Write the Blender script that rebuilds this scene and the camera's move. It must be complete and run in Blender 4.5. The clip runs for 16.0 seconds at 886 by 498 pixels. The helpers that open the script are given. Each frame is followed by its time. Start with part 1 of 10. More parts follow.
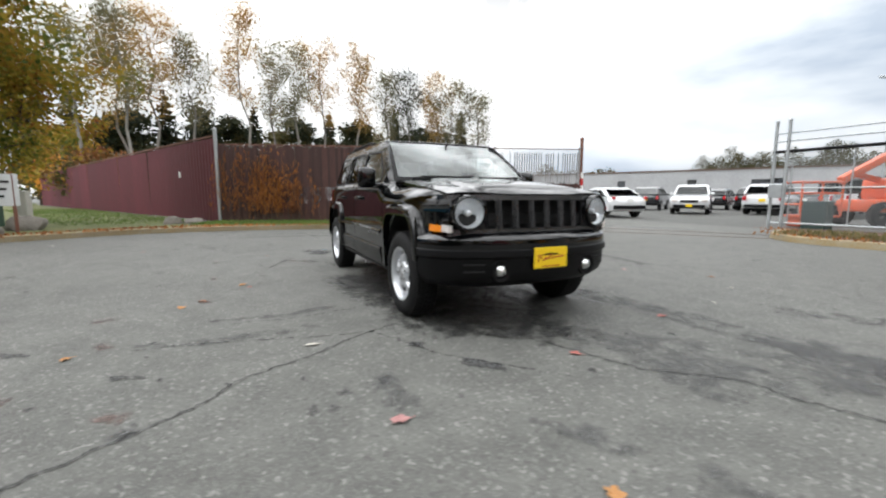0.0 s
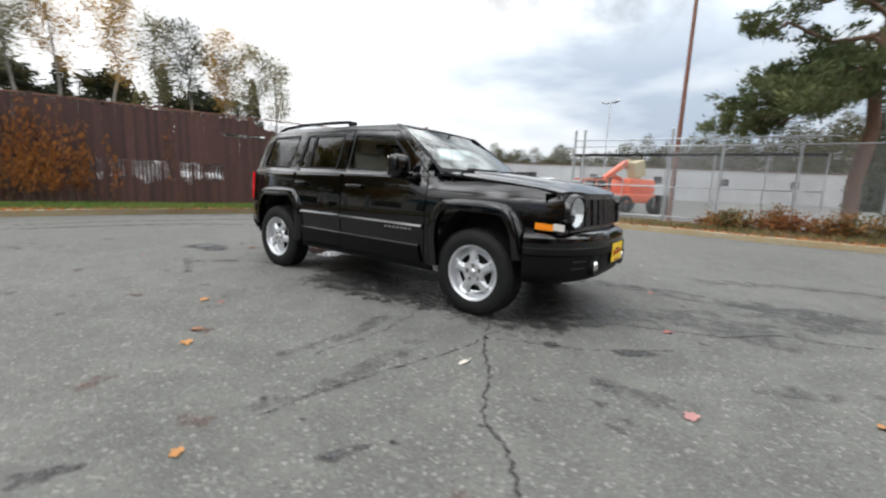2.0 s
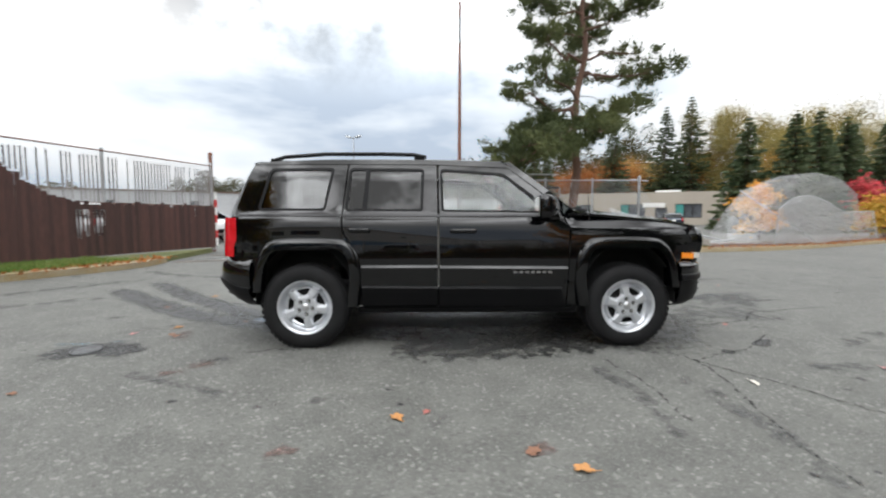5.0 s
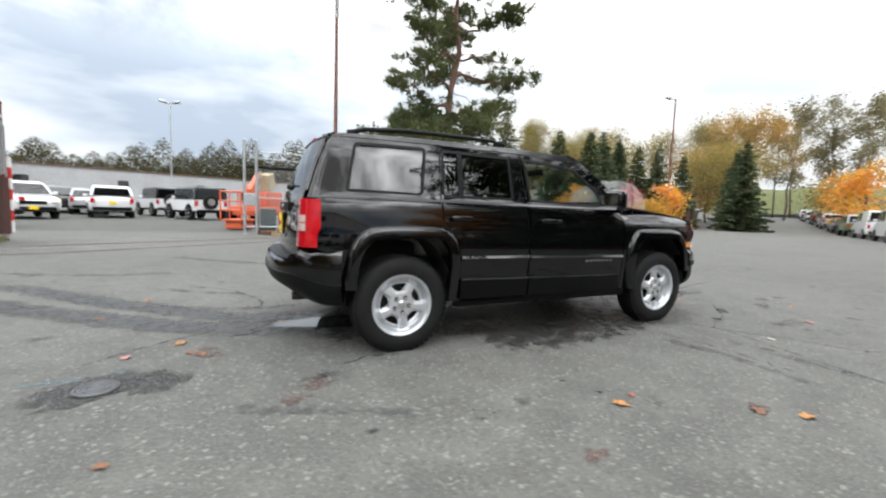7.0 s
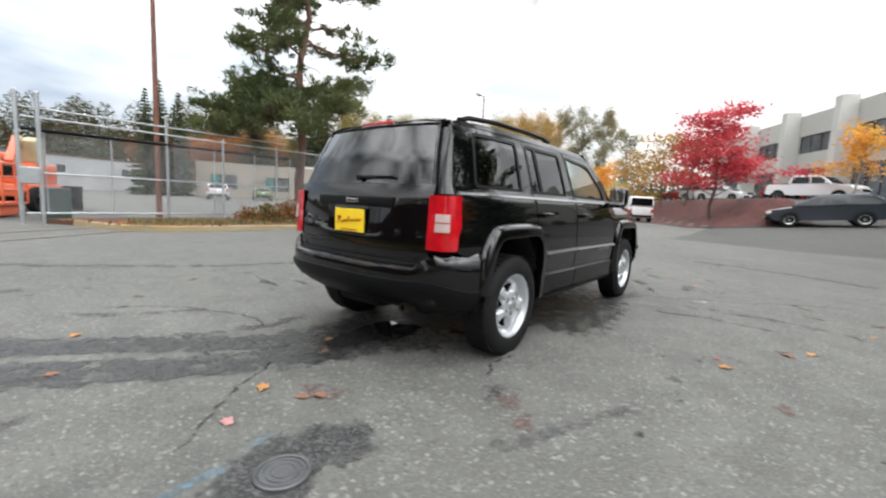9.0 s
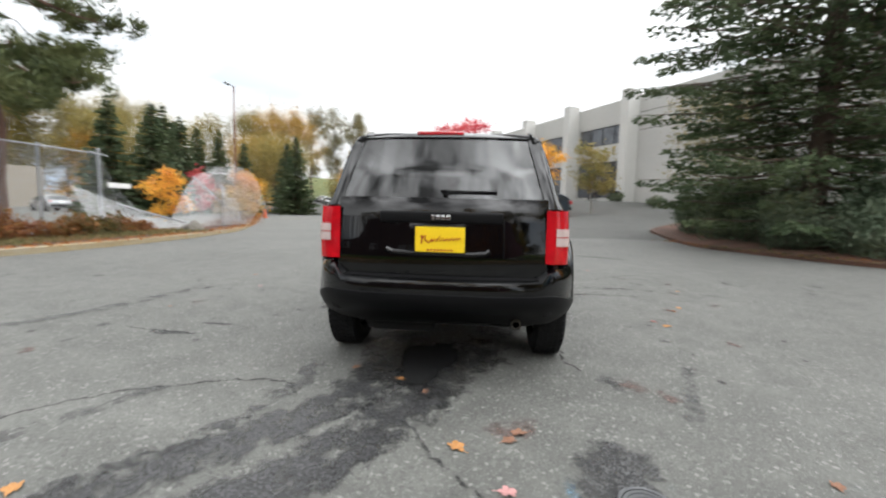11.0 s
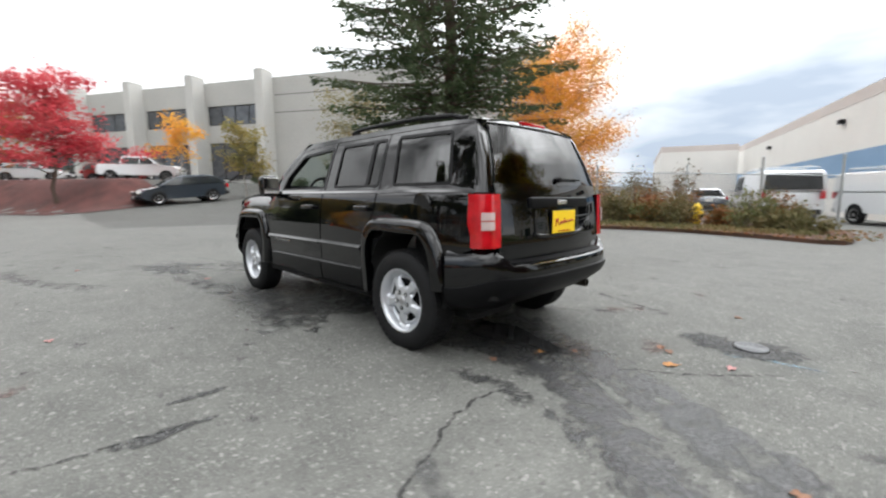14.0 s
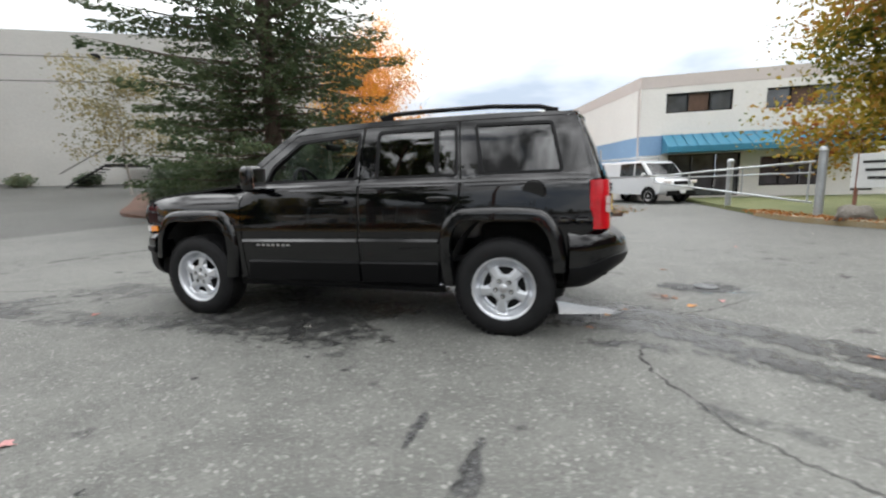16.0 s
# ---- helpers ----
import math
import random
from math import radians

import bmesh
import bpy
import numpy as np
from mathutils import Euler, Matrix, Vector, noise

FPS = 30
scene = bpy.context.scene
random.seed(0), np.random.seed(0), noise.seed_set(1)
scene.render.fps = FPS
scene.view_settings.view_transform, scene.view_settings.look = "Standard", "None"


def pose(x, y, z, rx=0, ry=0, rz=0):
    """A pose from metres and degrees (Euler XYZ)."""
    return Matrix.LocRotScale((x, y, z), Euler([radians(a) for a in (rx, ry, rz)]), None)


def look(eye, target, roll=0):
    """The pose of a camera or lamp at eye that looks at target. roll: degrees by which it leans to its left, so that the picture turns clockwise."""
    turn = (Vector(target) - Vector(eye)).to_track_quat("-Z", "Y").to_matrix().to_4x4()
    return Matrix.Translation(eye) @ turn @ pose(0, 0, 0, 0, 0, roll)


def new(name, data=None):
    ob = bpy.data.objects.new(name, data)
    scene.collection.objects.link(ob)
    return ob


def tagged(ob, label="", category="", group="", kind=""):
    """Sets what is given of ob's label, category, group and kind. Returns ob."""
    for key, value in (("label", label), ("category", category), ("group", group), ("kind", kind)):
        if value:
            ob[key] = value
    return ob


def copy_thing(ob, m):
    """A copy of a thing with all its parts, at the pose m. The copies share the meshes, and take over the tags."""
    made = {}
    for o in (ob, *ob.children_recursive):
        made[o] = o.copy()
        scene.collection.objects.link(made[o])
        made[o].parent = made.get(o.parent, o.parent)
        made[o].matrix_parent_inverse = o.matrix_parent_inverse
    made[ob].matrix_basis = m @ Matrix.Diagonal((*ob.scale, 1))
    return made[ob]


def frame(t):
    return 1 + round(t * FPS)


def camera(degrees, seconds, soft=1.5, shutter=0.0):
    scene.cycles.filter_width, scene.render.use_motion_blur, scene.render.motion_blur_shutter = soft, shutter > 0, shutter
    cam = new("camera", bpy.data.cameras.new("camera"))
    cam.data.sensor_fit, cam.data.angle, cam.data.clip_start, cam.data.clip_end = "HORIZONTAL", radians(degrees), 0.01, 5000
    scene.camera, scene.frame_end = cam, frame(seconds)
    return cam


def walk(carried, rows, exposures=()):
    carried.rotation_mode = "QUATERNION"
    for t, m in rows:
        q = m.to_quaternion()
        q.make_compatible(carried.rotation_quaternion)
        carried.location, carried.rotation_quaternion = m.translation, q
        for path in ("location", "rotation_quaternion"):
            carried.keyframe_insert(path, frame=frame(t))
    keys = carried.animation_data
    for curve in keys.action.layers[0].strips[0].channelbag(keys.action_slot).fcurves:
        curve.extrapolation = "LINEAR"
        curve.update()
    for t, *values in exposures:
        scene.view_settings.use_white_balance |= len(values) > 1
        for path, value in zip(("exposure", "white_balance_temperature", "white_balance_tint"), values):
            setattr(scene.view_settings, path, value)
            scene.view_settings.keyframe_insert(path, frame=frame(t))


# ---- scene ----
cam = camera(93.7, 16.0, soft=2.2, shutter=0.5)
PATH = [
    (0, (4.512, -1.974, 0.967), (2.72, -1.121, 0.718), 0.1),
    (0.5, (4.2, -2.425, 0.955), (2.475, -1.449, 0.686), 1.2),
    (1, (3.864, -2.87, 0.958), (2.293, -1.656, 0.713), 1.2),
    (1.5, (3.429, -3.224, 0.979), (2.057, -1.809, 0.638), 0.9),
    (2, (2.986, -3.549, 1.023), (1.83, -1.948, 0.71), 2.5),
    (2.5, (2.464, -3.793, 1.037), (1.479, -2.08, 0.728), 0.1),
    (3, (1.899, -4.006, 1.049), (1.066, -2.202, 0.825), 0.4),
    (3.5, (1.335, -4.145, 1.048), (0.779, -2.237, 0.821), 0.2),
    (4, (0.783, -4.197, 1.062), (0.419, -2.239, 0.886), 0.6),
    (6.5, (-1.823, -3.823, 1.035), (-1.127, -1.953, 0.897), 0.2),
    (7, (-2.311, -3.568, 1.018), (-1.456, -1.769, 0.833), 2.0),
    (7.5, (-2.742, -3.27, 1.028), (-1.727, -1.555, 0.862), 2.8),
    (8, (-3.155, -2.966, 1.027), (-1.91, -1.41, 0.851), 3.0),
    (10.5, (-4.416, -0.745, 1.063), (-2.51, -0.179, 0.841), 1.7),
    (11, (-4.506, -0.234, 1.063), (-2.523, -0.06, 0.87), 1.4),
    (11.5, (-4.49, 0.289, 1.054), (-2.51, 0.148, 0.809), 2.2),
    (12, (-4.454, 0.8, 1.05), (-2.514, 0.363, 0.838), 1.1),
    (12.5, (-4.328, 1.301, 1.047), (-2.478, 0.584, 0.8), 0.3),
    (13, (-4.102, 1.748, 1.053), (-2.382, 0.751, 0.84), 1.7),
    (13.5, (-3.857, 2.203, 1.057), (-2.324, 0.938, 0.837), 0.9),
    (14, (-3.5, 2.594, 1.056), (-2.092, 1.197, 0.8), 0.0),
    (14.5, (-3.146, 2.982, 1.062), (-1.988, 1.373, 0.798), -1.1),
    (15, (-2.687, 3.251, 1.064), (-1.678, 1.546, 0.79), -1.9),
    (15.5, (-2.241, 3.509, 1.064), (-1.502, 1.669, 0.803), -2.0),
    (16, (-1.721, 3.619, 1.055), (-1.157, 1.724, 0.753), -1.7),
]
walk(cam, [(t, look(eye, target, roll)) for t, eye, target, roll in PATH],
     exposures=[(0.0, -0.62), (4.0, -0.65), (7.0, -0.46), (12.0, -0.44), (16.0, -0.38)])


# ---------------------------------------------------------------- world, sun, exposure
world = bpy.data.worlds.new("overcast_sky")
scene.world = world
world.use_nodes = True
wn = world.node_tree.nodes
wl = world.node_tree.links
for n in list(wn):
    wn.remove(n)
w_out = wn.new("ShaderNodeOutputWorld")
w_bg = wn.new("ShaderNodeBackground")
w_cloud = wn.new("ShaderNodeBackground")
w_mix = wn.new("ShaderNodeMixShader")
w_sky = wn.new("ShaderNodeTexSky")
w_sky.sky_type = 'NISHITA'
w_sky.sun_disc = False
SUN_ELEV, SUN_AZ = radians(50), radians(190)
SKY = 1.12
w_sky.sun_elevation, w_sky.sun_rotation = SUN_ELEV, SUN_AZ
w_bg.inputs[1].default_value = 0.15
w_tc = wn.new("ShaderNodeTexCoord")
w_map = wn.new("ShaderNodeMapping")
w_map.inputs["Scale"].default_value = (1.0, 1.0, 3.4)
w_map.inputs["Rotation"].default_value = (0.0, 0.0, radians(-40))
w_map.inputs["Location"].default_value = (0.35, 0.1, 0.0)
w_n1 = wn.new("ShaderNodeTexNoise")
w_n1.inputs["Scale"].default_value = 1.9
w_n1.inputs["Detail"].default_value = 7.0
w_n1.inputs["Roughness"].default_value = 0.55
w_n2 = wn.new("ShaderNodeTexNoise")
w_n2.inputs["Scale"].default_value = 1.7
w_n2.inputs["Detail"].default_value = 6.0
w_n3 = wn.new("ShaderNodeTexNoise")
w_n3.inputs["Scale"].default_value = 3.6
w_n3.inputs["Detail"].default_value = 7.0
w_n3.inputs["Roughness"].default_value = 0.6
w_sep = wn.new("ShaderNodeSeparateXYZ")


def world_math(op, a, b):
    n = wn.new("ShaderNodeMath")
    n.operation = op
    for i, v in enumerate((a, b)):
        if isinstance(v, (int, float)):
            n.inputs[i].default_value = v
        else:
            wl.new(v, n.inputs[i])
    return n.outputs[0]


def world_range(v, a, b, c, d):
    n = wn.new("ShaderNodeMapRange")
    for k, q in zip(("From Min", "From Max", "To Min", "To Max"), (a, b, c, d)):
        n.inputs[k].default_value = q
    wl.new(v, n.inputs["Value"])
    return n.outputs[0]


wl.new(w_tc.outputs["Generated"], w_map.inputs["Vector"])
wl.new(w_map.outputs[0], w_n1.inputs["Vector"])
wl.new(w_map.outputs[0], w_n2.inputs["Vector"])
wl.new(w_tc.outputs["Generated"], w_n3.inputs["Vector"])
wl.new(w_tc.outputs["Generated"], w_sep.inputs[0])
up = w_sep.outputs["Z"]
# cloud cover closes towards the horizon, with blue gaps higher up
gaps = world_math('ADD', world_range(up, 0.42, 0.75, 0.22, 0.0), world_range(up, 0.76, 0.88, 0.0, 0.24))
cover = world_range(world_math('ADD', w_n1.outputs[0], gaps), 0.30, 0.43, 0.0, 1.0)
# cloud shade: grey-blue bellies low in the sky, bright towards the zenith as under an overcast
shade = world_math('ADD', world_range(w_n2.outputs[0], 0.34, 0.66, -0.06, 1.02), world_range(up, 0.10, 0.40, 0.0, 0.62))
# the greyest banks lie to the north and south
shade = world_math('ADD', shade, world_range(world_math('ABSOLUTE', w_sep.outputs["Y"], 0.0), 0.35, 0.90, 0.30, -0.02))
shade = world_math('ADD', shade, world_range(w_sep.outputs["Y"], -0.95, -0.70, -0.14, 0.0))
w_ramp = wn.new("ShaderNodeValToRGB")
w_ramp.color_ramp.elements[0].position = 0.22
w_ramp.color_ramp.elements[0].color = (0.46, 0.54, 0.65, 1)
w_ramp.color_ramp.elements[1].position = 0.92
w_ramp.color_ramp.elements[1].color = (0.98, 1.0, 1.02, 1)
e_mid = w_ramp.color_ramp.elements.new(0.60)
e_mid.color = (0.78, 0.84, 0.90, 1)
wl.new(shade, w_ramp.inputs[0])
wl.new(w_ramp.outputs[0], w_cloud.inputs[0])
# high clouds: sunlit tops and grey hollows
towers = world_math('SUBTRACT', world_range(w_n3.outputs[0], 0.38, 0.62, 0.18, 2.4), 1.0)
towers = world_math('MULTIPLY', towers, world_range(up, 0.74, 0.90, 1.0, 0.5))
towers = world_math('ADD', world_math('MULTIPLY', towers, world_range(up, 0.26, 0.52, 0.0, 1.0)), 1.0)
glow = world_math('MULTIPLY', world_range(up, 0.0, 1.0, 1.40, 2.7), SKY)
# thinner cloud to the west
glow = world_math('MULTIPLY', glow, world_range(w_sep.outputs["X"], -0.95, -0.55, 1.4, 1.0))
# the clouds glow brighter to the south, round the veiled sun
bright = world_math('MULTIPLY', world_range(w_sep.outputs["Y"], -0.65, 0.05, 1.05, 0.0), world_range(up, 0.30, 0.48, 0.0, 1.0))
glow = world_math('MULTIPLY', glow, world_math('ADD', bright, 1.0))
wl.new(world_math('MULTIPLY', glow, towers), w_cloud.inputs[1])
wl.new(w_sky.outputs[0], w_bg.inputs[0])
wl.new(cover, w_mix.inputs[0])
wl.new(w_bg.outputs[0], w_mix.inputs[1])
wl.new(w_cloud.outputs[0], w_mix.inputs[2])
wl.new(w_mix.outputs[0], w_out.inputs[0])
sun = new("sun", bpy.data.lights.new("sun", 'SUN'))
sun.data.energy, sun.data.angle, sun.data.color = 0.5, radians(60), (1.0, 0.985, 0.96)
sun.matrix_world = look((0, 0, 60), (60 * math.sin(SUN_AZ) * -1, 60 * math.cos(SUN_AZ) * -1, 60 - 60 * math.tan(SUN_ELEV)))


# ---------------------------------------------------------------- materials
def material(name, color, rough=0.6, metal=0.0, vary=0.12, scale=6.0, fine=60.0, bump=0.1, coat=0.0, spec=0.5,
             tint=None, object_random=0.0, depth=0.01, stretch=(1, 1, 1)):
    """A surface with colour variation at two scales, roughness variation and fine relief."""
    m = bpy.data.materials.new(name)
    m.use_nodes = True
    nt = m.node_tree
    p = nt.nodes["Principled BSDF"]
    p.inputs["Roughness"].default_value = rough
    p.inputs["Metallic"].default_value = metal
    p.inputs["Specular IOR Level"].default_value = spec
    p.inputs["Coat Weight"].default_value = coat
    p.inputs["Coat Roughness"].default_value = 0.03
    geo = nt.nodes.new("ShaderNodeNewGeometry")
    mp = nt.nodes.new("ShaderNodeMapping")
    mp.inputs["Scale"].default_value = stretch
    nt.links.new(geo.outputs["Position"], mp.inputs["Vector"])
    n1, n2 = nt.nodes.new("ShaderNodeTexNoise"), nt.nodes.new("ShaderNodeTexNoise")
    n1.inputs["Scale"].default_value, n2.inputs["Scale"].default_value = scale, fine
    n1.inputs["Detail"].default_value, n2.inputs["Detail"].default_value = 5.0, 3.0
    nt.links.new(mp.outputs[0], n1.inputs["Vector"])
    nt.links.new(mp.outputs[0], n2.inputs["Vector"])
    add = nt.nodes.new("ShaderNodeMath")
    add.operation = 'ADD'
    nt.links.new(n1.outputs[0], add.inputs[0])
    nt.links.new(n2.outputs[0], add.inputs[1])
    ramp = nt.nodes.new("ShaderNodeMapRange")
    ramp.inputs["From Min"].default_value, ramp.inputs["From Max"].default_value = 0.6, 1.4
    nt.links.new(add.outputs[0], ramp.inputs["Value"])
    mix = nt.nodes.new("ShaderNodeMix")
    mix.data_type = 'RGBA'
    other = tint or tuple(min(1.0, c * (1 + vary)) for c in color)
    base = tuple(c * (1 - vary) for c in color)
    mix.inputs[6].default_value = (*base, 1)
    mix.inputs[7].default_value = (*other, 1)
    nt.links.new(ramp.outputs[0], mix.inputs[0])
    last = mix.outputs[2]
    if object_random:
        info = nt.nodes.new("ShaderNodeObjectInfo")
        hsv = nt.nodes.new("ShaderNodeHueSaturation")
        mr = nt.nodes.new("ShaderNodeMapRange")
        mr.inputs["To Min"].default_value, mr.inputs["To Max"].default_value = 1 - object_random, 1 + object_random
        nt.links.new(info.outputs["Random"], mr.inputs["Value"])
        nt.links.new(mr.outputs[0], hsv.inputs["Value"])
        nt.links.new(last, hsv.inputs["Color"])
        last = hsv.outputs[0]
    nt.links.new(last, p.inputs["Base Color"])
    if bump:
        b = nt.nodes.new("ShaderNodeBump")
        b.inputs["Strength"].default_value = bump
        b.inputs["Distance"].default_value = depth
        nt.links.new(n2.outputs[0], b.inputs["Height"])
        nt.links.new(b.outputs[0], p.inputs["Normal"])
    return m


def leaf_material(name, colours, trans=0.25):
    """Foliage whose clumps differ in hue; a little light passes through."""
    m = bpy.data.materials.new(name)
    m.use_nodes = True
    nt = m.node_tree
    p = nt.nodes["Principled BSDF"]
    p.inputs["Roughness"].default_value = 0.65
    p.inputs["Specular IOR Level"].default_value = 0.25
    geo = nt.nodes.new("ShaderNodeNewGeometry")
    noi = nt.nodes.new("ShaderNodeTexNoise")
    noi.inputs["Scale"].default_value = 0.55
    noi.inputs["Detail"].default_value = 3
    nt.links.new(geo.outputs["Position"], noi.inputs["Vector"])
    mathn = nt.nodes.new("ShaderNodeMath")
    mathn.operation = 'MULTIPLY_ADD'
    mathn.inputs[1].default_value = 0.45
    nt.links.new(geo.outputs["Random Per Island"], mathn.inputs[0])
    sc = nt.nodes.new("ShaderNodeMath")
    sc.operation = 'MULTIPLY_ADD'
    sc.inputs[1].default_value, sc.inputs[2].default_value = 1.7, -0.55
    nt.links.new(noi.outputs[0], sc.inputs[0])
    nt.links.new(sc.outputs[0], mathn.inputs[2])
    ramp = nt.nodes.new("ShaderNodeValToRGB")
    els = ramp.color_ramp.elements
    for i, c in enumerate(colours):
        pos = i / max(1, len(colours) - 1)
        el = els[i] if i < 2 else els.new(pos)
        el.position = pos
        el.color = (*c, 1)
    nt.links.new(mathn.outputs[0], ramp.inputs[0])
    nt.links.new(ramp.outputs[0], p.inputs["Base Color"])
    tr = nt.nodes.new("ShaderNodeBsdfTranslucent")
    nt.links.new(ramp.outputs[0], tr.inputs["Color"])
    mx = nt.nodes.new("ShaderNodeMixShader")
    mx.inputs[0].default_value = trans
    nt.links.new(p.outputs[0], mx.inputs[1])
    nt.links.new(tr.outputs[0], mx.inputs[2])
    nt.links.new(mx.outputs[0], nt.nodes["Material Output"].inputs[0])
    return m


def glass_material(name, tint, index=1.45):
    """Thin window glass: tinted see-through with a gloss that grows at grazing angles, alike from both sides."""
    m = bpy.data.materials.new(name)
    m.use_nodes = True
    nt = m.node_tree
    nt.nodes.remove(nt.nodes["Principled BSDF"])
    tr, gl, mx, lw = (nt.nodes.new(k) for k in ("ShaderNodeBsdfTransparent", "ShaderNodeBsdfGlossy", "ShaderNodeMixShader", "ShaderNodeLayerWeight"))
    tr.inputs[0].default_value = (*tint, 1)
    gl.inputs["Roughness"].default_value = 0.01
    lw.inputs[0].default_value = 0.5
    f0 = ((index - 1) / (index + 1)) ** 2
    power, graze = nt.nodes.new("ShaderNodeMath"), nt.nodes.new("ShaderNodeMath")
    power.operation, graze.operation = 'POWER', 'MULTIPLY_ADD'
    power.inputs[1].default_value = 5.0
    graze.inputs[1].default_value, graze.inputs[2].default_value = 1.0 - f0, f0
    nt.links.new(lw.outputs["Facing"], power.inputs[0])
    nt.links.new(power.outputs[0], graze.inputs[0])
    nt.links.new(graze.outputs[0], mx.inputs[0])
    nt.links.new(tr.outputs[0], mx.inputs[1])
    nt.links.new(gl.outputs[0], mx.inputs[2])
    nt.links.new(mx.outputs[0], nt.nodes["Material Output"].inputs[0])
    return m


def decal_material(name, color, rough, strength, scale=9.0, spread=0.22, spec=0.5, ragged=1.8, chips=0.8):
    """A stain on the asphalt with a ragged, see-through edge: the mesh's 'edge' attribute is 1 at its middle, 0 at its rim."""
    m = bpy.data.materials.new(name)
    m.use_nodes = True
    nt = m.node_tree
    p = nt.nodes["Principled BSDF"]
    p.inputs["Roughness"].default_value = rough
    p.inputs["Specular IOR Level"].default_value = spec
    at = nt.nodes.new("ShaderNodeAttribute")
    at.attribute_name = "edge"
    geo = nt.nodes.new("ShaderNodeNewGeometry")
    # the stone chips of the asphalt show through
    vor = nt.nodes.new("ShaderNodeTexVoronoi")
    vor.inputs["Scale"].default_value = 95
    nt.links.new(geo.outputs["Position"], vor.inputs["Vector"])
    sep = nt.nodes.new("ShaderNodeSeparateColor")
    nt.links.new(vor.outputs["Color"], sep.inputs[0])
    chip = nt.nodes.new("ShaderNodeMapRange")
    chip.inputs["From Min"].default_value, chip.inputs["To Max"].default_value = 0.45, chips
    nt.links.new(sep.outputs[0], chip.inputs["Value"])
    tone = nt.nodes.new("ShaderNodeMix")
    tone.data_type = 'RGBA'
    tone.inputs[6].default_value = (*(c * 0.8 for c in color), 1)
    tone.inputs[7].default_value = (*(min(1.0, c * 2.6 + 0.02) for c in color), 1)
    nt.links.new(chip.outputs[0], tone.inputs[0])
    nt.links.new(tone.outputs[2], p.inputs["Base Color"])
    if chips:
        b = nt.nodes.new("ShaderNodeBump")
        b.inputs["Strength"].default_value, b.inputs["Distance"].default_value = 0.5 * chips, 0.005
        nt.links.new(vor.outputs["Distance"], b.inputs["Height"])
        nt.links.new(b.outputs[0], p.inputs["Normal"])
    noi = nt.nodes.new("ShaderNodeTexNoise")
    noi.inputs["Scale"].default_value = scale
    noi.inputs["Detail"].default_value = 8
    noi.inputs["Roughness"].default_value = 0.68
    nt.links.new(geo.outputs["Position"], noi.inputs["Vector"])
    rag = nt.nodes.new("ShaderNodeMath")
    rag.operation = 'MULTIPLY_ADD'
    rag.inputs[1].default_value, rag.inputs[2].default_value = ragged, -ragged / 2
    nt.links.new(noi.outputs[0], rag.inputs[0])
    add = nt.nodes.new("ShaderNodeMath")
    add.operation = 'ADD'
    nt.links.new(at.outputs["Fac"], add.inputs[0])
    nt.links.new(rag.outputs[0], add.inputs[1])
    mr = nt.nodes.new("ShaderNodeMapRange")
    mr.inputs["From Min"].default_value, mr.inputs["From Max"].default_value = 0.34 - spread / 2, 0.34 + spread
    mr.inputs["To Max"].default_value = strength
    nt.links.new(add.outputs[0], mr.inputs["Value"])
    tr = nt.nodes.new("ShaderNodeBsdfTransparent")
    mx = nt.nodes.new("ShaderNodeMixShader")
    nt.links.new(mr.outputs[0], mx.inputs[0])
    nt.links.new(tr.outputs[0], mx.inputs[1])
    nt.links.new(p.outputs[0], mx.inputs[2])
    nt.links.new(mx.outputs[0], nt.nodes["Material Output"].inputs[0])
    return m


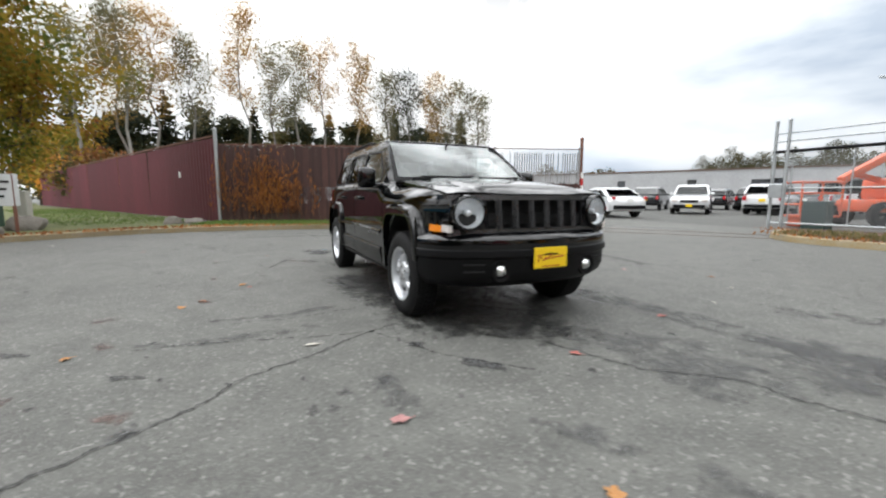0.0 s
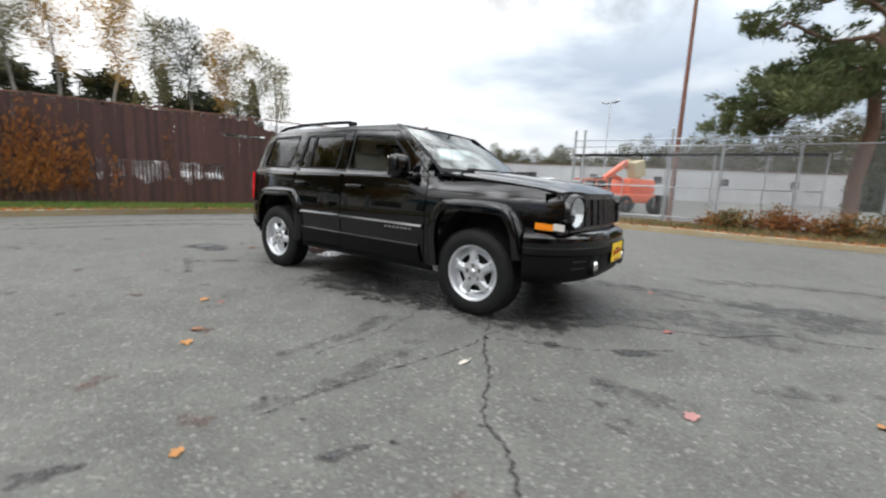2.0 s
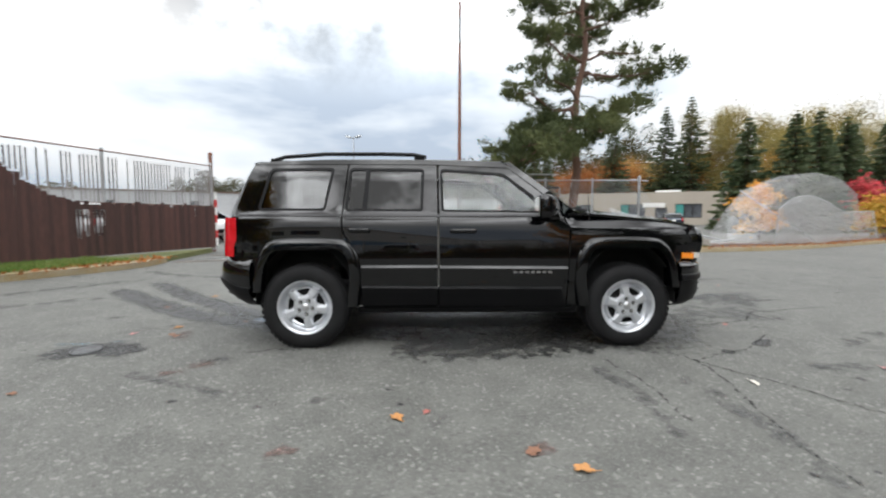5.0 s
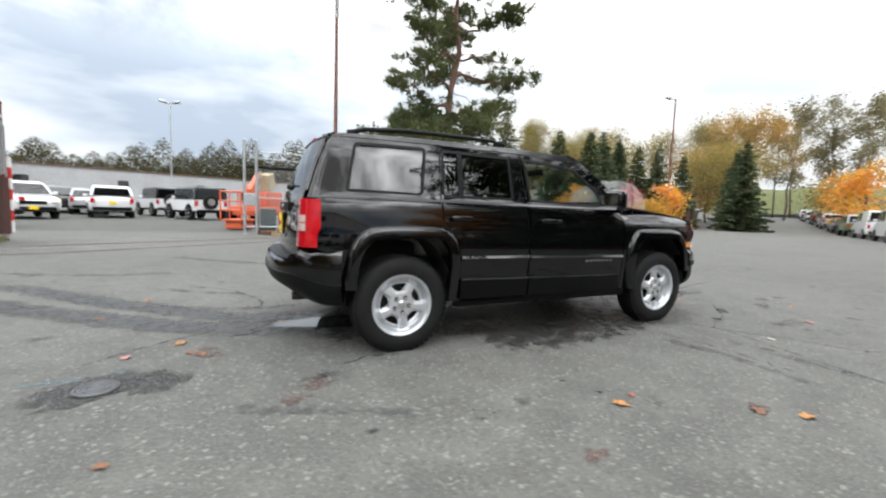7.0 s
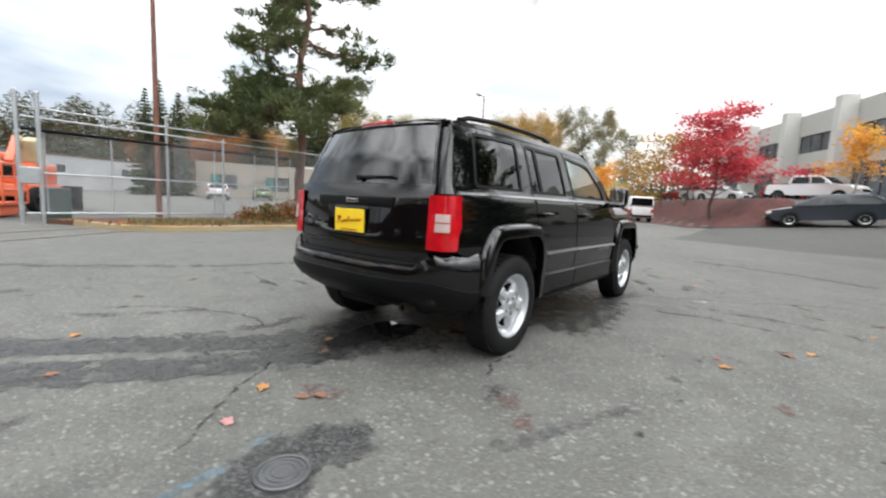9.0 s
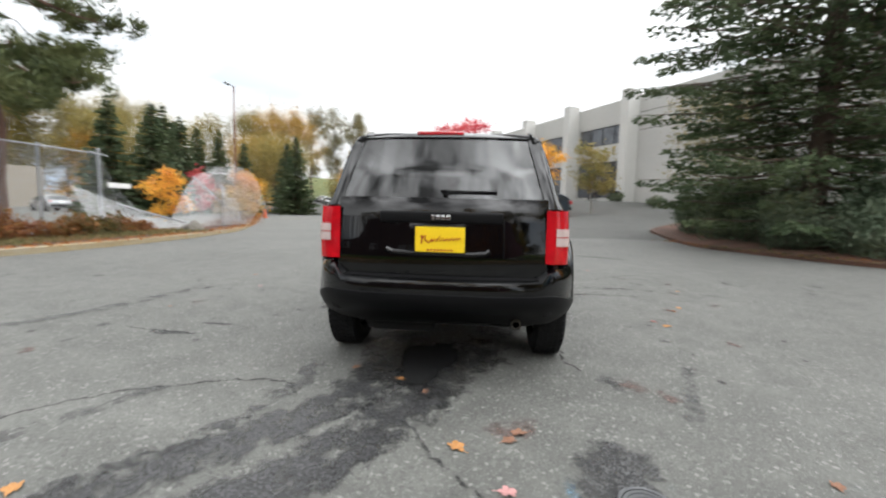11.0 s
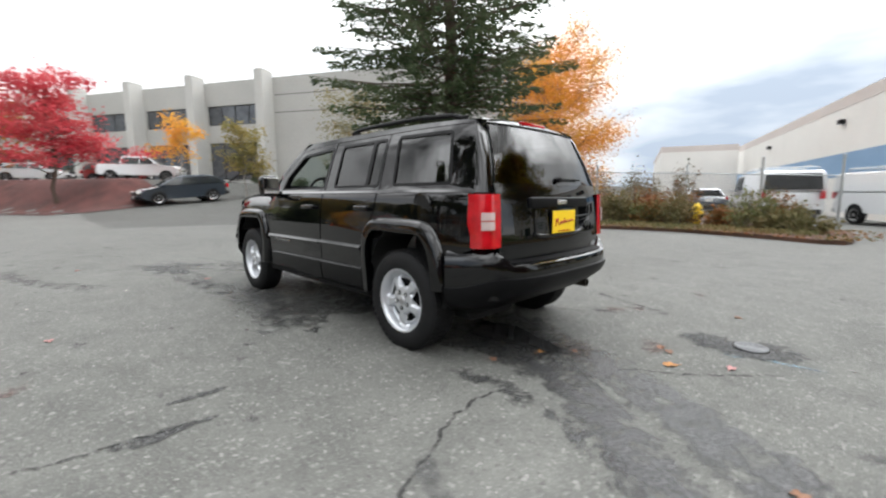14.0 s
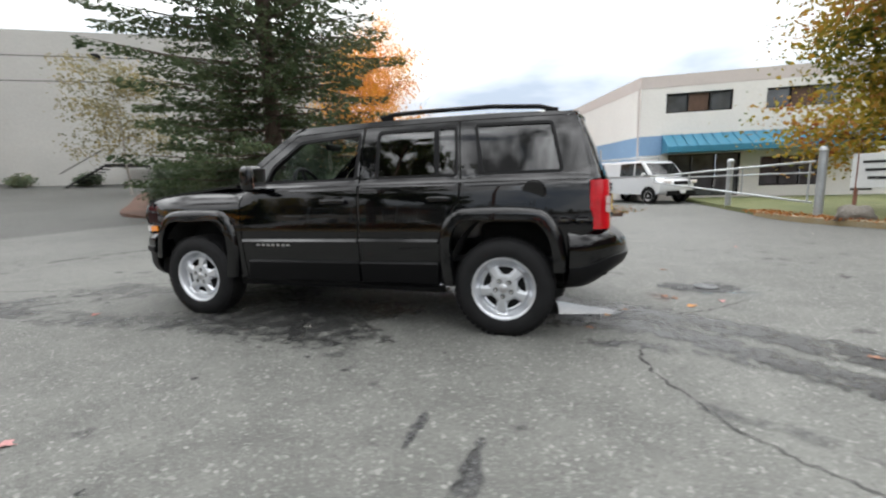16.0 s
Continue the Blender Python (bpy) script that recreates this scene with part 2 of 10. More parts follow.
def asphalt_material(name, dark, light, chips):
    """Worn asphalt: aggregate chips, blotches metres wide, faint wear streaks."""
    m = bpy.data.materials.new(name)
    m.use_nodes = True
    nt = m.node_tree
    p = nt.nodes["Principled BSDF"]
    p.inputs["Specular IOR Level"].default_value = 0.35
    geo = nt.nodes.new("ShaderNodeNewGeometry")
    vor = nt.nodes.new("ShaderNodeTexVoronoi")
    vor.inputs["Scale"].default_value = 150
    big, mid, fine = (nt.nodes.new("ShaderNodeTexNoise") for _ in range(3))
    for n, s, d in ((big, 0.33, 4), (mid, 3.2, 6), (fine, 38, 4)):
        n.inputs["Scale"].default_value, n.inputs["Detail"].default_value = s, d
        n.inputs["Roughness"].default_value = 0.62
    for n in (vor, big, mid, fine):
        nt.links.new(geo.outputs["Position"], n.inputs["Vector"])
    a1 = nt.nodes.new("ShaderNodeMath")
    a1.operation = 'MULTIPLY_ADD'
    a1.inputs[1].default_value = 0.62
    nt.links.new(big.outputs[0], a1.inputs[0])
    nt.links.new(mid.outputs[0], a1.inputs[2])
    a2 = nt.nodes.new("ShaderNodeMath")
    a2.operation = 'MULTIPLY_ADD'
    a2.inputs[1].default_value = 0.55
    nt.links.new(fine.outputs[0], a2.inputs[0])
    nt.links.new(a1.outputs[0], a2.inputs[2])
    mr = nt.nodes.new("ShaderNodeMapRange")
    mr.inputs["From Min"].default_value, mr.inputs["From Max"].default_value = 0.84, 1.34
    nt.links.new(a2.outputs[0], mr.inputs["Value"])
    mix = nt.nodes.new("ShaderNodeMix")
    mix.data_type = 'RGBA'
    mix.inputs[6].default_value, mix.inputs[7].default_value = (*dark, 1), (*light, 1)
    nt.links.new(mr.outputs[0], mix.inputs[0])
    # chips of pale stone
    sep = nt.nodes.new("ShaderNodeSeparateColor")
    nt.links.new(vor.outputs["Color"], sep.inputs[0])
    chip = nt.nodes.new("ShaderNodeMapRange")
    chip.inputs["From Min"].default_value, chip.inputs["From Max"].default_value = 0.80, 1.0
    chip.inputs["To Max"].default_value = 0.55
    nt.links.new(sep.outputs[0], chip.inputs["Value"])
    mix2 = nt.nodes.new("ShaderNodeMix")
    mix2.data_type = 'RGBA'
    mix2.inputs[7].default_value = (*chips, 1)
    nt.links.new(chip.outputs[0], mix2.inputs[0])
    nt.links.new(mix.outputs[2], mix2.inputs[6])
    # rarer, larger pale stones and dark pits
    vor2 = nt.nodes.new("ShaderNodeTexVoronoi")
    vor2.inputs["Scale"].default_value = 62
    nt.links.new(geo.outputs["Position"], vor2.inputs["Vector"])
    sep2 = nt.nodes.new("ShaderNodeSeparateColor")
    nt.links.new(vor2.outputs["Color"], sep2.inputs[0])
    last = mix2
    for out, lo, amount, tone in ((0, 0.90, 0.48, (0.34, 0.335, 0.315)), (1, 0.86, 0.48, (0.05, 0.05, 0.046))):
        pick = nt.nodes.new("ShaderNodeMapRange")
        pick.inputs["From Min"].default_value, pick.inputs["From Max"].default_value = lo, 1.0
        pick.inputs["To Max"].default_value = amount
        nt.links.new(sep2.outputs[out], pick.inputs["Value"])
        mixn = nt.nodes.new("ShaderNodeMix")
        mixn.data_type = 'RGBA'
        mixn.inputs[7].default_value = (*tone, 1)
        nt.links.new(pick.outputs[0], mixn.inputs[0])
        nt.links.new(last.outputs[2], mixn.inputs[6])
        last = mixn
    # newer, darker asphalt on the drive to the office and on the fenced lot
    xyz = nt.nodes.new("ShaderNodeSeparateXYZ")
    nt.links.new(geo.outputs["Position"], xyz.inputs[0])

    def calc(op, a, b):
        n = nt.nodes.new("ShaderNodeMath")
        n.operation = op
        for i, v in enumerate((a, b)):
            if isinstance(v, (int, float)):
                n.inputs[i].default_value = v
            else:
                nt.links.new(v, n.inputs[i])
        return n.outputs[0]
    ragged = calc('MULTIPLY', calc('SUBTRACT', mid.outputs[0], 0.5), 0.5)
    east = calc('ADD', calc('MULTIPLY', calc('SUBTRACT', xyz.outputs[0], 11.0), 0.946), calc('MULTIPLY', calc('ADD', xyz.outputs[1], 6.5), -0.324))
    drive = calc('MINIMUM', east, calc('SUBTRACT', 1.0, xyz.outputs[1]))
    lot = calc('MINIMUM', calc('SUBTRACT', xyz.outputs[1], 12.6), calc('SUBTRACT', 0.5, xyz.outputs[0]))
    for where, keep in ((drive, 0.60), (lot, 0.72)):
        edge = nt.nodes.new("ShaderNodeMapRange")
        edge.inputs["From Max"].default_value = 0.25
        edge.inputs["To Min"].default_value, edge.inputs["To Max"].default_value = 1.0, keep
        nt.links.new(calc('ADD', where, ragged), edge.inputs["Value"])
        tone = nt.nodes.new("ShaderNodeMix")
        tone.data_type, tone.blend_type = 'RGBA', 'MULTIPLY'
        tone.inputs[0].default_value = 1.0
        nt.links.new(last.outputs[2], tone.inputs[6])
        nt.links.new(edge.outputs[0], tone.inputs[7])
        last = tone
    nt.links.new(last.outputs[2], p.inputs["Base Color"])
    ro = nt.nodes.new("ShaderNodeMapRange")
    ro.inputs["To Min"].default_value, ro.inputs["To Max"].default_value = 0.62, 0.9
    nt.links.new(mid.outputs[0], ro.inputs["Value"])
    nt.links.new(ro.outputs[0], p.inputs["Roughness"])
    b = nt.nodes.new("ShaderNodeBump")
    b.inputs["Strength"].default_value, b.inputs["Distance"].default_value = 0.55, 0.006
    nt.links.new(vor.outputs["Distance"], b.inputs["Height"])
    nt.links.new(b.outputs[0], p.inputs["Normal"])
    return m


M_ASPHALT = asphalt_material("worn_asphalt", (0.074, 0.0745, 0.068), (0.140, 0.1405, 0.129), (0.235, 0.235, 0.222))
M_PAINT = material("black_gloss_paint", (0.0012, 0.0013, 0.0017), 0.03, vary=0.05, bump=0, spec=0.56)
M_CLAD = material("black_satin_cladding", (0.0025, 0.0025, 0.003), 0.22, vary=0.15, fine=300, bump=0.05, depth=0.001, spec=0.16)
M_PLASTIC = material("black_grained_plastic", (0.0055, 0.0055, 0.006), 0.46, vary=0.2, fine=300, bump=0.15, depth=0.001, spec=0.13)
M_DARK = material("dark_cavity", (0.006, 0.006, 0.006), 0.9, vary=0.3, bump=0)
M_RUBBER = material("tyre_rubber", (0.0095, 0.0095, 0.010), 0.72, vary=0.35, scale=12, fine=160, bump=0.25, depth=0.002, spec=0.2)
M_RIM = material("silver_wheel_paint", (0.57, 0.585, 0.61), 0.33, metal=0.6, vary=0.06, fine=120, bump=0.02)
M_CHROME = material("chrome", (0.8, 0.8, 0.8), 0.08, metal=1.0, vary=0.03, bump=0)
M_SILVER = material("satin_silver", (0.55, 0.55, 0.56), 0.28, metal=0.9, vary=0.06, bump=0)
M_GLASS = glass_material("clear_tinted_glass", (0.80, 0.85, 0.84), 1.95)
M_PRIVACY = glass_material("privacy_glass", (0.19, 0.20, 0.20), 1.80)
M_SIDEGLASS = glass_material("clear_side_glass", (0.93, 0.955, 0.945), 1.50)
M_REARGLASS = glass_material("rear_privacy_glass", (0.19, 0.20, 0.20), 1.86)
M_LENS = glass_material("clear_lens", (0.93, 0.94, 0.95), 1.45)
M_RED = material("red_lamp_lens", (0.44, 0.004, 0.010), 0.12, coat=0.8, vary=0.45, scale=16, fine=220, bump=0.1, depth=0.001)
M_REVERSE = material("pale_reverse_lamp_lens", (0.62, 0.58, 0.55), 0.15, coat=0.6, vary=0.1, fine=300, bump=0.1, depth=0.001)
M_BAND = material("pink_tinged_reverse_lens", (0.50, 0.38, 0.36), 0.2, coat=0.6, vary=0.12, scale=40, fine=300, bump=0.15, depth=0.001)
M_AMBER = material("amber_lens", (0.85, 0.26, 0.015), 0.15, coat=0.8, vary=0.08, fine=300, bump=0.1, depth=0.001)
M_SATIN = material("satin_black_grille", (0.022, 0.022, 0.024), 0.24, vary=0.08, bump=0, spec=0.8)
M_BOWL = material("lamp_reflector", (0.88, 0.90, 0.92), 0.28, metal=0.55, vary=0.05, fine=60, bump=0.12, depth=0.003)
M_SOOT = material("sooty_steel", (0.05, 0.045, 0.035), 0.5, metal=0.6, vary=0.3, bump=0.1)
M_LIPGLEAM = material("slot_lip_gleam", (0.22, 0.23, 0.24), 0.05, metal=1.0, vary=0.03, bump=0)
M_PLATE = material("yellow_card", (0.85, 0.58, 0.01), 0.4, vary=0.05, bump=0)
M_INK = material("red_ink", (0.35, 0.02, 0.01), 0.5, vary=0.05, bump=0)
M_SEAT = material("light_grey_seat_cloth", (0.34, 0.325, 0.30), 0.85, vary=0.15, fine=240, bump=0.2, depth=0.002)
M_STEEL = material("galvanised_steel", (0.42, 0.44, 0.45), 0.45, metal=0.7, vary=0.2, scale=4, fine=50, bump=0.05)
M_RUST = material("rusty_brown_pole", (0.17, 0.075, 0.05), 0.8, vary=0.3, scale=2.5, fine=30, bump=0.15)
M_KERB = material("faded_yellow_kerb_paint", (0.36, 0.245, 0.09), 0.8, vary=0.3, scale=2.2, fine=24, bump=0.3, tint=(0.30, 0.27, 0.20))
M_CONCRETE = material("grey_concrete", (0.36, 0.355, 0.34), 0.85, vary=0.14, scale=0.6, fine=18, bump=0.15)
M_SOIL = material("leaf_strewn_soil", (0.062, 0.042, 0.029), 0.95, vary=0.45, scale=1.4, fine=26, bump=0.7, depth=0.03, tint=(0.13, 0.058, 0.036))
M_GRASSG = material("mown_grass_ground", (0.085, 0.115, 0.035), 0.95, vary=0.25, scale=0.9, fine=40, bump=0.6, depth=0.03, tint=(0.15, 0.15, 0.06))
M_BARK = material("tree_bark", (0.085, 0.06, 0.045), 0.9, vary=0.3, scale=5, fine=34, bump=0.8, depth=0.03, stretch=(1, 1, 0.25))
M_BIRCH = material("pale_birch_bark", (0.46, 0.44, 0.40), 0.85, vary=0.3, scale=3, fine=14, bump=0.4, depth=0.02, stretch=(1, 1, 2.5), tint=(0.16, 0.14, 0.12))
M_WHITECAR = material("white_car_paint", (0.66, 0.67, 0.68), 0.18, coat=0.8, vary=0.03, bump=0)
M_BLACKCAR = material("black_car_paint", (0.012, 0.012, 0.014), 0.15, coat=0.8, vary=0.1, bump=0)
M_GREYCAR = material("dark_grey_car_paint", (0.045, 0.055, 0.07), 0.18, metal=0.3, coat=0.8, vary=0.1, bump=0)
M_SILVERCAR = material("silver_car_paint", (0.42, 0.43, 0.44), 0.2, metal=0.4, coat=0.8, vary=0.06, bump=0)
M_GREENCAR = material("green_car_paint", (0.10, 0.17, 0.05), 0.3, coat=0.5, vary=0.1, bump=0)
M_REDCAR = material("dark_red_car_paint", (0.16, 0.015, 0.015), 0.2, coat=0.8, vary=0.1, bump=0)
M_CARGLASS = material("dark_car_glass", (0.030, 0.034, 0.035), 0.05, spec=0.9, vary=0.3, bump=0)


# ---------------------------------------------------------------- building helpers
def part(name, bm, mat, parent=None, label="", smooth=None):
    """Links a bmesh as one mesh object under a thing or part. smooth: angle in degrees under which edges are smooth."""
    me = bpy.data.meshes.new(name)
    bm.normal_update()
    bm.to_mesh(me)
    bm.free()
    if smooth is not None:
        me.polygons.foreach_set("use_smooth", [True] * len(me.polygons))
        me.set_sharp_from_angle(angle=radians(smooth))
    for m in (mat if isinstance(mat, (list, tuple)) else [mat]):
        me.materials.append(m)
    ob = new(name, me)
    if parent:
        ob.parent = parent
    if label:
        ob["label"] = label
    return ob


def raw(name, verts, faces, mat, parent=None, label="", smooth=False):
    me = bpy.data.meshes.new(name)
    me.from_pydata(verts, [], faces)
    if smooth:
        me.polygons.foreach_set("use_smooth", [True] * len(me.polygons))
    for m in (mat if isinstance(mat, (list, tuple)) else [mat]):
        me.materials.append(m)
    ob = new(name, me)
    if parent:
        ob.parent = parent
    if label:
        ob["label"] = label
    return ob


def thing(name, label, category, m=None, group="", kind=""):
    ob = new(name)
    ob.empty_display_size = 0.3
    if m is not None:
        ob.matrix_world = m
    return tagged(ob, label, category, group, kind)


def box(bm, c, s, bevel=0.0, rot=None, segs=2):
    """A box at centre c with sizes s, its edges rounded."""
    r = bmesh.ops.create_cube(bm, size=1.0)
    vs = r["verts"]
    bmesh.ops.scale(bm, vec=s, verts=vs)
    if bevel:
        es = list({e for v in vs for e in v.link_edges})
        rb = bmesh.ops.bevel(bm, geom=es, offset=bevel, segments=segs, profile=0.5, affect='EDGES')
        vs = list({v for f in rb["faces"] for v in f.verts} | {v for v in vs if v.is_valid})
    if rot is not None:
        bmesh.ops.transform(bm, matrix=rot, verts=vs)
    bmesh.ops.translate(bm, vec=c, verts=vs)
    return vs


def tube(bm, a, b, r0, r1=None, n=8, caps=True):
    """A tapered rod from a to b."""
    r1 = r0 if r1 is None else r1
    a, b = Vector(a), Vector(b)
    d = (b - a).normalized()
    u = d.orthogonal().normalized()
    v = d.cross(u)
    ring = []
    for p, r in ((a, r0), (b, r1)):
        ring.append([bm.verts.new(p + (u * math.cos(2 * math.pi * i / n) + v * math.sin(2 * math.pi * i / n)) * r) for i in range(n)])
    for i in range(n):
        bm.faces.new((ring[0][i], ring[0][(i + 1) % n], ring[1][(i + 1) % n], ring[1][i]))
    if caps:
        bm.faces.new(ring[0][::-1])
        bm.faces.new(ring[1])


def lathe(bm, profile, n=48, axis='y'):
    """Turns (radius, along) points round an axis through the origin."""
    rings = []
    for i in range(n):
        a = 2 * math.pi * i / n
        row = []
        for r, h in profile:
            p = (r * math.cos(a), h, r * math.sin(a)) if axis == 'y' else (r * math.cos(a), r * math.sin(a), h)
            row.append(bm.verts.new(p))
        rings.append(row)
    for i in range(n):
        for j in range(len(profile) - 1):
            bm.faces.new((rings[i][j], rings[(i + 1) % n][j], rings[(i + 1) % n][j + 1], rings[i][j + 1]))


def sweep(bm, path, section, closed=False, ends=True):
    """Sweeps (outward, height) section points along a plan path of (x, y); outward is to the right of the path."""
    rows = []
    n = len(path)
    for i, p in enumerate(path):
        a = Vector(path[max(0, i - 1)])
        b = Vector(path[min(n - 1, i + 1)])
        t = (b - a).normalized()
        o = Vector((t.y, -t.x))
        rows.append([bm.verts.new((p[0] + o.x * u, p[1] + o.y * u, z)) for u, z in section])
    for i in range(n - 1):
        for j in range(len(section) - 1):
            bm.faces.new((rows[i][j], rows[i + 1][j], rows[i + 1][j + 1], rows[i][j + 1]))
    if ends and len(section) > 2:
        try:
            bm.faces.new(rows[0])
            bm.faces.new(rows[-1][::-1])
        except ValueError:
            pass
    return rows


def smooth_path(pts, step=0.5):
    """Catmull-Rom through plan points, about step apart."""
    out = []
    P = [Vector(p) for p in pts]
    for i in range(len(P) - 1):
        p0, p1, p2, p3 = P[max(0, i - 1)], P[i], P[i + 1], P[min(len(P) - 1, i + 2)]
        k = max(1, int((p2 - p1).length / step))
        for j in range(k):
            t = j / k
            out.append(0.5 * ((2 * p1) + (p2 - p0) * t + (2 * p0 - 5 * p1 + 4 * p2 - p3) * t * t + (3 * p1 - p0 - 3 * p2 + p3) * t ** 3))
    out.append(P[-1])
    return [tuple(q) for q in out]


def step01(a, b, x):
    t = min(1.0, max(0.0, (x - a) / (b - a)))
    return t * t * (3 - 2 * t)


# street direction and the way towards the concrete office building
SD = Vector((0.876, 0.482))
SN = Vector((0.482, -0.876))
B0 = Vector((37.2, -14.2))


def terrain(x, y):
    """Height of the ground: flat yard, a drive that climbs to the office building, a bank beside it, a street that climbs far off."""
    q = Vector((x, y)) - B0
    u, v = q.dot(SD), q.dot(SN)
    drive = min(1.85, max(0.0, 0.085 * (v + 21.5)))
    if x < 12:
        drive *= step01(9.0, 13.0, x) if y > -16 else step01(9.0, 24.0, x)
    bank = 2.1 * step01(-18.8, -14.8, v)
    k = step01(-4.5, -1.5, u)
    h = drive * (1 - k) + bank * k
    s = x * SD.x + y * SD.y
    far = 0.045 * max(0.0, s - 48.0)
    if s > 48:
        h = max(h, min(far, 3.2))
    return h


def ground_sheet():
    ax = [-1500, -700, -350, -200, -140, -110]
    ax += list(np.arange(-90, -30, 4.0)) + list(np.arange(-30, 60, 1.0)) + list(np.arange(60, 110, 3.0))
    ax += [115, 130, 160, 220, 350, 700, 1500]
    n = len(ax)
    verts = [(float(x), float(y), terrain(x, y)) for y in ax for x in ax]
    faces = [(j * n + i, j * n + i + 1, (j + 1) * n + i + 1, (j + 1) * n + i) for j in range(n - 1) for i in range(n - 1)]
    g = raw("ground", verts, faces, M_ASPHALT, smooth=True)
    return tagged(g, "worn grey asphalt yard and street with cracks and stains", "ground", kind="structure")


ground_sheet()


def slab(name, pts, z, mat, label, category, kind="structure", base=-0.05):
    """A raised sheet of ground with upright edges."""
    bm = bmesh.new()
    top = [bm.verts.new((x, y, terrain(x, y) + z)) for x, y in pts]
    f = bm.faces.new(top)
    bm.normal_update()
    if f.normal.z < 0:
        f.normal_flip()
    lo = [bm.verts.new((x, y, terrain(x, y) + base)) for x, y in pts]
    for i in range(len(pts)):
        k = (i + 1) % len(pts)
        bm.faces.new((top[i], lo[i], lo[k], top[k]))
    bmesh.ops.recalc_face_normals(bm, faces=bm.faces)
    bmesh.ops.triangulate(bm, faces=[x for x in bm.faces if len(x.verts) > 4])
    return tagged(part(name, bm, mat), label, category, kind=kind)


def kerb(name, path, label, mat, w=0.16, h=0.14):
    bm = bmesh.new()
    sweep(bm, path, [(-w / 2, -0.03), (-w / 2, h - 0.02), (-w / 2 + 0.03, h), (w / 2 - 0.03, h), (w / 2, h - 0.02), (w / 2 + 0.02, -0.03)])
    bmesh.ops.recalc_face_normals(bm, faces=bm.faces)
    return tagged(part(name, bm, mat, smooth=40), label, "kerb", kind="structure")


K1 = smooth_path([(-6.75, 5.9), (-6.55, 5.0), (-6.9, 3.9), (-7.6, 2.6), (-8.3, 0.6), (-8.75, -1.8), (-8.7, -4.0), (-8.1, -5.4), (-7.3, -6.6), (-6.75, -8.0), (-6.7, -9.6)])
K2 = smooth_path([(-3.3, -13.0), (-3.3, -9.7), (-1.6, -10.2), (0.5, -10.7), (2.6, -10.2), (4.5, -9.4), (6.2, -8.4), (8.2, -7.7), (10.0, -7.2), (12.4, -7.0), (13.7, -7.5), (15.5, -9.2), (20.0, -13.5), (22.0, -18.0)])
K3 = smooth_path([(-1.5, 11.0), (-1.1, 9.6), (-0.2, 8.75), (1.5, 8.6), (4.0, 8.35), (7.0, 8.45), (9.0, 8.8), (10.8, 9.2), (13.4, 10.3), (18.4, 12.8), (28.0, 17.8), (44.0, 26.6)])
kerb("kerb_northwest", K1, "leaf-littered low concrete kerb beside the grass verge", M_KERB)
kerb("kerb_northeast", K3, "faded yellow-painted concrete kerb along the street", M_KERB)
slab("verge_west", K1 + [(-7.2, -22.0), (-60, -60), (-60, -24), (-45.2, -18.6), (-11.3, -2.95), (-7.15, 8.9)], 0.13, M_GRASSG, "grass verge between kerb and slatted fence", "grass")
slab("bed_south", K2 + [(17.0, -22.0), (2.0, -22.0), (-2.0, -15.0)], 0.10, M_SOIL, "leaf-strewn soil bed with shrubs beyond the yard", "soil")
slab("verge_north", K3 + [(43.0, 28.4), (27.0, 19.6), (17.4, 14.6), (12.6, 12.1), (10.0, 11.4), (7.7, 11.75), (0.0, 12.2), (-2.0, 11.75)], 0.12, M_SOIL, "weedy soil strip between kerb and wire fence", "soil")


def ground_patch(name, us, vs, height, mat, label, category):
    """A sheet of other ground laid over the terrain; us runs along the street, vs across it."""
    bm = bmesh.new()
    rows = [[bm.verts.new((*(B0 + SD * u + SN * v), height(u, v))) for v in vs] for u in us]
    for a, b in zip(rows, rows[1:]):
        for j in range(len(vs) - 1):
            bm.faces.new((a[j], a[j + 1], b[j + 1], b[j]))
    bmesh.ops.recalc_face_normals(bm, faces=bm.faces[:])
    return tagged(part(name, bm, mat, smooth=50), label, category, kind="structure")


def over(u, v):
    p = B0 + SD * u + SN * v
    return terrain(p.x, p.y) + 0.03


M_BARKBED = material("brown_bark_mulch", (0.050, 0.026, 0.021), 0.95, vary=0.45, scale=1.2, fine=30, bump=0.8, depth=0.03, tint=(0.13, 0.042, 0.036))
ground_patch("bank", np.arange(-4.6, 26, 0.6), np.arange(-19.4, -13.8, 0.4), over, M_BARKBED, "brown bark-covered bank below the upper lot", "soil")
ground_patch("grass_bank", np.arange(63, 82, 1.5), np.arange(-34, -2, 2.0), lambda u, v: 2.6 + 5.2 * step01(63, 80, u) + 0.25 * math.sin(v * 0.6), M_GRASSG, "green grass bank at the end of the street", "grass")


# ---------------------------------------------------------------- the black car
def side(x, z):
    """Half width of the body at a place along it and a height."""
    if z < 0.72:
        w = 0.842 - 0.035 * ((0.72 - z) / 0.4) ** 2
    elif z < 1.06:
        w = 0.842 - 0.030 * ((z - 0.72) / 0.34) ** 2
    else:
        w = 0.812 - 0.02 * step01(1.06, 1.10, z) - (z - 1.06) * 0.33 - 0.10 * max(0.0, z - 1.40) ** 1.5 * 4
    if x > 1.25:
        w -= 0.12 * ((x - 1.25) / 0.7) ** 2.2
    if x < -1.35:
        w -= 0.075 * ((-1.35 - x) / 0.6) ** 2
    if x > 0.70 and z > 0.92:
        w -= 0.11 * step01(0.70, 0.95, x) * (min(z, 1.1) - 0.92) ** 2 / 0.0225
    return w


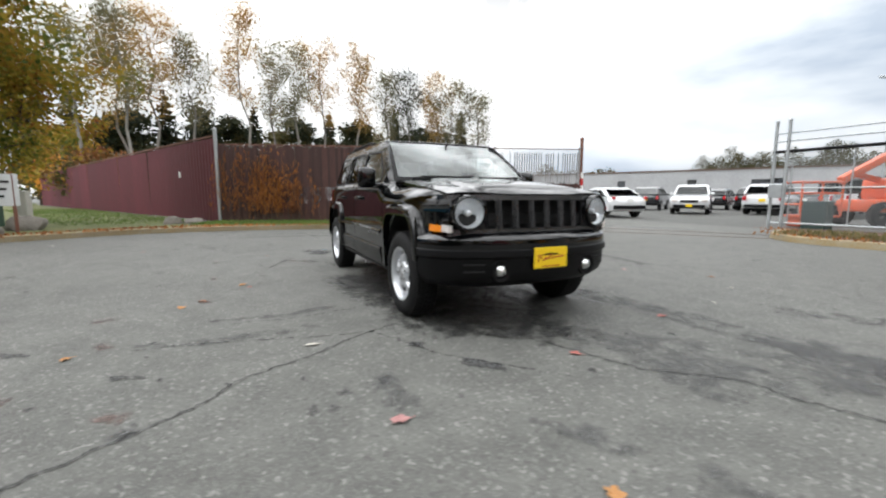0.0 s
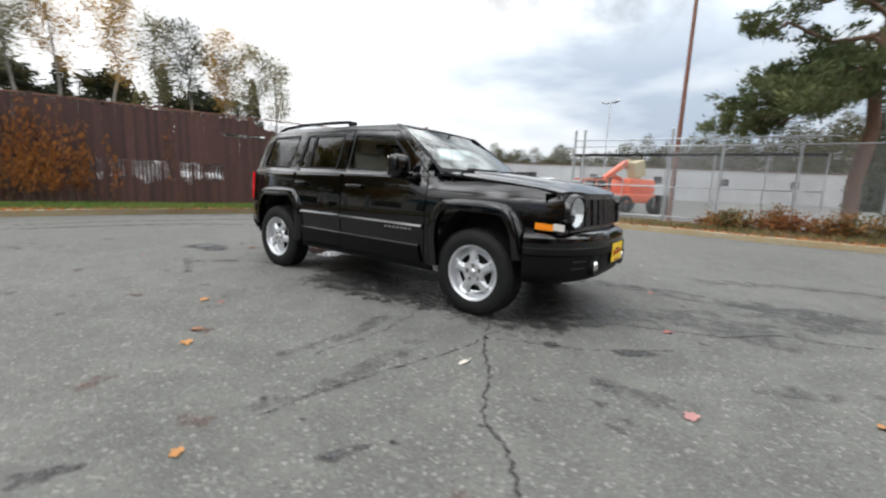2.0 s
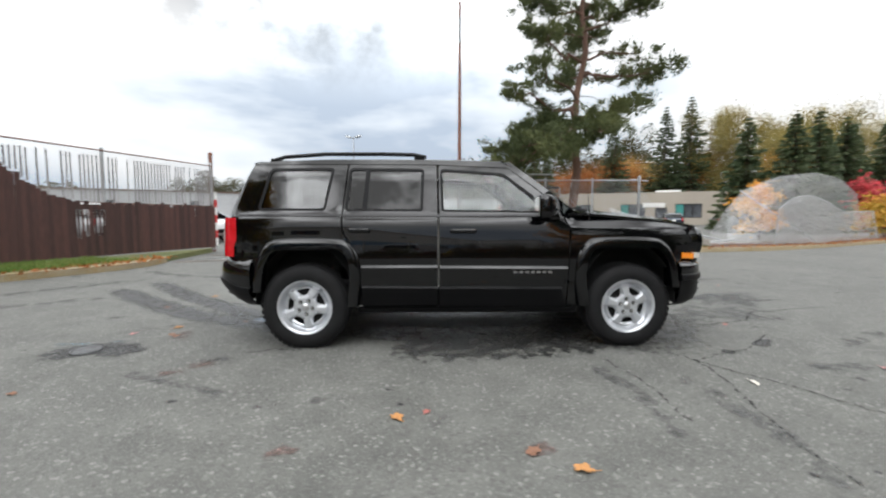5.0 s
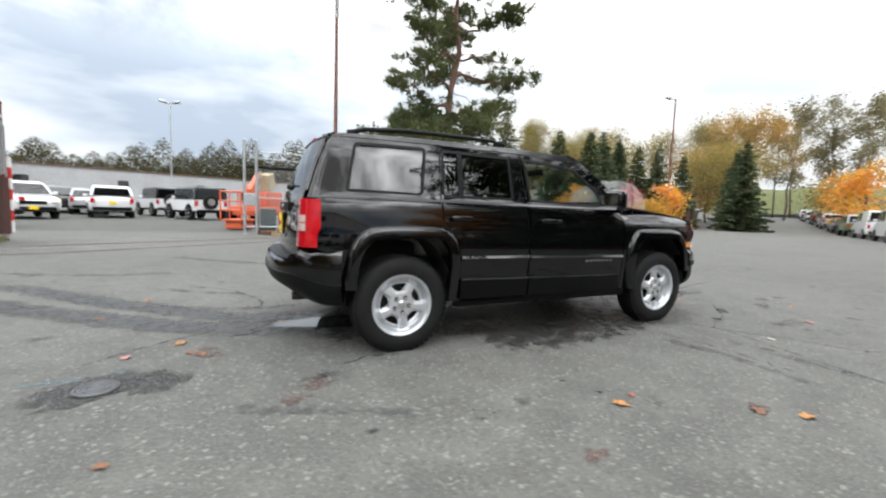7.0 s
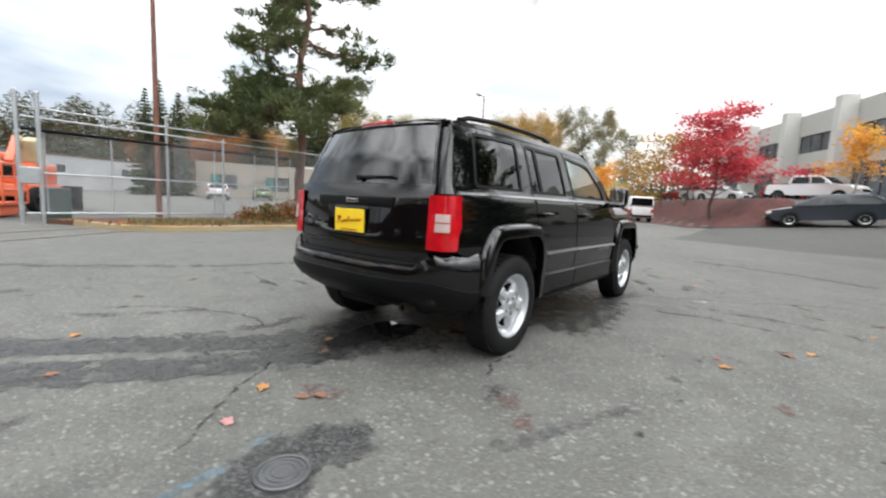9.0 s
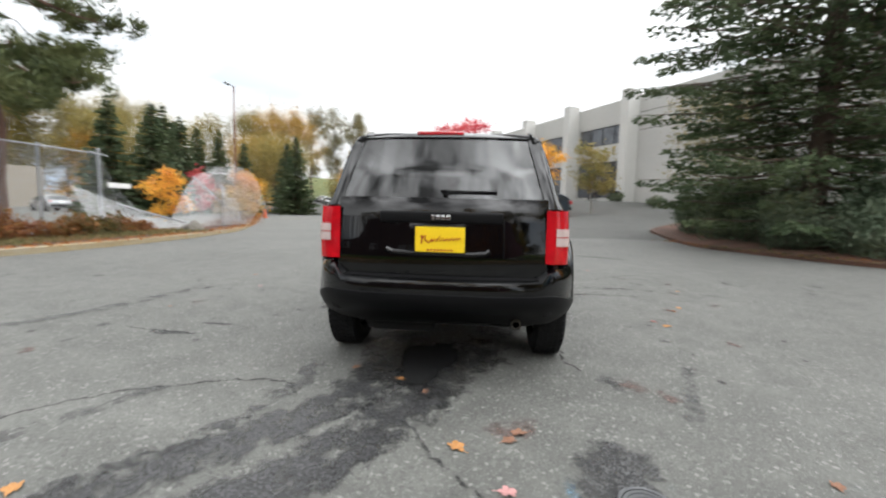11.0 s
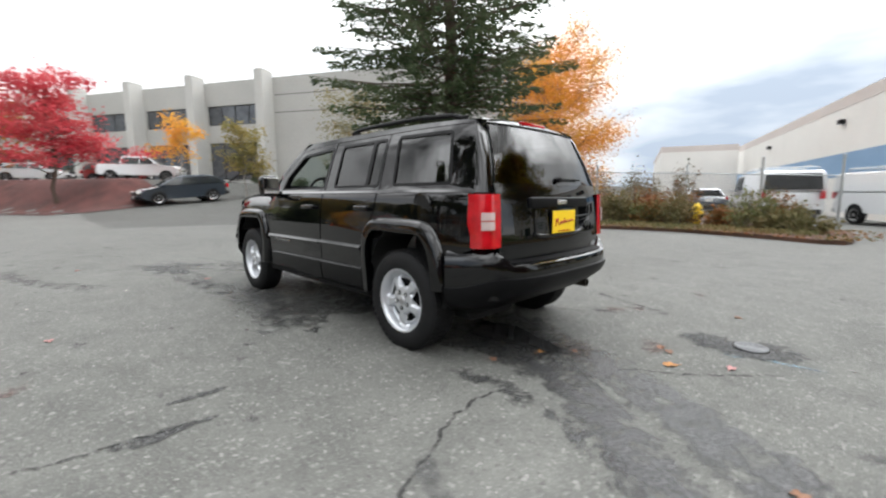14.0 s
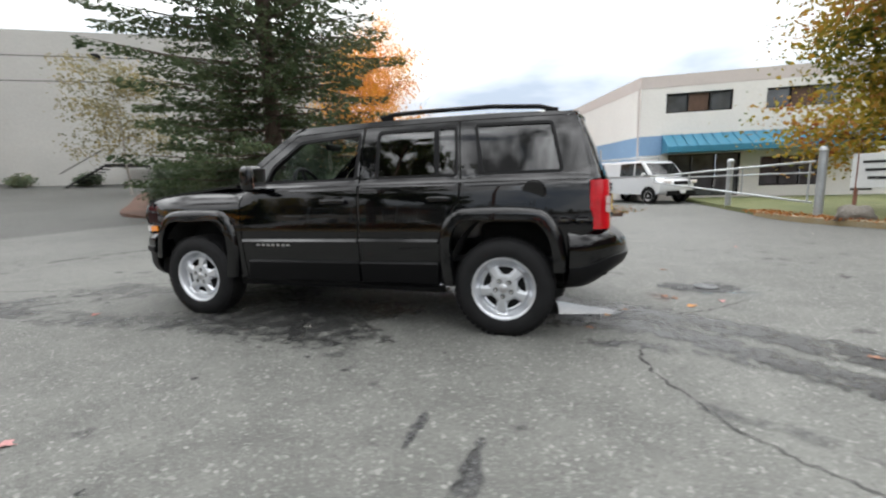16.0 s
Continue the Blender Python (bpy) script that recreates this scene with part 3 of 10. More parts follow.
def gridcut(bm, xs, zs):
    for x in xs:
        bmesh.ops.bisect_plane(bm, geom=bm.verts[:] + bm.edges[:] + bm.faces[:], plane_co=(x, 0, 0), plane_no=(1, 0, 0))
    for z in zs:
        bmesh.ops.bisect_plane(bm, geom=bm.verts[:] + bm.edges[:] + bm.faces[:], plane_co=(0, 0, z), plane_no=(0, 0, 1))


def flat_poly(bm, pts):
    bm.faces.new([bm.verts.new((x, 0, z)) for x, z in pts])


def ring_strip(bm, outer, inner):
    """Quads between two closed outlines with the same number of points."""
    a = [bm.verts.new((x, 0, z)) for x, z in outer]
    b = [bm.verts.new((x, 0, z)) for x, z in inner]
    n = len(a)
    for i in range(n):
        k = (i + 1) % n
        bm.faces.new((a[i], a[k], b[k], b[i]))


def wrap(bm, sgn, proud=0.0, thick=0.018, xs=None, zs=None):
    """Cuts flat outlines into a grid, lays them on the body's side and gives them thickness."""
    xv = [v.co.x for v in bm.verts]
    zv = [v.co.z for v in bm.verts]
    gridcut(bm, np.arange(math.ceil(min(xv) / 0.07) * 0.07, max(xv), 0.07) if xs is None else xs,
            np.arange(math.ceil(min(zv) / 0.045) * 0.045, max(zv), 0.045) if zs is None else zs)
    for v in bm.verts:
        v.co.y = sgn * (side(v.co.x, v.co.z) + proud)
    bmesh.ops.remove_doubles(bm, verts=bm.verts[:], dist=0.0004)
    bm.normal_update()
    for f in bm.faces:
        if f.normal.y * sgn < 0:
            f.normal_flip()
    bm.normal_update()
    if thick:
        r = bmesh.ops.extrude_face_region(bm, geom=bm.faces[:])
        moved = [g for g in r["geom"] if isinstance(g, bmesh.types.BMVert)]
        # the extruded copy becomes the outer skin, the first one the inner
        inner = [v for v in bm.verts if v not in set(moved)]
        for v in inner:
            v.co.y -= sgn * thick
        bmesh.ops.recalc_face_normals(bm, faces=bm.faces[:])
    return bm


def chaikin(pts, n=1, closed=True):
    for _ in range(n):
        out = []
        m = len(pts)
        for i in range(m if closed else m - 1):
            a, b = pts[i], pts[(i + 1) % m]
            out += [(a[0] * .75 + b[0] * .25, a[1] * .75 + b[1] * .25), (a[0] * .25 + b[0] * .75, a[1] * .25 + b[1] * .75)]
        pts = out if closed else [pts[0]] + out + [pts[-1]]
    return pts


def rounded(pts, r=0.03, n=4):
    """Rounds the corners of an outline; every corner gives n + 1 points."""
    out = []
    m = len(pts)
    for i in range(m):
        p, a, b = Vector(pts[i]), Vector(pts[i - 1]), Vector(pts[(i + 1) % m])
        d1, d2 = (a - p), (b - p)
        q1, q2 = p + d1.normalized() * min(r, d1.length * .45), p + d2.normalized() * min(r, d2.length * .45)
        for k in range(n + 1):
            t = k / n
            out.append(tuple(q1 * (1 - t) ** 2 + p * 2 * t * (1 - t) + q2 * t * t))
    return out


def grow(pts, d):
    """Moves an outline in (d < 0) or out."""
    c = Vector((sum(p[0] for p in pts) / len(pts), sum(p[1] for p in pts) / len(pts)))
    area = sum(pts[i][0] * pts[(i + 1) % len(pts)][1] - pts[(i + 1) % len(pts)][0] * pts[i][1] for i in range(len(pts)))
    out = []
    m = len(pts)
    for i in range(m):
        a, p, b = Vector(pts[i - 1]), Vector(pts[i]), Vector(pts[(i + 1) % m])
        n1, n2 = (p - a), (b - p)
        n1 = Vector((n1.y, -n1.x)).normalized() if n1.length > 1e-6 else Vector((0, 0))
        n2 = Vector((n2.y, -n2.x)).normalized() if n2.length > 1e-6 else Vector((0, 0))
        nn = (n1 + n2)
        nn = nn.normalized() if nn.length > 1e-6 else n1
        out.append(tuple(p + nn * d * (1 if area > 0 else -1)))
    return out


WB = 1.317          # half the wheelbase
WIN_F = [(-0.205, 1.118), (0.60, 1.108), (0.545, 1.235), (0.30, 1.425), (-0.215, 1.462)]
WIN_R = [(-0.99, 1.122), (-0.375, 1.120), (-0.365, 1.463), (-0.965, 1.468)]
WIN_Q = [(-1.70, 1.130), (-1.165, 1.125), (-1.105, 1.470), (-1.625, 1.462)]
G = 0.004           # half of the gap between panels


def roof_z(x):
    return float(np.interp(x, (-1.84, -1.78, -1.65, -1.19, -0.32, 0.10, 0.25, 0.36), (1.530, 1.549, 1.567, 1.588, 1.592, 1.580, 1.563, 1.540)))


FLARE = {1: [(-0.425, 0.35), (-0.455, 0.55), (-0.435, 0.76), (-0.365, 0.875), (-0.28, 0.912), (0.20, 0.912), (0.305, 0.875), (0.385, 0.76), (0.425, 0.62), (0.44, 0.50)],
         -1: [(-0.43, 0.47), (-0.415, 0.62), (-0.375, 0.76), (-0.295, 0.875), (-0.19, 0.905), (0.29, 0.905), (0.375, 0.865), (0.445, 0.76), (0.46, 0.55), (0.44, 0.35)]}


def flare_in(dx, z, d):
    """A point of the flare moved d towards the wheel."""
    vx, vz = -dx, 0.42 - z
    l = math.hypot(vx, vz)
    return dx + vx / l * d, z + (vz / l * d if z > 0.55 else 0)


def arch_line(cx):
    """The wheel opening from its rear foot over the top to the front foot."""
    out = [(cx + a, b) for a, b in (flare_in(dx, z, 0.075) for dx, z in FLARE[1 if cx > 0 else -1])]
    return out


def swept(sgn, x0, x1, za, zb, prof):
    """A strip along the flank: profile points are (out, up) from the body side."""
    bm = bmesh.new()
    rows = []
    n = max(4, int((x1 - x0) / 0.06))
    for i in range(n + 1):
        f = i / n
        x, z = x0 + (x1 - x0) * f, za + (zb - za) * f
        rows.append([bm.verts.new((x, sgn * (side(x, z + dz) + o), z + dz)) for o, dz in prof])
    for a, b in zip(rows, rows[1:]):
        for j in range(len(prof) - 1):
            bm.faces.new((a[j], a[j + 1], b[j + 1], b[j]))
    bm.faces.new(rows[0])
    bm.faces.new(rows[-1][::-1])
    bmesh.ops.recalc_face_normals(bm, faces=bm.faces[:])
    return bm


def build_car():
    car = thing("black_suv", "glossy black compact four-door SUV parked on the asphalt", "car")
    # unseen carcass that carries the panels
    bm = bmesh.new()
    box(bm, (0, 0, 0.40), (3.70, 1.10, 0.20), 0.04)
    box(bm, (-0.03, 0, 0.42), (1.66, 1.56, 0.18), 0.03)
    box(bm, (1.45, 0, 0.70), (0.96, 1.08, 0.50), 0.05)
    box(bm, (-1.50, 0, 0.62), (0.80, 1.08, 0.30), 0.05)
    box(bm, (-1.93, 0, 0.55), (0.16, 1.40, 0.28), 0.05)
    box(bm, (1.93, 0, 0.62), (0.10, 1.30, 0.46), 0.04)
    box(bm, (-1.50, 0.3, 0.28), (0.45, 0.5, 0.16), 0.06)
    tube(bm, (-1.317, -0.7, 0.34), (-1.317, 0.7, 0.34), 0.05)
    tube(bm, (1.317, -0.7, 0.34), (1.317, 0.7, 0.34), 0.04)
    tube(bm, (-1.2, -0.30, 0.28), (1.0, -0.2, 0.28), 0.04)
    part("underbody", bm, M_DARK, car, "dark underbody")
    for sgn in (-1, 1):
        # front fender
        fa = arch_line(WB)
        poly = [(0.818, 0.345)] + fa + [(1.745, 0.50), (1.765, 0.70), (1.86, 0.80), (1.955, 0.80), (1.965, 0.90), (1.93, 0.975), (1.86, 1.005), (1.5, 1.032), (1.10, 1.062), (0.86, 1.075), (0.80, 1.075), (0.835, 0.97)]
        bm = bmesh.new()
        flat_poly(bm, poly)
        part("front_fender", wrap(bm, sgn), M_PAINT, car, smooth=30)
        # front door with window frame
        lower = [(-0.235 + G, 0.352), (0.812 - G, 0.352), (0.829 - G, 0.965), (0.795 - G, 1.072), (-0.235 + G, 1.072)]
        bm = bmesh.new()
        flat_poly(bm, lower)
        wo = [(-0.235 + G, 1.072), (0.795 - G, 1.072), (0.665, 1.225), (0.345, 1.475), (-0.24 + G, 1.503)]
        ring_strip(bm, rounded(wo, 0.02), rounded(WIN_F, 0.03))
        door = part("front_door", wrap(bm, sgn), M_PAINT, car, smooth=30)
        if sgn < 0:
            add_window(door, WIN_F, sgn, M_SIDEGLASS, "front_window")
        else:
            # the driver's window is wound down: only its surround shows
            bm = bmesh.new()
            r = rounded(WIN_F, 0.03)
            ring_strip(bm, grow(r, 0.010), grow(r, -0.014))
            part("window_seal", wrap(bm, sgn, 0.0015, 0.05), M_PLASTIC, door)
        add_handle(door, sgn, -0.145, 0.065, 0.957)
        # rear door
        ra = arch_line(-WB)
        lower = [(-0.862, 0.352), (-0.243 - G, 0.352), (-0.243 - G, 1.072), (-1.015 + G, 1.072), (-1.005, 0.955), (-0.945, 0.86), (-0.888, 0.72), (-0.862, 0.55)]
        wo = [(-1.018 + G, 1.072), (-0.243 - G, 1.072), (-0.25 - G, 1.503), (-0.985 + G, 1.505)]
        bm = bmesh.new()
        flat_poly(bm, lower)
        ring_strip(bm, rounded(wo, 0.02), rounded(WIN_R, 0.03))
        door = part("rear_door", wrap(bm, sgn), M_PAINT, car, smooth=30)
        add_window(door, WIN_R, sgn, M_PRIVACY, "rear_window")
        add_handle(door, sgn, -0.955, -0.79, 0.962)
        bm = bmesh.new()
        flat_poly(bm, [(-0.858, 1.115), (-0.820, 1.115), (-0.800, 1.475), (-0.838, 1.475)])
        part("window_divider", wrap(bm, sgn, 0.001, 0.012), M_PLASTIC, door)
        # rear quarter with fixed window
        poly = [(-1.022 - G, 1.072), (-1.012 - G, 0.955), (-0.951 - G, 0.86), (-0.894 - G, 0.72), (-0.868, 0.55), (-0.868, 0.352)] + ra[::-1] + [(-1.747, 0.47), (-1.80, 0.60), (-1.80, 0.70), (-1.895, 0.735), (-1.890, 1.072)]
        bm = bmesh.new()
        flat_poly(bm, poly)
        wo = [(-1.890, 1.072), (-1.025, 1.072), (-0.992, 1.505), (-1.785, 1.500)]
        ring_strip(bm, rounded(wo, 0.012), rounded(WIN_Q, 0.04))
        q = part("rear_quarter_panel", wrap(bm, sgn), M_PAINT, car, smooth=30)
        add_window(q, WIN_Q, sgn, M_PRIVACY, "quarter_window")
        # cant rail and A-pillar
        bm = bmesh.new()
        flat_poly(bm, [(-1.785, 1.506), (-0.99, 1.511), (-0.25, 1.510), (0.345, 1.483), (0.672, 1.231), (0.803, 1.078), (0.90, 1.078), (0.895, 1.12), (0.675, 1.29), (0.365, 1.532), (0.30, 1.540), (-0.3, 1.552), (-1.2, 1.549), (-1.74, 1.53)])
        part("pillar_rail", wrap(bm, sgn), M_PAINT, car, smooth=35)
        # wheel arch flare: squared band with a lit bevel on top
        for cx, out_pts in ((WB, FLARE[1]), (-WB, FLARE[-1])):
            bm = bmesh.new()
            out_pts = chaikin(out_pts, 2, closed=False)
            n = len(out_pts)
            rows = []
            for i, (dx, z) in enumerate(out_pts):
                ys = side(cx + dx, z)
                full = max(0.872, ys + 0.034)
                row = []
                # from the skin out over the shoulder, down the face and back in
                for d, k in ((0.0, None), (0.006, 0.35), (0.020, 0.74), (0.036, 0.94), (0.052, 1.0), (0.095, 1.0)):
                    px, pz = flare_in(dx, z, d)
                    row.append(bm.verts.new((cx + px, sgn * (ys - 0.004 if k is None else ys + (full - ys) * k), pz)))
                px, pz = flare_in(dx, z, 0.095)
                row.append(bm.verts.new((cx + px, sgn * (ys - 0.03), pz)))
                rows.append(row)
            for i in range(n - 1):
                for j in range(6):
                    bm.faces.new((rows[i][j], rows[i + 1][j], rows[i + 1][j + 1], rows[i][j + 1]))
            bmesh.ops.recalc_face_normals(bm, faces=bm.faces[:])
            bm.normal_update()
            part("wheel_arch_flare", bm, M_PAINT, car, smooth=50)
            # liner
            bm = bmesh.new()
            m = 20
            pr = None
            for i in range(m + 1):
                a = math.pi * (1.0 - i / m)
                x, z = cx + 0.40 * math.cos(a), min(0.84, 0.36 + 0.50 * math.sin(a))
                cur = [bm.verts.new((x, sgn * 0.50, z)), bm.verts.new((x, sgn * 0.825, z))]
                if pr:
                    bm.faces.new((pr[0], pr[1], cur[1], cur[0]))
                pr = cur
            part("wheel_well_liner", bm, M_DARK, car, "dark wheel well liner")
        # lower door cladding, rocker and mouldings
        for x0, x1, za, zb in ((-0.858, -0.245, 0.672, 0.672), (-0.228, 0.806, 0.668, 0.660)):
            part("door_moulding", swept(sgn, x0, x1, za, zb, ((0.0, 0.014), (0.012, 0.010), (0.026, -0.008), (0.026, -0.022), (0.0, -0.026))), M_PAINT, car, smooth=25)
        for x0, x1, za, zb in ((-0.855, -0.240, 0.506, 0.499), (-0.231, 0.765, 0.499, 0.490)):
            part("cladding_lip", swept(sgn, x0, x1, za, zb, ((0.0, 0.012), (0.010, 0.009), (0.025, -0.005), (0.025, -0.012), (0.0, -0.014))), M_CLAD, car, smooth=25)
        for name, pts, mat, proud in (("lower_cladding", [(-0.855, 0.345), (-0.240, 0.345), (-0.240, 0.502), (-0.84, 0.512), (-0.862, 0.49)], M_CLAD, 0.022),
                                      ("lower_cladding", [(-0.231, 0.345), (0.79, 0.345), (0.76, 0.492), (-0.231, 0.502)], M_CLAD, 0.022),
                                      ("rocker_panel", [(-0.90, 0.285), (0.90, 0.285), (0.90, 0.340), (-0.90, 0.340)], M_PLASTIC, 0.0)):
            bm = bmesh.new()
            flat_poly(bm, pts)
            wrap(bm, sgn, proud, 0.02)
            es = [e for e in bm.edges if e.is_boundary is False and len(e.link_faces) == 2 and e.calc_face_angle(0) > 0.9]
            bmesh.ops.bevel(bm, geom=es, offset=0.008, segments=1, affect='EDGES', clamp_overlap=True)
            part(name, bm, mat, car, smooth=40)
        bm = bmesh.new()
        flat_poly(bm, [(-0.90, 0.326), (0.86, 0.336), (0.86, 0.344), (-0.90, 0.334)])
        part("sill_strip", wrap(bm, sgn, 0.022, 0.014), M_CLAD, car, "thin satin black sill strip")
        bm = bmesh.new()
        for i in range(7):
            box(bm, (0.385 + i * 0.047, sgn * (side(0.5, 0.63) + 0.002), 0.624), (0.030, 0.004, 0.017), 0.002)
        part("model_badge", bm, M_SILVER, car, "silver letter-sized bars on the door")
        # belt line strip
        bm = bmesh.new()
        flat_poly(bm, [(-1.87, 1.076), (0.80, 1.073), (0.79, 1.088), (-1.86, 1.092)])
        part("belt_strip", wrap(bm, sgn, 0.006, 0.012), M_PAINT, car, smooth=40)
        # mirror
        mir = part("door_mirror", mirror_mesh(sgn), M_PAINT, car, smooth=40)
        bm = bmesh.new()
        box(bm, (0.533, sgn * 0.920, 1.148), (0.006, 0.140, 0.150), 0.002)
        part("mirror_glass", bm, M_CHROME, mir, "mirror glass")
        # side lamp under the headlight
        for nme, x0, x1, mat in (("turn_signal", 1.785, 1.905, M_AMBER), ("parking_lamp", 1.907, 1.972, M_REVERSE)):
            bm = bmesh.new()
            flat_poly(bm, [(x0, 0.728), (x1, 0.722), (x1, 0.768), (x0, 0.776)])
            part(nme, wrap(bm, sgn, 0.010, 0.03, xs=np.arange(x0 + 0.02, x1, 0.02)), mat, car, smooth=40)
        # tail lamp
        bm = bmesh.new()
        tail_lamp(bm, sgn, 0.748, 1.064)
        lamp = part("tail_lamp", bm, M_RED, car, "tall red tail lamp with pale reverse bands", smooth=40)
        for z0, z1 in ((0.856, 0.905), (0.912, 0.958)):
            bm = bmesh.new()
            tail_lamp(bm, sgn, z0, z1, 0.006, 0.12, 0.62)
            part("reverse_band", bm, M_BAND, lamp, "pale reverse lamp band", smooth=40)
        # roof rail
        rail = bmesh.new()
        pts = [(x, roof_z(x) + dz) for x, dz in ((-1.62, -0.014), (-1.54, 0.006), (-1.2, 0.016), (-0.7, 0.016), (-0.45, 0.010), (-0.34, -0.012))]
        for a, b in zip(pts, pts[1:]):
            tube(rail, (a[0], sgn * 0.548, a[1]), (b[0], sgn * 0.548, b[1]), 0.017, n=8)
        for x in (-1.62, -0.40):
            box(rail, (x, sgn * 0.548, roof_z(x) - 0.018), (0.09, 0.026, 0.034), 0.012)
        part("roof_rail", rail, M_PLASTIC, car, "black roof rail", smooth=40)
        headlight(car, sgn)
        # fog lamp
        fl = bmesh.new()
        lathe(fl, [(0.0, 0.035), (0.030, 0.030), (0.044, 0.012), (0.050, -0.02), (0.050, -0.06)], 20, 'z')
        bmesh.ops.transform(fl, matrix=Matrix.Translation((2.105, sgn * 0.385, 0.455)) @ Matrix.Rotation(radians(90), 4, 'Y') @ Matrix.Rotation(radians(-sgn * 0), 4, 'X'), verts=fl.verts[:])
        part("fog_lamp", fl, M_CHROME, car, "round bright fog lamp", smooth=50)
        # headlight corner of the nose: between fender and grille
    front_end(car)
    rear_end(car)
    roof_and_hood(car)
    interior(car)
    for sx in (-1, 1):
        for sgn in (-1, 1):
            wheel(car, sx * WB, sgn, spin=17 * sx + 29 * sgn)
    return car


def add_window(owner, outline, sgn, mat, name):
    """Pane set 6 mm behind the skin, in a black rubber surround."""
    bm = bmesh.new()
    flat_poly(bm, grow(rounded(outline, 0.03), 0.012))
    wrap(bm, sgn, -0.008, 0.004)
    pane = part(name, bm, mat, owner, smooth=30)
    bm = bmesh.new()
    r = rounded(outline, 0.03)
    ring_strip(bm, grow(r, 0.010), grow(r, -0.012))
    wrap(bm, sgn, 0.0015, 0.014)
    part("window_seal", bm, M_PLASTIC, owner)
    return pane


def add_handle(door, sgn, x0, x1, z):
    bm = bmesh.new()
    y = sgn * (side((x0 + x1) / 2, z) + 0.028)
    box(bm, ((x0 + x1) / 2, y, z), (x1 - x0, 0.022, 0.034), 0.009, segs=3)
    for x in (x0 + 0.018, x1 - 0.018):
        box(bm, (x, y - sgn * 0.02, z), (0.03, 0.035, 0.028), 0.006)
    part("door_handle", bm, M_PAINT, door, smooth=45)
    bm = bmesh.new()
    box(bm, ((x0 + x1) / 2 + 0.01, sgn * (side((x0 + x1) / 2, z) - 0.008), z - 0.008), ((x1 - x0) * 0.7, 0.02, 0.06), 0.008)
    part("handle_recess", bm, M_PLASTIC, door)


def mirror_mesh(sgn):
    bm = bmesh.new()
    vs = box(bm, (0.60, sgn * 0.920, 1.148), (0.13, 0.175, 0.195), 0.045, segs=4)
    for v in vs:
        if v.co.x > 0.62:
            k = (v.co.x - 0.62) / 0.06
            v.co.z = 1.148 + (v.co.z - 1.148) * (1 - 0.18 * k)
            v.co.y = sgn * (0.925 + (abs(v.co.y) - 0.925) * (1 - 0.12 * k))
    box(bm, (0.66, sgn * 0.825, 1.072), (0.15, 0.09, 0.05), 0.015)
    return bm


def tail_lamp(bm, sgn, z0, z1, proud=0.0, lo=0.0, hi=1.0):
    """The lamp's skin wraps round the rear corner; lo and hi are shares of its width."""
    n = 10
    rows = []
    for k in range(5):
        z = z0 + (z1 - z0) * k / 4
        xo = -2.022 + 0.045 * (z - 0.742)
        P = []
        for i in range(n + 1):
            t = lo + (hi - lo) * i / n
            # from the hatch edge round to the side
            a = t * math.pi / 2
            y0, y1 = 0.628, 0.778 - 0.05 * max(0.0, z - 0.9)
            x0, x1 = xo + 0.035, -1.872
            x = x1 + (x0 - 0.022 - x1) * math.cos(a) ** 0.62
            y = y0 + (y1 - y0) * math.sin(a) ** 0.62
            P.append(bm.verts.new((x - proud, sgn * (y + proud), z)))
        rows.append(P)
    for k in range(4):
        for i in range(n):
            bm.faces.new((rows[k][i], rows[k][i + 1], rows[k + 1][i + 1], rows[k + 1][i]))
    for row in (rows[0], rows[-1]):
        c = bm.verts.new((-1.86, sgn * 0.64, row[0].co.z))
        for i in range(n):
            bm.faces.new((row[i], row[i + 1], c))
    bmesh.ops.recalc_face_normals(bm, faces=bm.faces[:])


def hatch_x(z):
    return float(np.interp(z, (0.70, 0.80, 1.02, 1.08, 1.12, 1.30, 1.50, 1.53), (-2.035, -2.035, -2.014, -2.002, -1.990, -1.932, -1.845, -1.79)))


def sheet(bm, f, us, vs):
    """A grid of f(u, v)."""
    g = [[bm.verts.new(f(u, v)) for v in vs] for u in us]
    for i in range(len(us) - 1):
        for j in range(len(vs) - 1):
            bm.faces.new((g[i][j], g[i + 1][j], g[i + 1][j + 1], g[i][j + 1]))
    return g


def thicken(bm, d):
    bm.normal_update()
    bmesh.ops.solidify(bm, geom=bm.faces[:], thickness=d)
    bmesh.ops.recalc_face_normals(bm, faces=bm.faces[:])


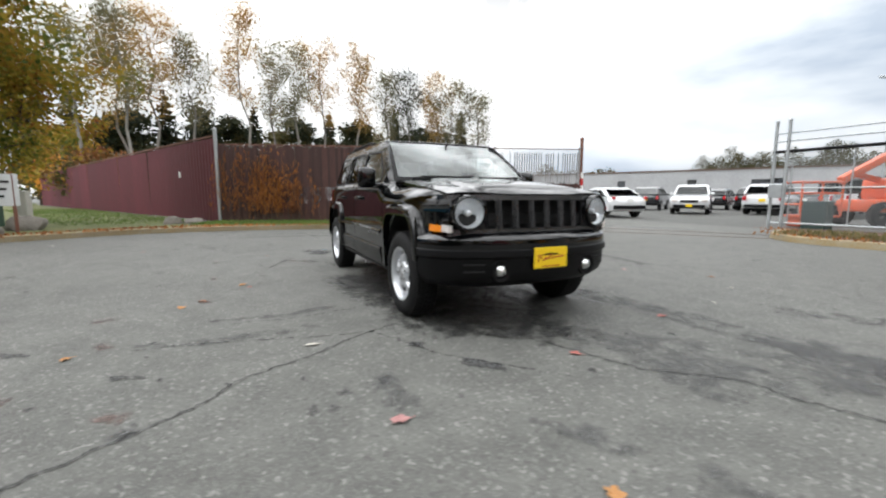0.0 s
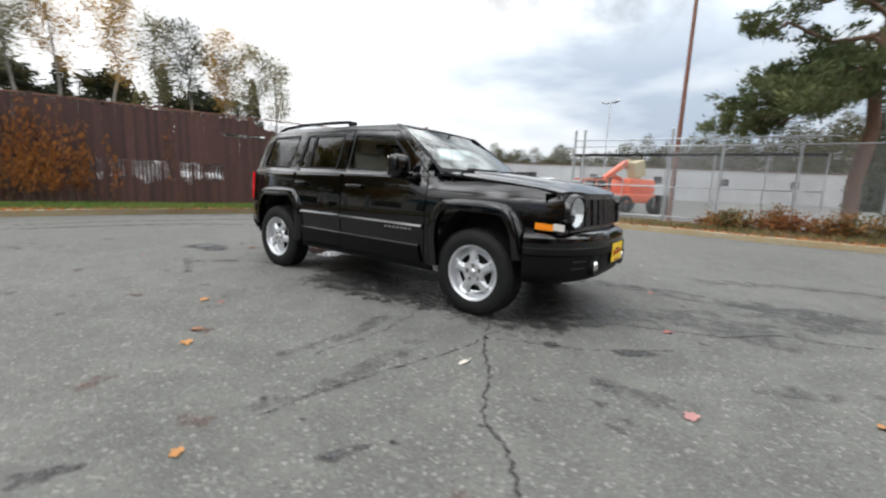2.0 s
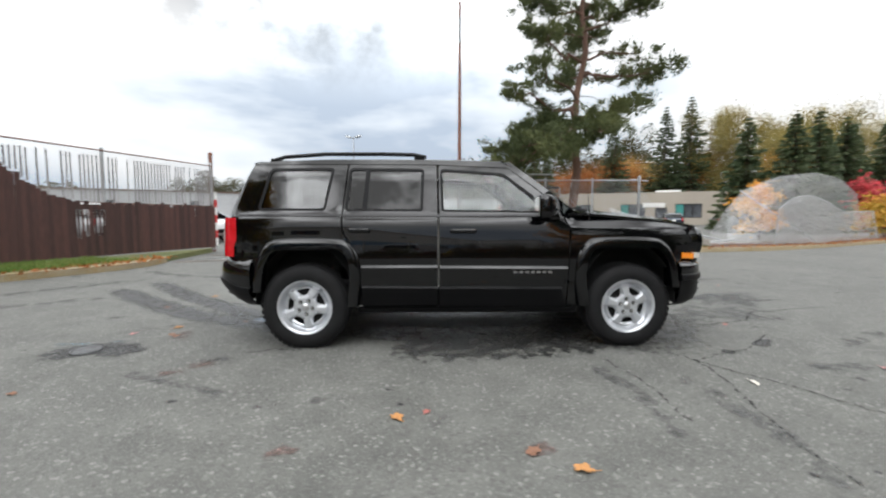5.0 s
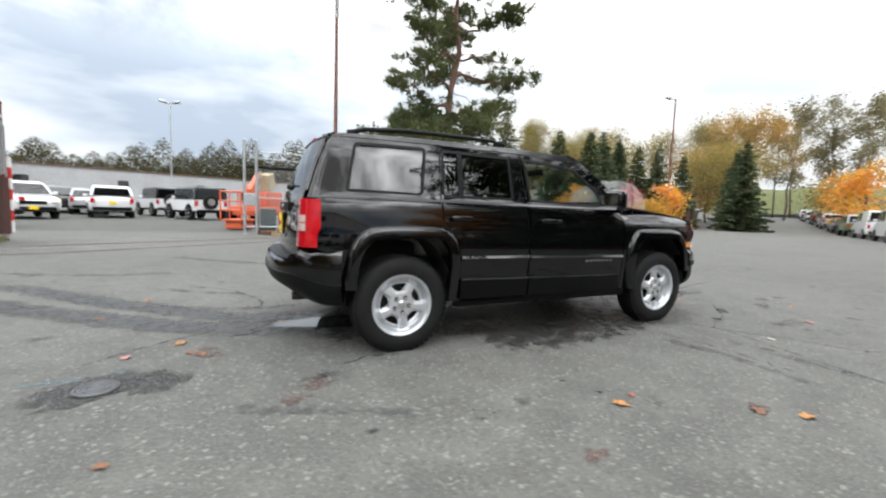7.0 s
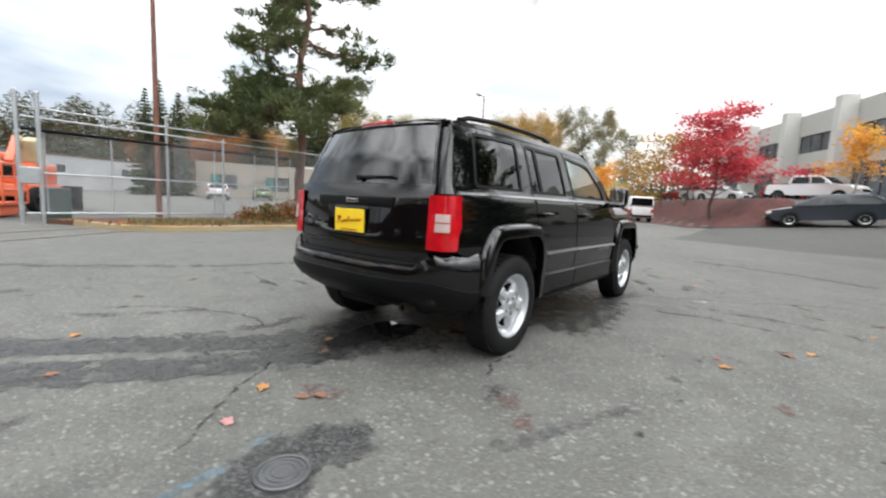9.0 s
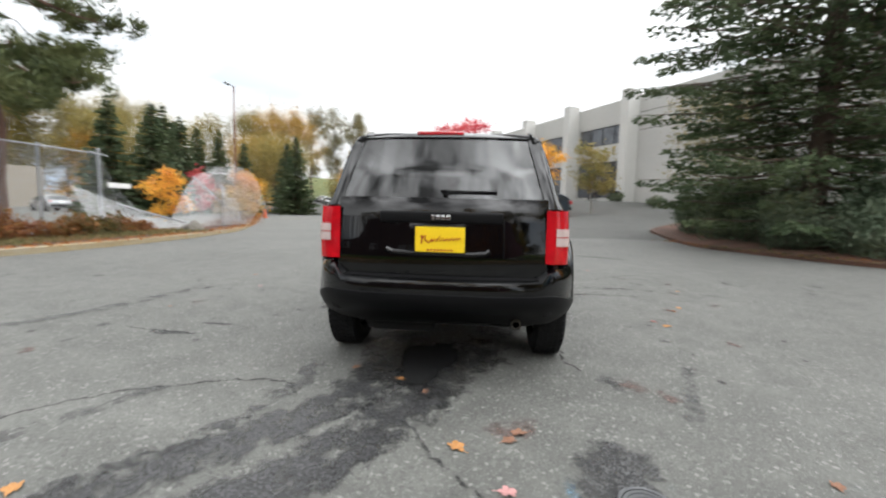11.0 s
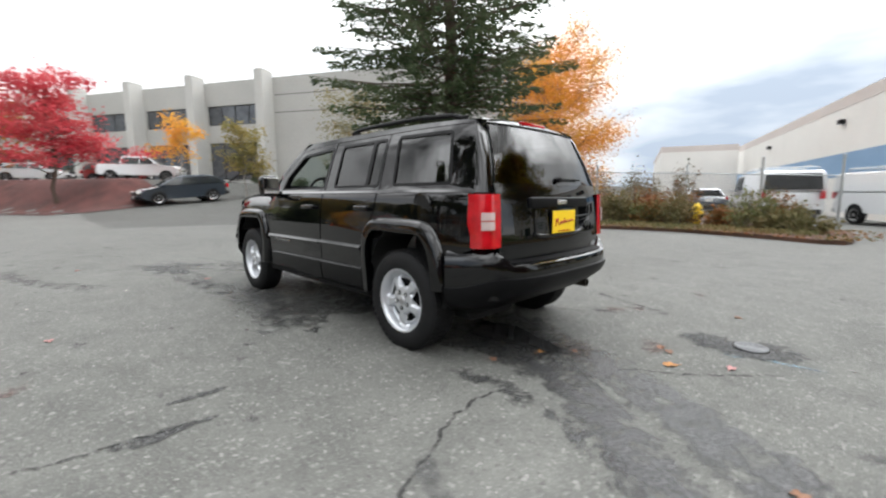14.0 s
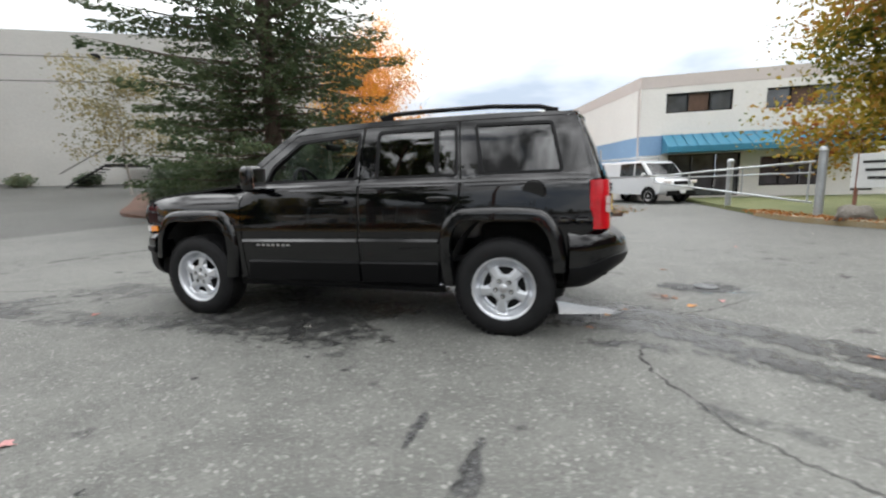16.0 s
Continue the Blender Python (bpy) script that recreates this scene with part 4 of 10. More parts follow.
def headlight(car, sgn):
    base = Matrix.Translation((1.985, sgn * 0.578, 0.855)) @ Matrix.Rotation(radians(sgn * 9), 4, 'Z') @ Matrix.Rotation(radians(90), 4, 'Y')
    bm = bmesh.new()
    lathe(bm, [(0.104, 0.028), (0.112, 0.040), (0.124, 0.036), (0.132, 0.0), (0.134, -0.06)], 40, 'z')
    bmesh.ops.transform(bm, matrix=base, verts=bm.verts[:])
    h = part("headlight", bm, M_PAINT, car, "round headlight with clear lens and bright reflector", smooth=40)
    bm = bmesh.new()
    lathe(bm, [(0.001, -0.060), (0.020, -0.058), (0.045, -0.046), (0.070, -0.028), (0.090, -0.004), (0.106, 0.027)], 14, 'z')
    bmesh.ops.transform(bm, matrix=base, verts=bm.verts[:])
    part("reflector", bm, M_BOWL, h, "bright faceted reflector bowl")
    bm = bmesh.new()
    lathe(bm, [(0.001, 0.010), (0.020, 0.004), (0.024, -0.05)], 16, 'z')
    bmesh.ops.transform(bm, matrix=base, verts=bm.verts[:])
    part("lamp_shade", bm, M_BOWL, h)
    bm = bmesh.new()
    lathe(bm, [(0.0005, 0.052), (0.05, 0.048), (0.085, 0.040), (0.108, 0.028)], 40, 'z')
    bmesh.ops.transform(bm, matrix=base, verts=bm.verts[:])
    part("lens", bm, M_LENS, h, "clear lens", smooth=60)


def nose_x(y):
    return 2.015 - 0.085 * (abs(y) / 0.7) ** 2.2


def front_end(car):
    # grille: gloss panel with seven upright slots
    g = bmesh.new()
    slots = [(-0.411 + i * 0.137) for i in range(7)]
    ys = sorted([-0.46] + [s - 0.040 for s in slots] + [s + 0.040 for s in slots] + [0.46])

    def fx(y, z):
        return nose_x(y) + 0.012 - 0.10 * (z - 0.84)
    for z0, z1, a, b in [(0.945, 0.982, -0.72, 0.72), (0.695, 0.742, -0.72, 0.72)]:
        yy = np.linspace(a, b, 33)
        sheet(g, lambda u, v: (fx(u, v), u, v), yy, np.linspace(z0, z1, 4))
    edges = [-0.46] + [v for s in slots for v in (s - 0.041, s + 0.041)] + [0.46]
    for i in range(0, len(edges), 2):
        a, b = edges[i], edges[i + 1]
        c = (a + b) / 2
        sheet(g, lambda u, v: (fx(u, v) + 0.024 * (1 - ((u - c) / ((b - a) / 2)) ** 2), u, v), np.linspace(a, b, 5), np.linspace(0.742, 0.945, 5))
    thicken(g, 0.03)
    grille = part("grille", g, M_SATIN, car, "gloss black grille with seven upright slots", smooth=35)
    for s in slots:
        # gloss ledge under the slot: its sky gleam is put in as grey metal
        b = bmesh.new()
        sheet(b, lambda u, v: (fx(u, 0.742) - 0.045 + 0.05 * v, u, 0.742 + 0.022 * (1 - v)), np.linspace(s - 0.04, s + 0.04, 3), np.linspace(0, 1, 3))
        thicken(b, 0.004)
        part("slot_lip", b, M_LIPGLEAM, grille, "lower lip of a slot, metal grey for its sky gleam")
        b = bmesh.new()
        for k in range(9):
            box(b, (fx(s, 0.84) - 0.035, s, 0.755 + k * 0.022), (0.006, 0.084, 0.004))
        part("slot_mesh", b, M_PLASTIC, grille)
    b = bmesh.new()
    box(b, (1.905, 0, 0.84), (0.012, 1.02, 0.30))
    part("radiator_panel", b, M_DARK, grille)
    # panels that hold the headlights
    for sgn in (-1, 1):
        b = bmesh.new()
        n = 40
        rin, cy, cz = 0.128, 0.578, 0.855
        outer = []
        inner = []
        for i in range(n):
            a = 2 * math.pi * i / n
            ca, sa = math.cos(a), math.sin(a)
            k = min(0.118 / abs(ca) if abs(ca) > 1e-3 else 9, (0.09 if sa > 0 else 0.113) / abs(sa) if abs(sa) > 1e-3 else 9)
            k = max(k, rin + 0.002)
            outer.append((cy + ca * k, cz + sa * k))
            inner.append((cy + ca * rin, cz + sa * rin))
        O = [b.verts.new((fx(y, z) - 0.004, sgn * y, z)) for y, z in outer]
        I = [b.verts.new((fx(y, z) - 0.015, sgn * y, z)) for y, z in inner]
        for i in range(n):
            k = (i + 1) % n
            b.faces.new((O[i], O[k], I[k], I[i]))
        # outer cheek back to the fender
        sheet(b, lambda u, v: (nose_x(0.69 + 0.06 * u) + 0.005 - 0.10 * (v - 0.84) - 0.075 * u ** 1.4, sgn * (0.694 + 0.055 * u), v), np.linspace(0, 1, 6), np.linspace(0.742, 0.982, 8))
        bmesh.ops.recalc_face_normals(b, faces=b.faces[:])
        for f in b.faces:
            if f.normal.x < -0.2:
                f.normal_flip()
        part("headlight_surround", b, M_PAINT, car, smooth=35)
    # front bumper
    half = [(1.735, -0.850), (1.82, -0.822), (1.91, -0.765), (1.99, -0.672), (2.06, -0.54), (2.115, -0.36), (2.145, -0.15)]
    path = half + [(x, -y) for x, y in half[::-1]]
    path = smooth_path(path, 0.05)
    b = bmesh.new()
    sweep(b, path, [(-0.16, 0.712), (-0.08, 0.706), (-0.025, 0.688), (-0.002, 0.665), (0.004, 0.630), (0.0, 0.602)], ends=False)
    thicken(b, 0.012)
    bumper = part("front_bumper", b, M_PAINT, car, "gloss black bumper over matt black valance", smooth=35)
    b = bmesh.new()
    sweep(b, path, [(0.0, 0.598), (0.012, 0.590), (0.014, 0.560), (-0.004, 0.545), (-0.006, 0.44), (-0.03, 0.385), (-0.08, 0.345), (-0.16, 0.325)], ends=False)
    thicken(b, 0.012)
    part("valance", b, M_PLASTIC, bumper, "matt black lower valance", smooth=35)
    for sgn in (-1, 1):
        b = bmesh.new()
        for k in range(2):
            box(b, (2.040, sgn * 0.56, 0.500 - k * 0.05), (0.05, 0.15, 0.012), 0.004, rot=Matrix.Rotation(radians(sgn * 22), 4, 'Z'))
        part("bumper_slot", b, M_DARK, bumper)
        b = bmesh.new()
        lathe(b, [(0.052, 0.0), (0.075, 0.006), (0.082, -0.03)], 20, 'z')
        bmesh.ops.transform(b, matrix=Matrix.Translation((2.122, sgn * 0.385, 0.455)) @ Matrix.Rotation(radians(90), 4, 'Y'), verts=b.verts[:])
        part("fog_lamp_bezel", b, M_PLASTIC, bumper, smooth=50)
    b = bmesh.new()
    lathe(b, [(0.012, 0), (0.02, 0.004), (0.02, -0.03)], 12, 'z')
    bmesh.ops.transform(b, matrix=Matrix.Translation((2.0, -0.04, 0.325)) @ Matrix.Rotation(radians(90), 4, 'Y'), verts=b.verts[:])
    part("tow_hook", b, M_CHROME, bumper)
    b = bmesh.new()
    box(b, (2.118, 0, 0.47), (0.03, 0.62, 0.07), 0.01)
    part("lower_intake", b, M_DARK, bumper)
    number_card(car, 2.172, 0.538, 1)


def polytube(bm, pts, r, n=6):
    """One connected bent rod through the points."""
    rings = []
    P = [Vector(p) for p in pts]
    for i, p in enumerate(P):
        d = (P[min(len(P) - 1, i + 1)] - P[max(0, i - 1)]).normalized()
        u = d.orthogonal().normalized() if abs(d.x) > 0.9 else d.cross(Vector((1, 0, 0))).normalized()
        v = d.cross(u)
        rings.append([bm.verts.new(p + (u * math.cos(2 * math.pi * k / n) + v * math.sin(2 * math.pi * k / n)) * r) for k in range(n)])
    for a, b in zip(rings, rings[1:]):
        for k in range(n):
            bm.faces.new((a[k], a[(k + 1) % n], b[(k + 1) % n], b[k]))
    bm.faces.new(rings[0][::-1])
    bm.faces.new(rings[-1])
    bmesh.ops.recalc_face_normals(bm, faces=bm.faces[:])


def number_card(car, x, z, sgn):
    """Yellow dealer card in a dark frame with a red scrawl and small bars."""
    b = bmesh.new()
    box(b, (x - sgn * 0.010, 0.0, z), (0.016, 0.306, 0.162), 0.006)
    holder = part("number_plate", b, M_PLASTIC, car, "yellow dealer card with red script in a dark frame", smooth=40)
    b = bmesh.new()
    box(b, (x, 0.0, z), (0.004, 0.296, 0.150), 0.0015)
    part("card", b, M_PLATE, holder, "yellow card")
    b = bmesh.new()
    pts = [(-0.120, 0.022), (-0.105, 0.030), (-0.112, -0.020), (-0.106, 0.012), (-0.085, 0.028), (-0.09, 0.006), (-0.068, -0.018), (-0.045, 0.006), (-0.05, -0.012), (-0.028, 0.004), (-0.024, -0.012), (0.0, 0.022), (0.0, -0.010), (0.022, 0.006), (0.022, -0.010), (0.045, 0.004), (0.05, -0.008), (0.075, 0.006), (0.075, -0.008), (0.098, 0.006), (0.102, -0.006), (0.12, 0.006)]
    polytube(b, [(x + sgn * 0.003, sgn * p[0], z + p[1] + p[0] * 0.06) for p in pts], 0.0042, 5)
    part("red_scrawl", b, M_INK, holder, "plain red script-like line")
    b = bmesh.new()
    for i in range(8):
        box(b, (x + sgn * 0.003, -0.07 + i * 0.02, z - 0.062), (0.002, 0.013, 0.010))
    part("small_bars", b, M_INK, holder)


def remap(v, a, b, c, d):
    return c + (d - c) * (v - a) / (b - a)


def rear_end(car):
    zs = [0.650, 0.70, 0.76, 0.82, 0.88, 0.94, 0.985, 1.02, 1.05, 1.08, 1.105, 1.122]
    b = bmesh.new()

    def hx(y, z):
        return hatch_x(z) + 0.055 * (abs(y) / 0.64) ** 2.5
    sheet(b, lambda y, z: (hx(y, z), y, z), np.linspace(-0.635, 0.635, 29), zs)
    # frame round the glass
    for sgn in (-1, 1):
        sheet(b, lambda s, z: (hx(0.62, z), sgn * (0.635 - 0.27 * (z - 1.122) - 0.022 * s), z), (0, 1), np.linspace(1.122, 1.515, 8))
    sheet(b, lambda y, z: (hx(y, z), y * (1 - 0.28 * (z - 1.12) / 0.64), z), np.linspace(-0.635, 0.635, 21), (1.495, 1.515, 1.528))
    thicken(b, 0.02)
    hatch = part("tailgate", b, M_PAINT, car, "gloss black tailgate", smooth=32)
    b = bmesh.new()
    sheet(b, lambda s, z: (hx(s * 0.6, z) - 0.003, s * (0.615 - 0.27 * (z - 1.122)), z), np.linspace(-1, 1, 21), np.linspace(1.126, 1.494, 10))
    thicken(b, 0.004)
    part("rear_glass", b, M_REARGLASS, hatch, smooth=40)
    # corner strip between the tailgate and the side
    for sgn in (-1, 1):
        b = bmesh.new()
        for z0, z1, nz in ((1.074, 1.528, 10),):
            def cf(t, z):
                ex, ey = hx(0.64, z), 0.638 - 0.27 * max(0.0, z - 1.122)
                xs = float(np.interp(z, (1.072, 1.50, 1.53), (-1.886, -1.782, -1.76)))
                sy = side(xs, z)
                a = t * math.pi / 2
                return (xs + (ex - xs) * math.cos(a) ** 0.7, sgn * (ey + (sy - ey) * math.sin(a) ** 0.7), z)
            sheet(b, cf, np.linspace(0, 1, 9), np.linspace(z0, z1, nz))
        bmesh.ops.recalc_face_normals(b, faces=b.faces[:])
        part("rear_pillar", b, M_PAINT, car, smooth=45)
    # applique, grip scoop, emblem, wiper, high brake lamp
    b = bmesh.new()
    vs = box(b, (-2.026, 0.0, 1.010), (0.030, 0.74, 0.070), 0.012, segs=3)
    part("tailgate_bar", b, M_PLASTIC, hatch, "satin black bar across the tailgate", smooth=40)
    b = bmesh.new()
    for i, w in enumerate((0.022, 0.028, 0.028, 0.028)):
        box(b, (-2.045, 0.048 - i * 0.031, 1.010), (0.008, w, 0.026 if i else 0.034), 0.004)
    part("emblem", b, M_CHROME, hatch, "plain chrome bars of an emblem")
    b = bmesh.new()
    box(b, (-2.030, 0.02, 0.885), (0.02, 0.36, 0.20), 0.02)
    part("plate_recess", b, M_PAINT, hatch, smooth=40)
    b = bmesh.new()
    pts = [(-0.30, 0.815), (-0.27, 0.797), (-0.2, 0.792), (0.2, 0.792), (0.29, 0.797), (0.33, 0.815)]
    for p, q in zip(pts, pts[1:]):
        tube(b, (-2.036, p[0], p[1]), (-2.036, q[0], q[1]), 0.022, n=10)
    part("tailgate_grip", b, M_PAINT, hatch, smooth=60)
    b = bmesh.new()
    tube(b, (-1.995, -0.02, 1.160), (-1.987, -0.30, 1.166), 0.007, 0.005)
    box(b, (-1.990, -0.16, 1.168), (0.010, 0.34, 0.012), 0.003)
    tube(b, (-1.970, -0.02, 1.160), (-2.015, -0.02, 1.160), 0.018)
    part("rear_wiper", b, M_PLASTIC, hatch, "black rear wiper")
    b = bmesh.new()
    box(b, (-1.800, 0.035, 1.540), (0.05, 0.30, 0.026), 0.006)
    part("high_brake_lamp", b, M_RED, car, "red high brake lamp", smooth=40)
    # small roof spoiler lip
    b = bmesh.new()
    sheet(b, lambda y, t: (-1.74 - 0.055 * t, y, roof_z(-1.74) - 0.006 - 0.012 * t - 0.014 * (abs(y) / 0.58) ** 4), np.linspace(-0.56, 0.56, 15), (0, 0.5, 1))
    thicken(b, 0.018)
    part("roof_spoiler", b, M_PAINT, car, smooth=40)
    # rear bumper
    half = [(-1.745, 0.832), (-1.86, 0.785), (-1.955, 0.730), (-2.04, 0.648), (-2.10, 0.53), (-2.135, 0.36), (-2.147, 0.12)]
    path = smooth_path(half + [(x, -y) for x, y in half[::-1]], 0.05)
    b = bmesh.new()
    sweep(b, path, [(-0.20, 0.742), (-0.13, 0.738), (-0.03, 0.730), (-0.004, 0.712), (0.004, 0.68), (0.0, 0.622)], ends=False)
    for v in b.verts:
        e = step01(1.78, 2.06, -v.co.x)
        top = 0.742 - 0.088 * step01(0.665, 0.60, abs(v.co.y))
        v.co.z = remap(v.co.z, 0.622, 0.742, 0.50 + 0.065 * e, top)
    thicken(b, 0.012)
    bumper = part("rear_bumper", b, M_PAINT, car, "gloss black bumper over matt black lower part", smooth=35)
    b = bmesh.new()
    sweep(b, path, [(0.0, 0.618), (0.014, 0.610), (0.014, 0.580), (-0.006, 0.510), (-0.05, 0.445), (-0.11, 0.395), (-0.22, 0.36)], ends=False)
    for v in b.verts:
        e = step01(1.80, 2.08, -v.co.x)
        v.co.z = remap(v.co.z, 0.36, 0.618, 0.325 + 0.085 * e, 0.496 + 0.065 * e)
    thicken(b, 0.012)
    part("lower_bumper", b, M_PLASTIC, bumper, "matt black lower bumper", smooth=35)
    b = bmesh.new()
    edge_y, edge_x = [y for x, y in half[::-1]], [x for x, y in half[::-1]]
    sheet(b, lambda y, t: (-2.02 + (float(np.interp(abs(y), edge_y, edge_x)) + 0.014 + 2.02) * t, y, 0.664 - 0.006 * t), np.linspace(-0.60, 0.60, 17), (0, 0.5, 1))
    thicken(b, 0.012)
    part("step_pad", b, M_PLASTIC, bumper, smooth=40)
    b = bmesh.new()
    lathe(b, [(0.022, 0.0), (0.03, 0.0), (0.032, -0.02), (0.032, -0.25)], 16, 'z')
    bmesh.ops.transform(b, matrix=Matrix.Translation((-2.02, -0.47, 0.375)) @ Matrix.Rotation(radians(-90), 4, 'Y'), verts=b.verts[:])
    part("exhaust_tip", b, M_SOOT, car, "small sooty exhaust tip", smooth=50)
    number_card(car, -2.064, 0.880, -1)


def hood_z(x, y):
    base = float(np.interp(x, (0.96, 1.10, 1.50, 1.80, 1.92, 1.985, 2.01), (1.118, 1.108, 1.068, 1.030, 1.008, 0.988, 0.970)))
    crown = 0.022 * (1 - (abs(y) / 0.72) ** 2)
    dome = 0.014 * step01(0.52, 0.44, abs(y)) * step01(2.0, 1.85, x)
    return base + crown + dome - 0.012 * step01(0.60, 0.74, abs(y))


def roof_and_hood(car):
    b = bmesh.new()
    ys = np.linspace(-0.735, 0.735, 43)
    sheet(b, lambda u, y: (lambda x: (x, y * (1 - 0.03 * step01(1.5, 2.0, x)), hood_z(x, y)))(0.965 + u * (nose_x(y) + 0.005 - 0.965) - 0.075 * (abs(y) / 0.72) ** 2 * (1 - u) * 0.6), np.linspace(0, 1, 25), ys)
    thicken(b, 0.02)
    part("hood", b, M_PAINT, car, "gloss black hood with raised centre", smooth=25)
    # roof
    b = bmesh.new()

    def rf(x, s):
        w = side(min(x, 0.30), 1.530) - 0.004
        return (x - 0.03 * s * s * (1 if x > 0.2 else 0), s * w, roof_z(x) - 0.052 * abs(s) ** (5 if x > -1.5 else 8))
    sheet(b, rf, list(np.linspace(-1.80, 0.22, 26)) + [0.28, 0.33], np.linspace(-1, 1, 25))
    thicken(b, 0.025)
    part("roof", b, M_PAINT, car, smooth=35)
    # windscreen
    b = bmesh.new()

    def ws(t, s):
        x = 0.340 + 0.690 * t - (0.045 + 0.095 * t) * s * s + 0.035 * math.sin(math.pi * t)
        z = 1.543 - 0.428 * t
        w = np.interp(t, (0, 1), (0.625, 0.745))
        return (x, s * w, z)
    sheet(b, ws, np.linspace(0, 1, 13), np.linspace(-1, 1, 17))
    thicken(b, 0.004)
    screen = part("windscreen", b, M_GLASS, car, "clear windscreen", smooth=40)
    # black edge printed round the glass
    b = bmesh.new()

    def edge(t, s):
        x, y, z = ws(t, s)
        return (x + 0.0025, y, z + 0.0035)
    sheet(b, edge, np.linspace(0, 1, 13), (-1.0, -0.945))
    sheet(b, edge, np.linspace(0, 1, 13), (0.945, 1.0))
    sheet(b, edge, (0.0, 0.045), np.linspace(-0.945, 0.945, 17))
    sheet(b, edge, (0.93, 1.0), np.linspace(-0.945, 0.945, 17))
    thicken(b, 0.002)
    part("glass_edge", b, M_PLASTIC, screen, "black edge band of the glass")
    b = bmesh.new()
    sheet(b, lambda x, y: (x - 0.05 * (abs(y) / 0.72) ** 2, y, 1.102 - (x - 0.93) * 0.02), (0.90, 1.0, 1.08), np.linspace(-0.72, 0.72, 11))
    thicken(b, 0.02)
    part("cowl", b, M_PLASTIC, car)
    for y0, y1 in ((-0.62, -0.02), (-0.02, 0.52)):
        b = bmesh.new()
        dx = 0.055 - 0.09 * ((y0 + y1) / 1.45) ** 2
        tube(b, (0.995 + dx, y0, 1.128), (0.975 + dx, y1, 1.160), 0.009, 0.006)
        box(b, (0.985 + dx, (y0 + y1) / 2 + 0.06, 1.152), (0.012, abs(y1 - y0) * 0.9, 0.014), 0.003, rot=None)
        part("wiper", b, M_PLASTIC, car)
    b = bmesh.new()
    tube(b, (1.02, -0.735, 1.04), (0.985, -0.742, 1.40), 0.0022, 0.0014, n=6)
    tube(b, (1.02, -0.735, 1.02), (1.018, -0.735, 1.07), 0.012, 0.008)
    part("antenna", b, M_PLASTIC, car, "thin whip antenna")
    b = bmesh.new()
    lathe(b, [(0.0, 0.004), (0.070, 0.004), (0.074, 0.0), (0.078, 0.0), (0.080, 0.003), (0.084, -0.001)], 32, 'y')
    bmesh.ops.transform(b, matrix=Matrix.Translation((-1.515, side(-1.515, 0.995) - 0.0025, 0.995)) @ Matrix.Rotation(radians(-4), 4, 'X'), verts=b.verts[:])
    part("fuel_flap", b, M_PAINT, car, smooth=40)


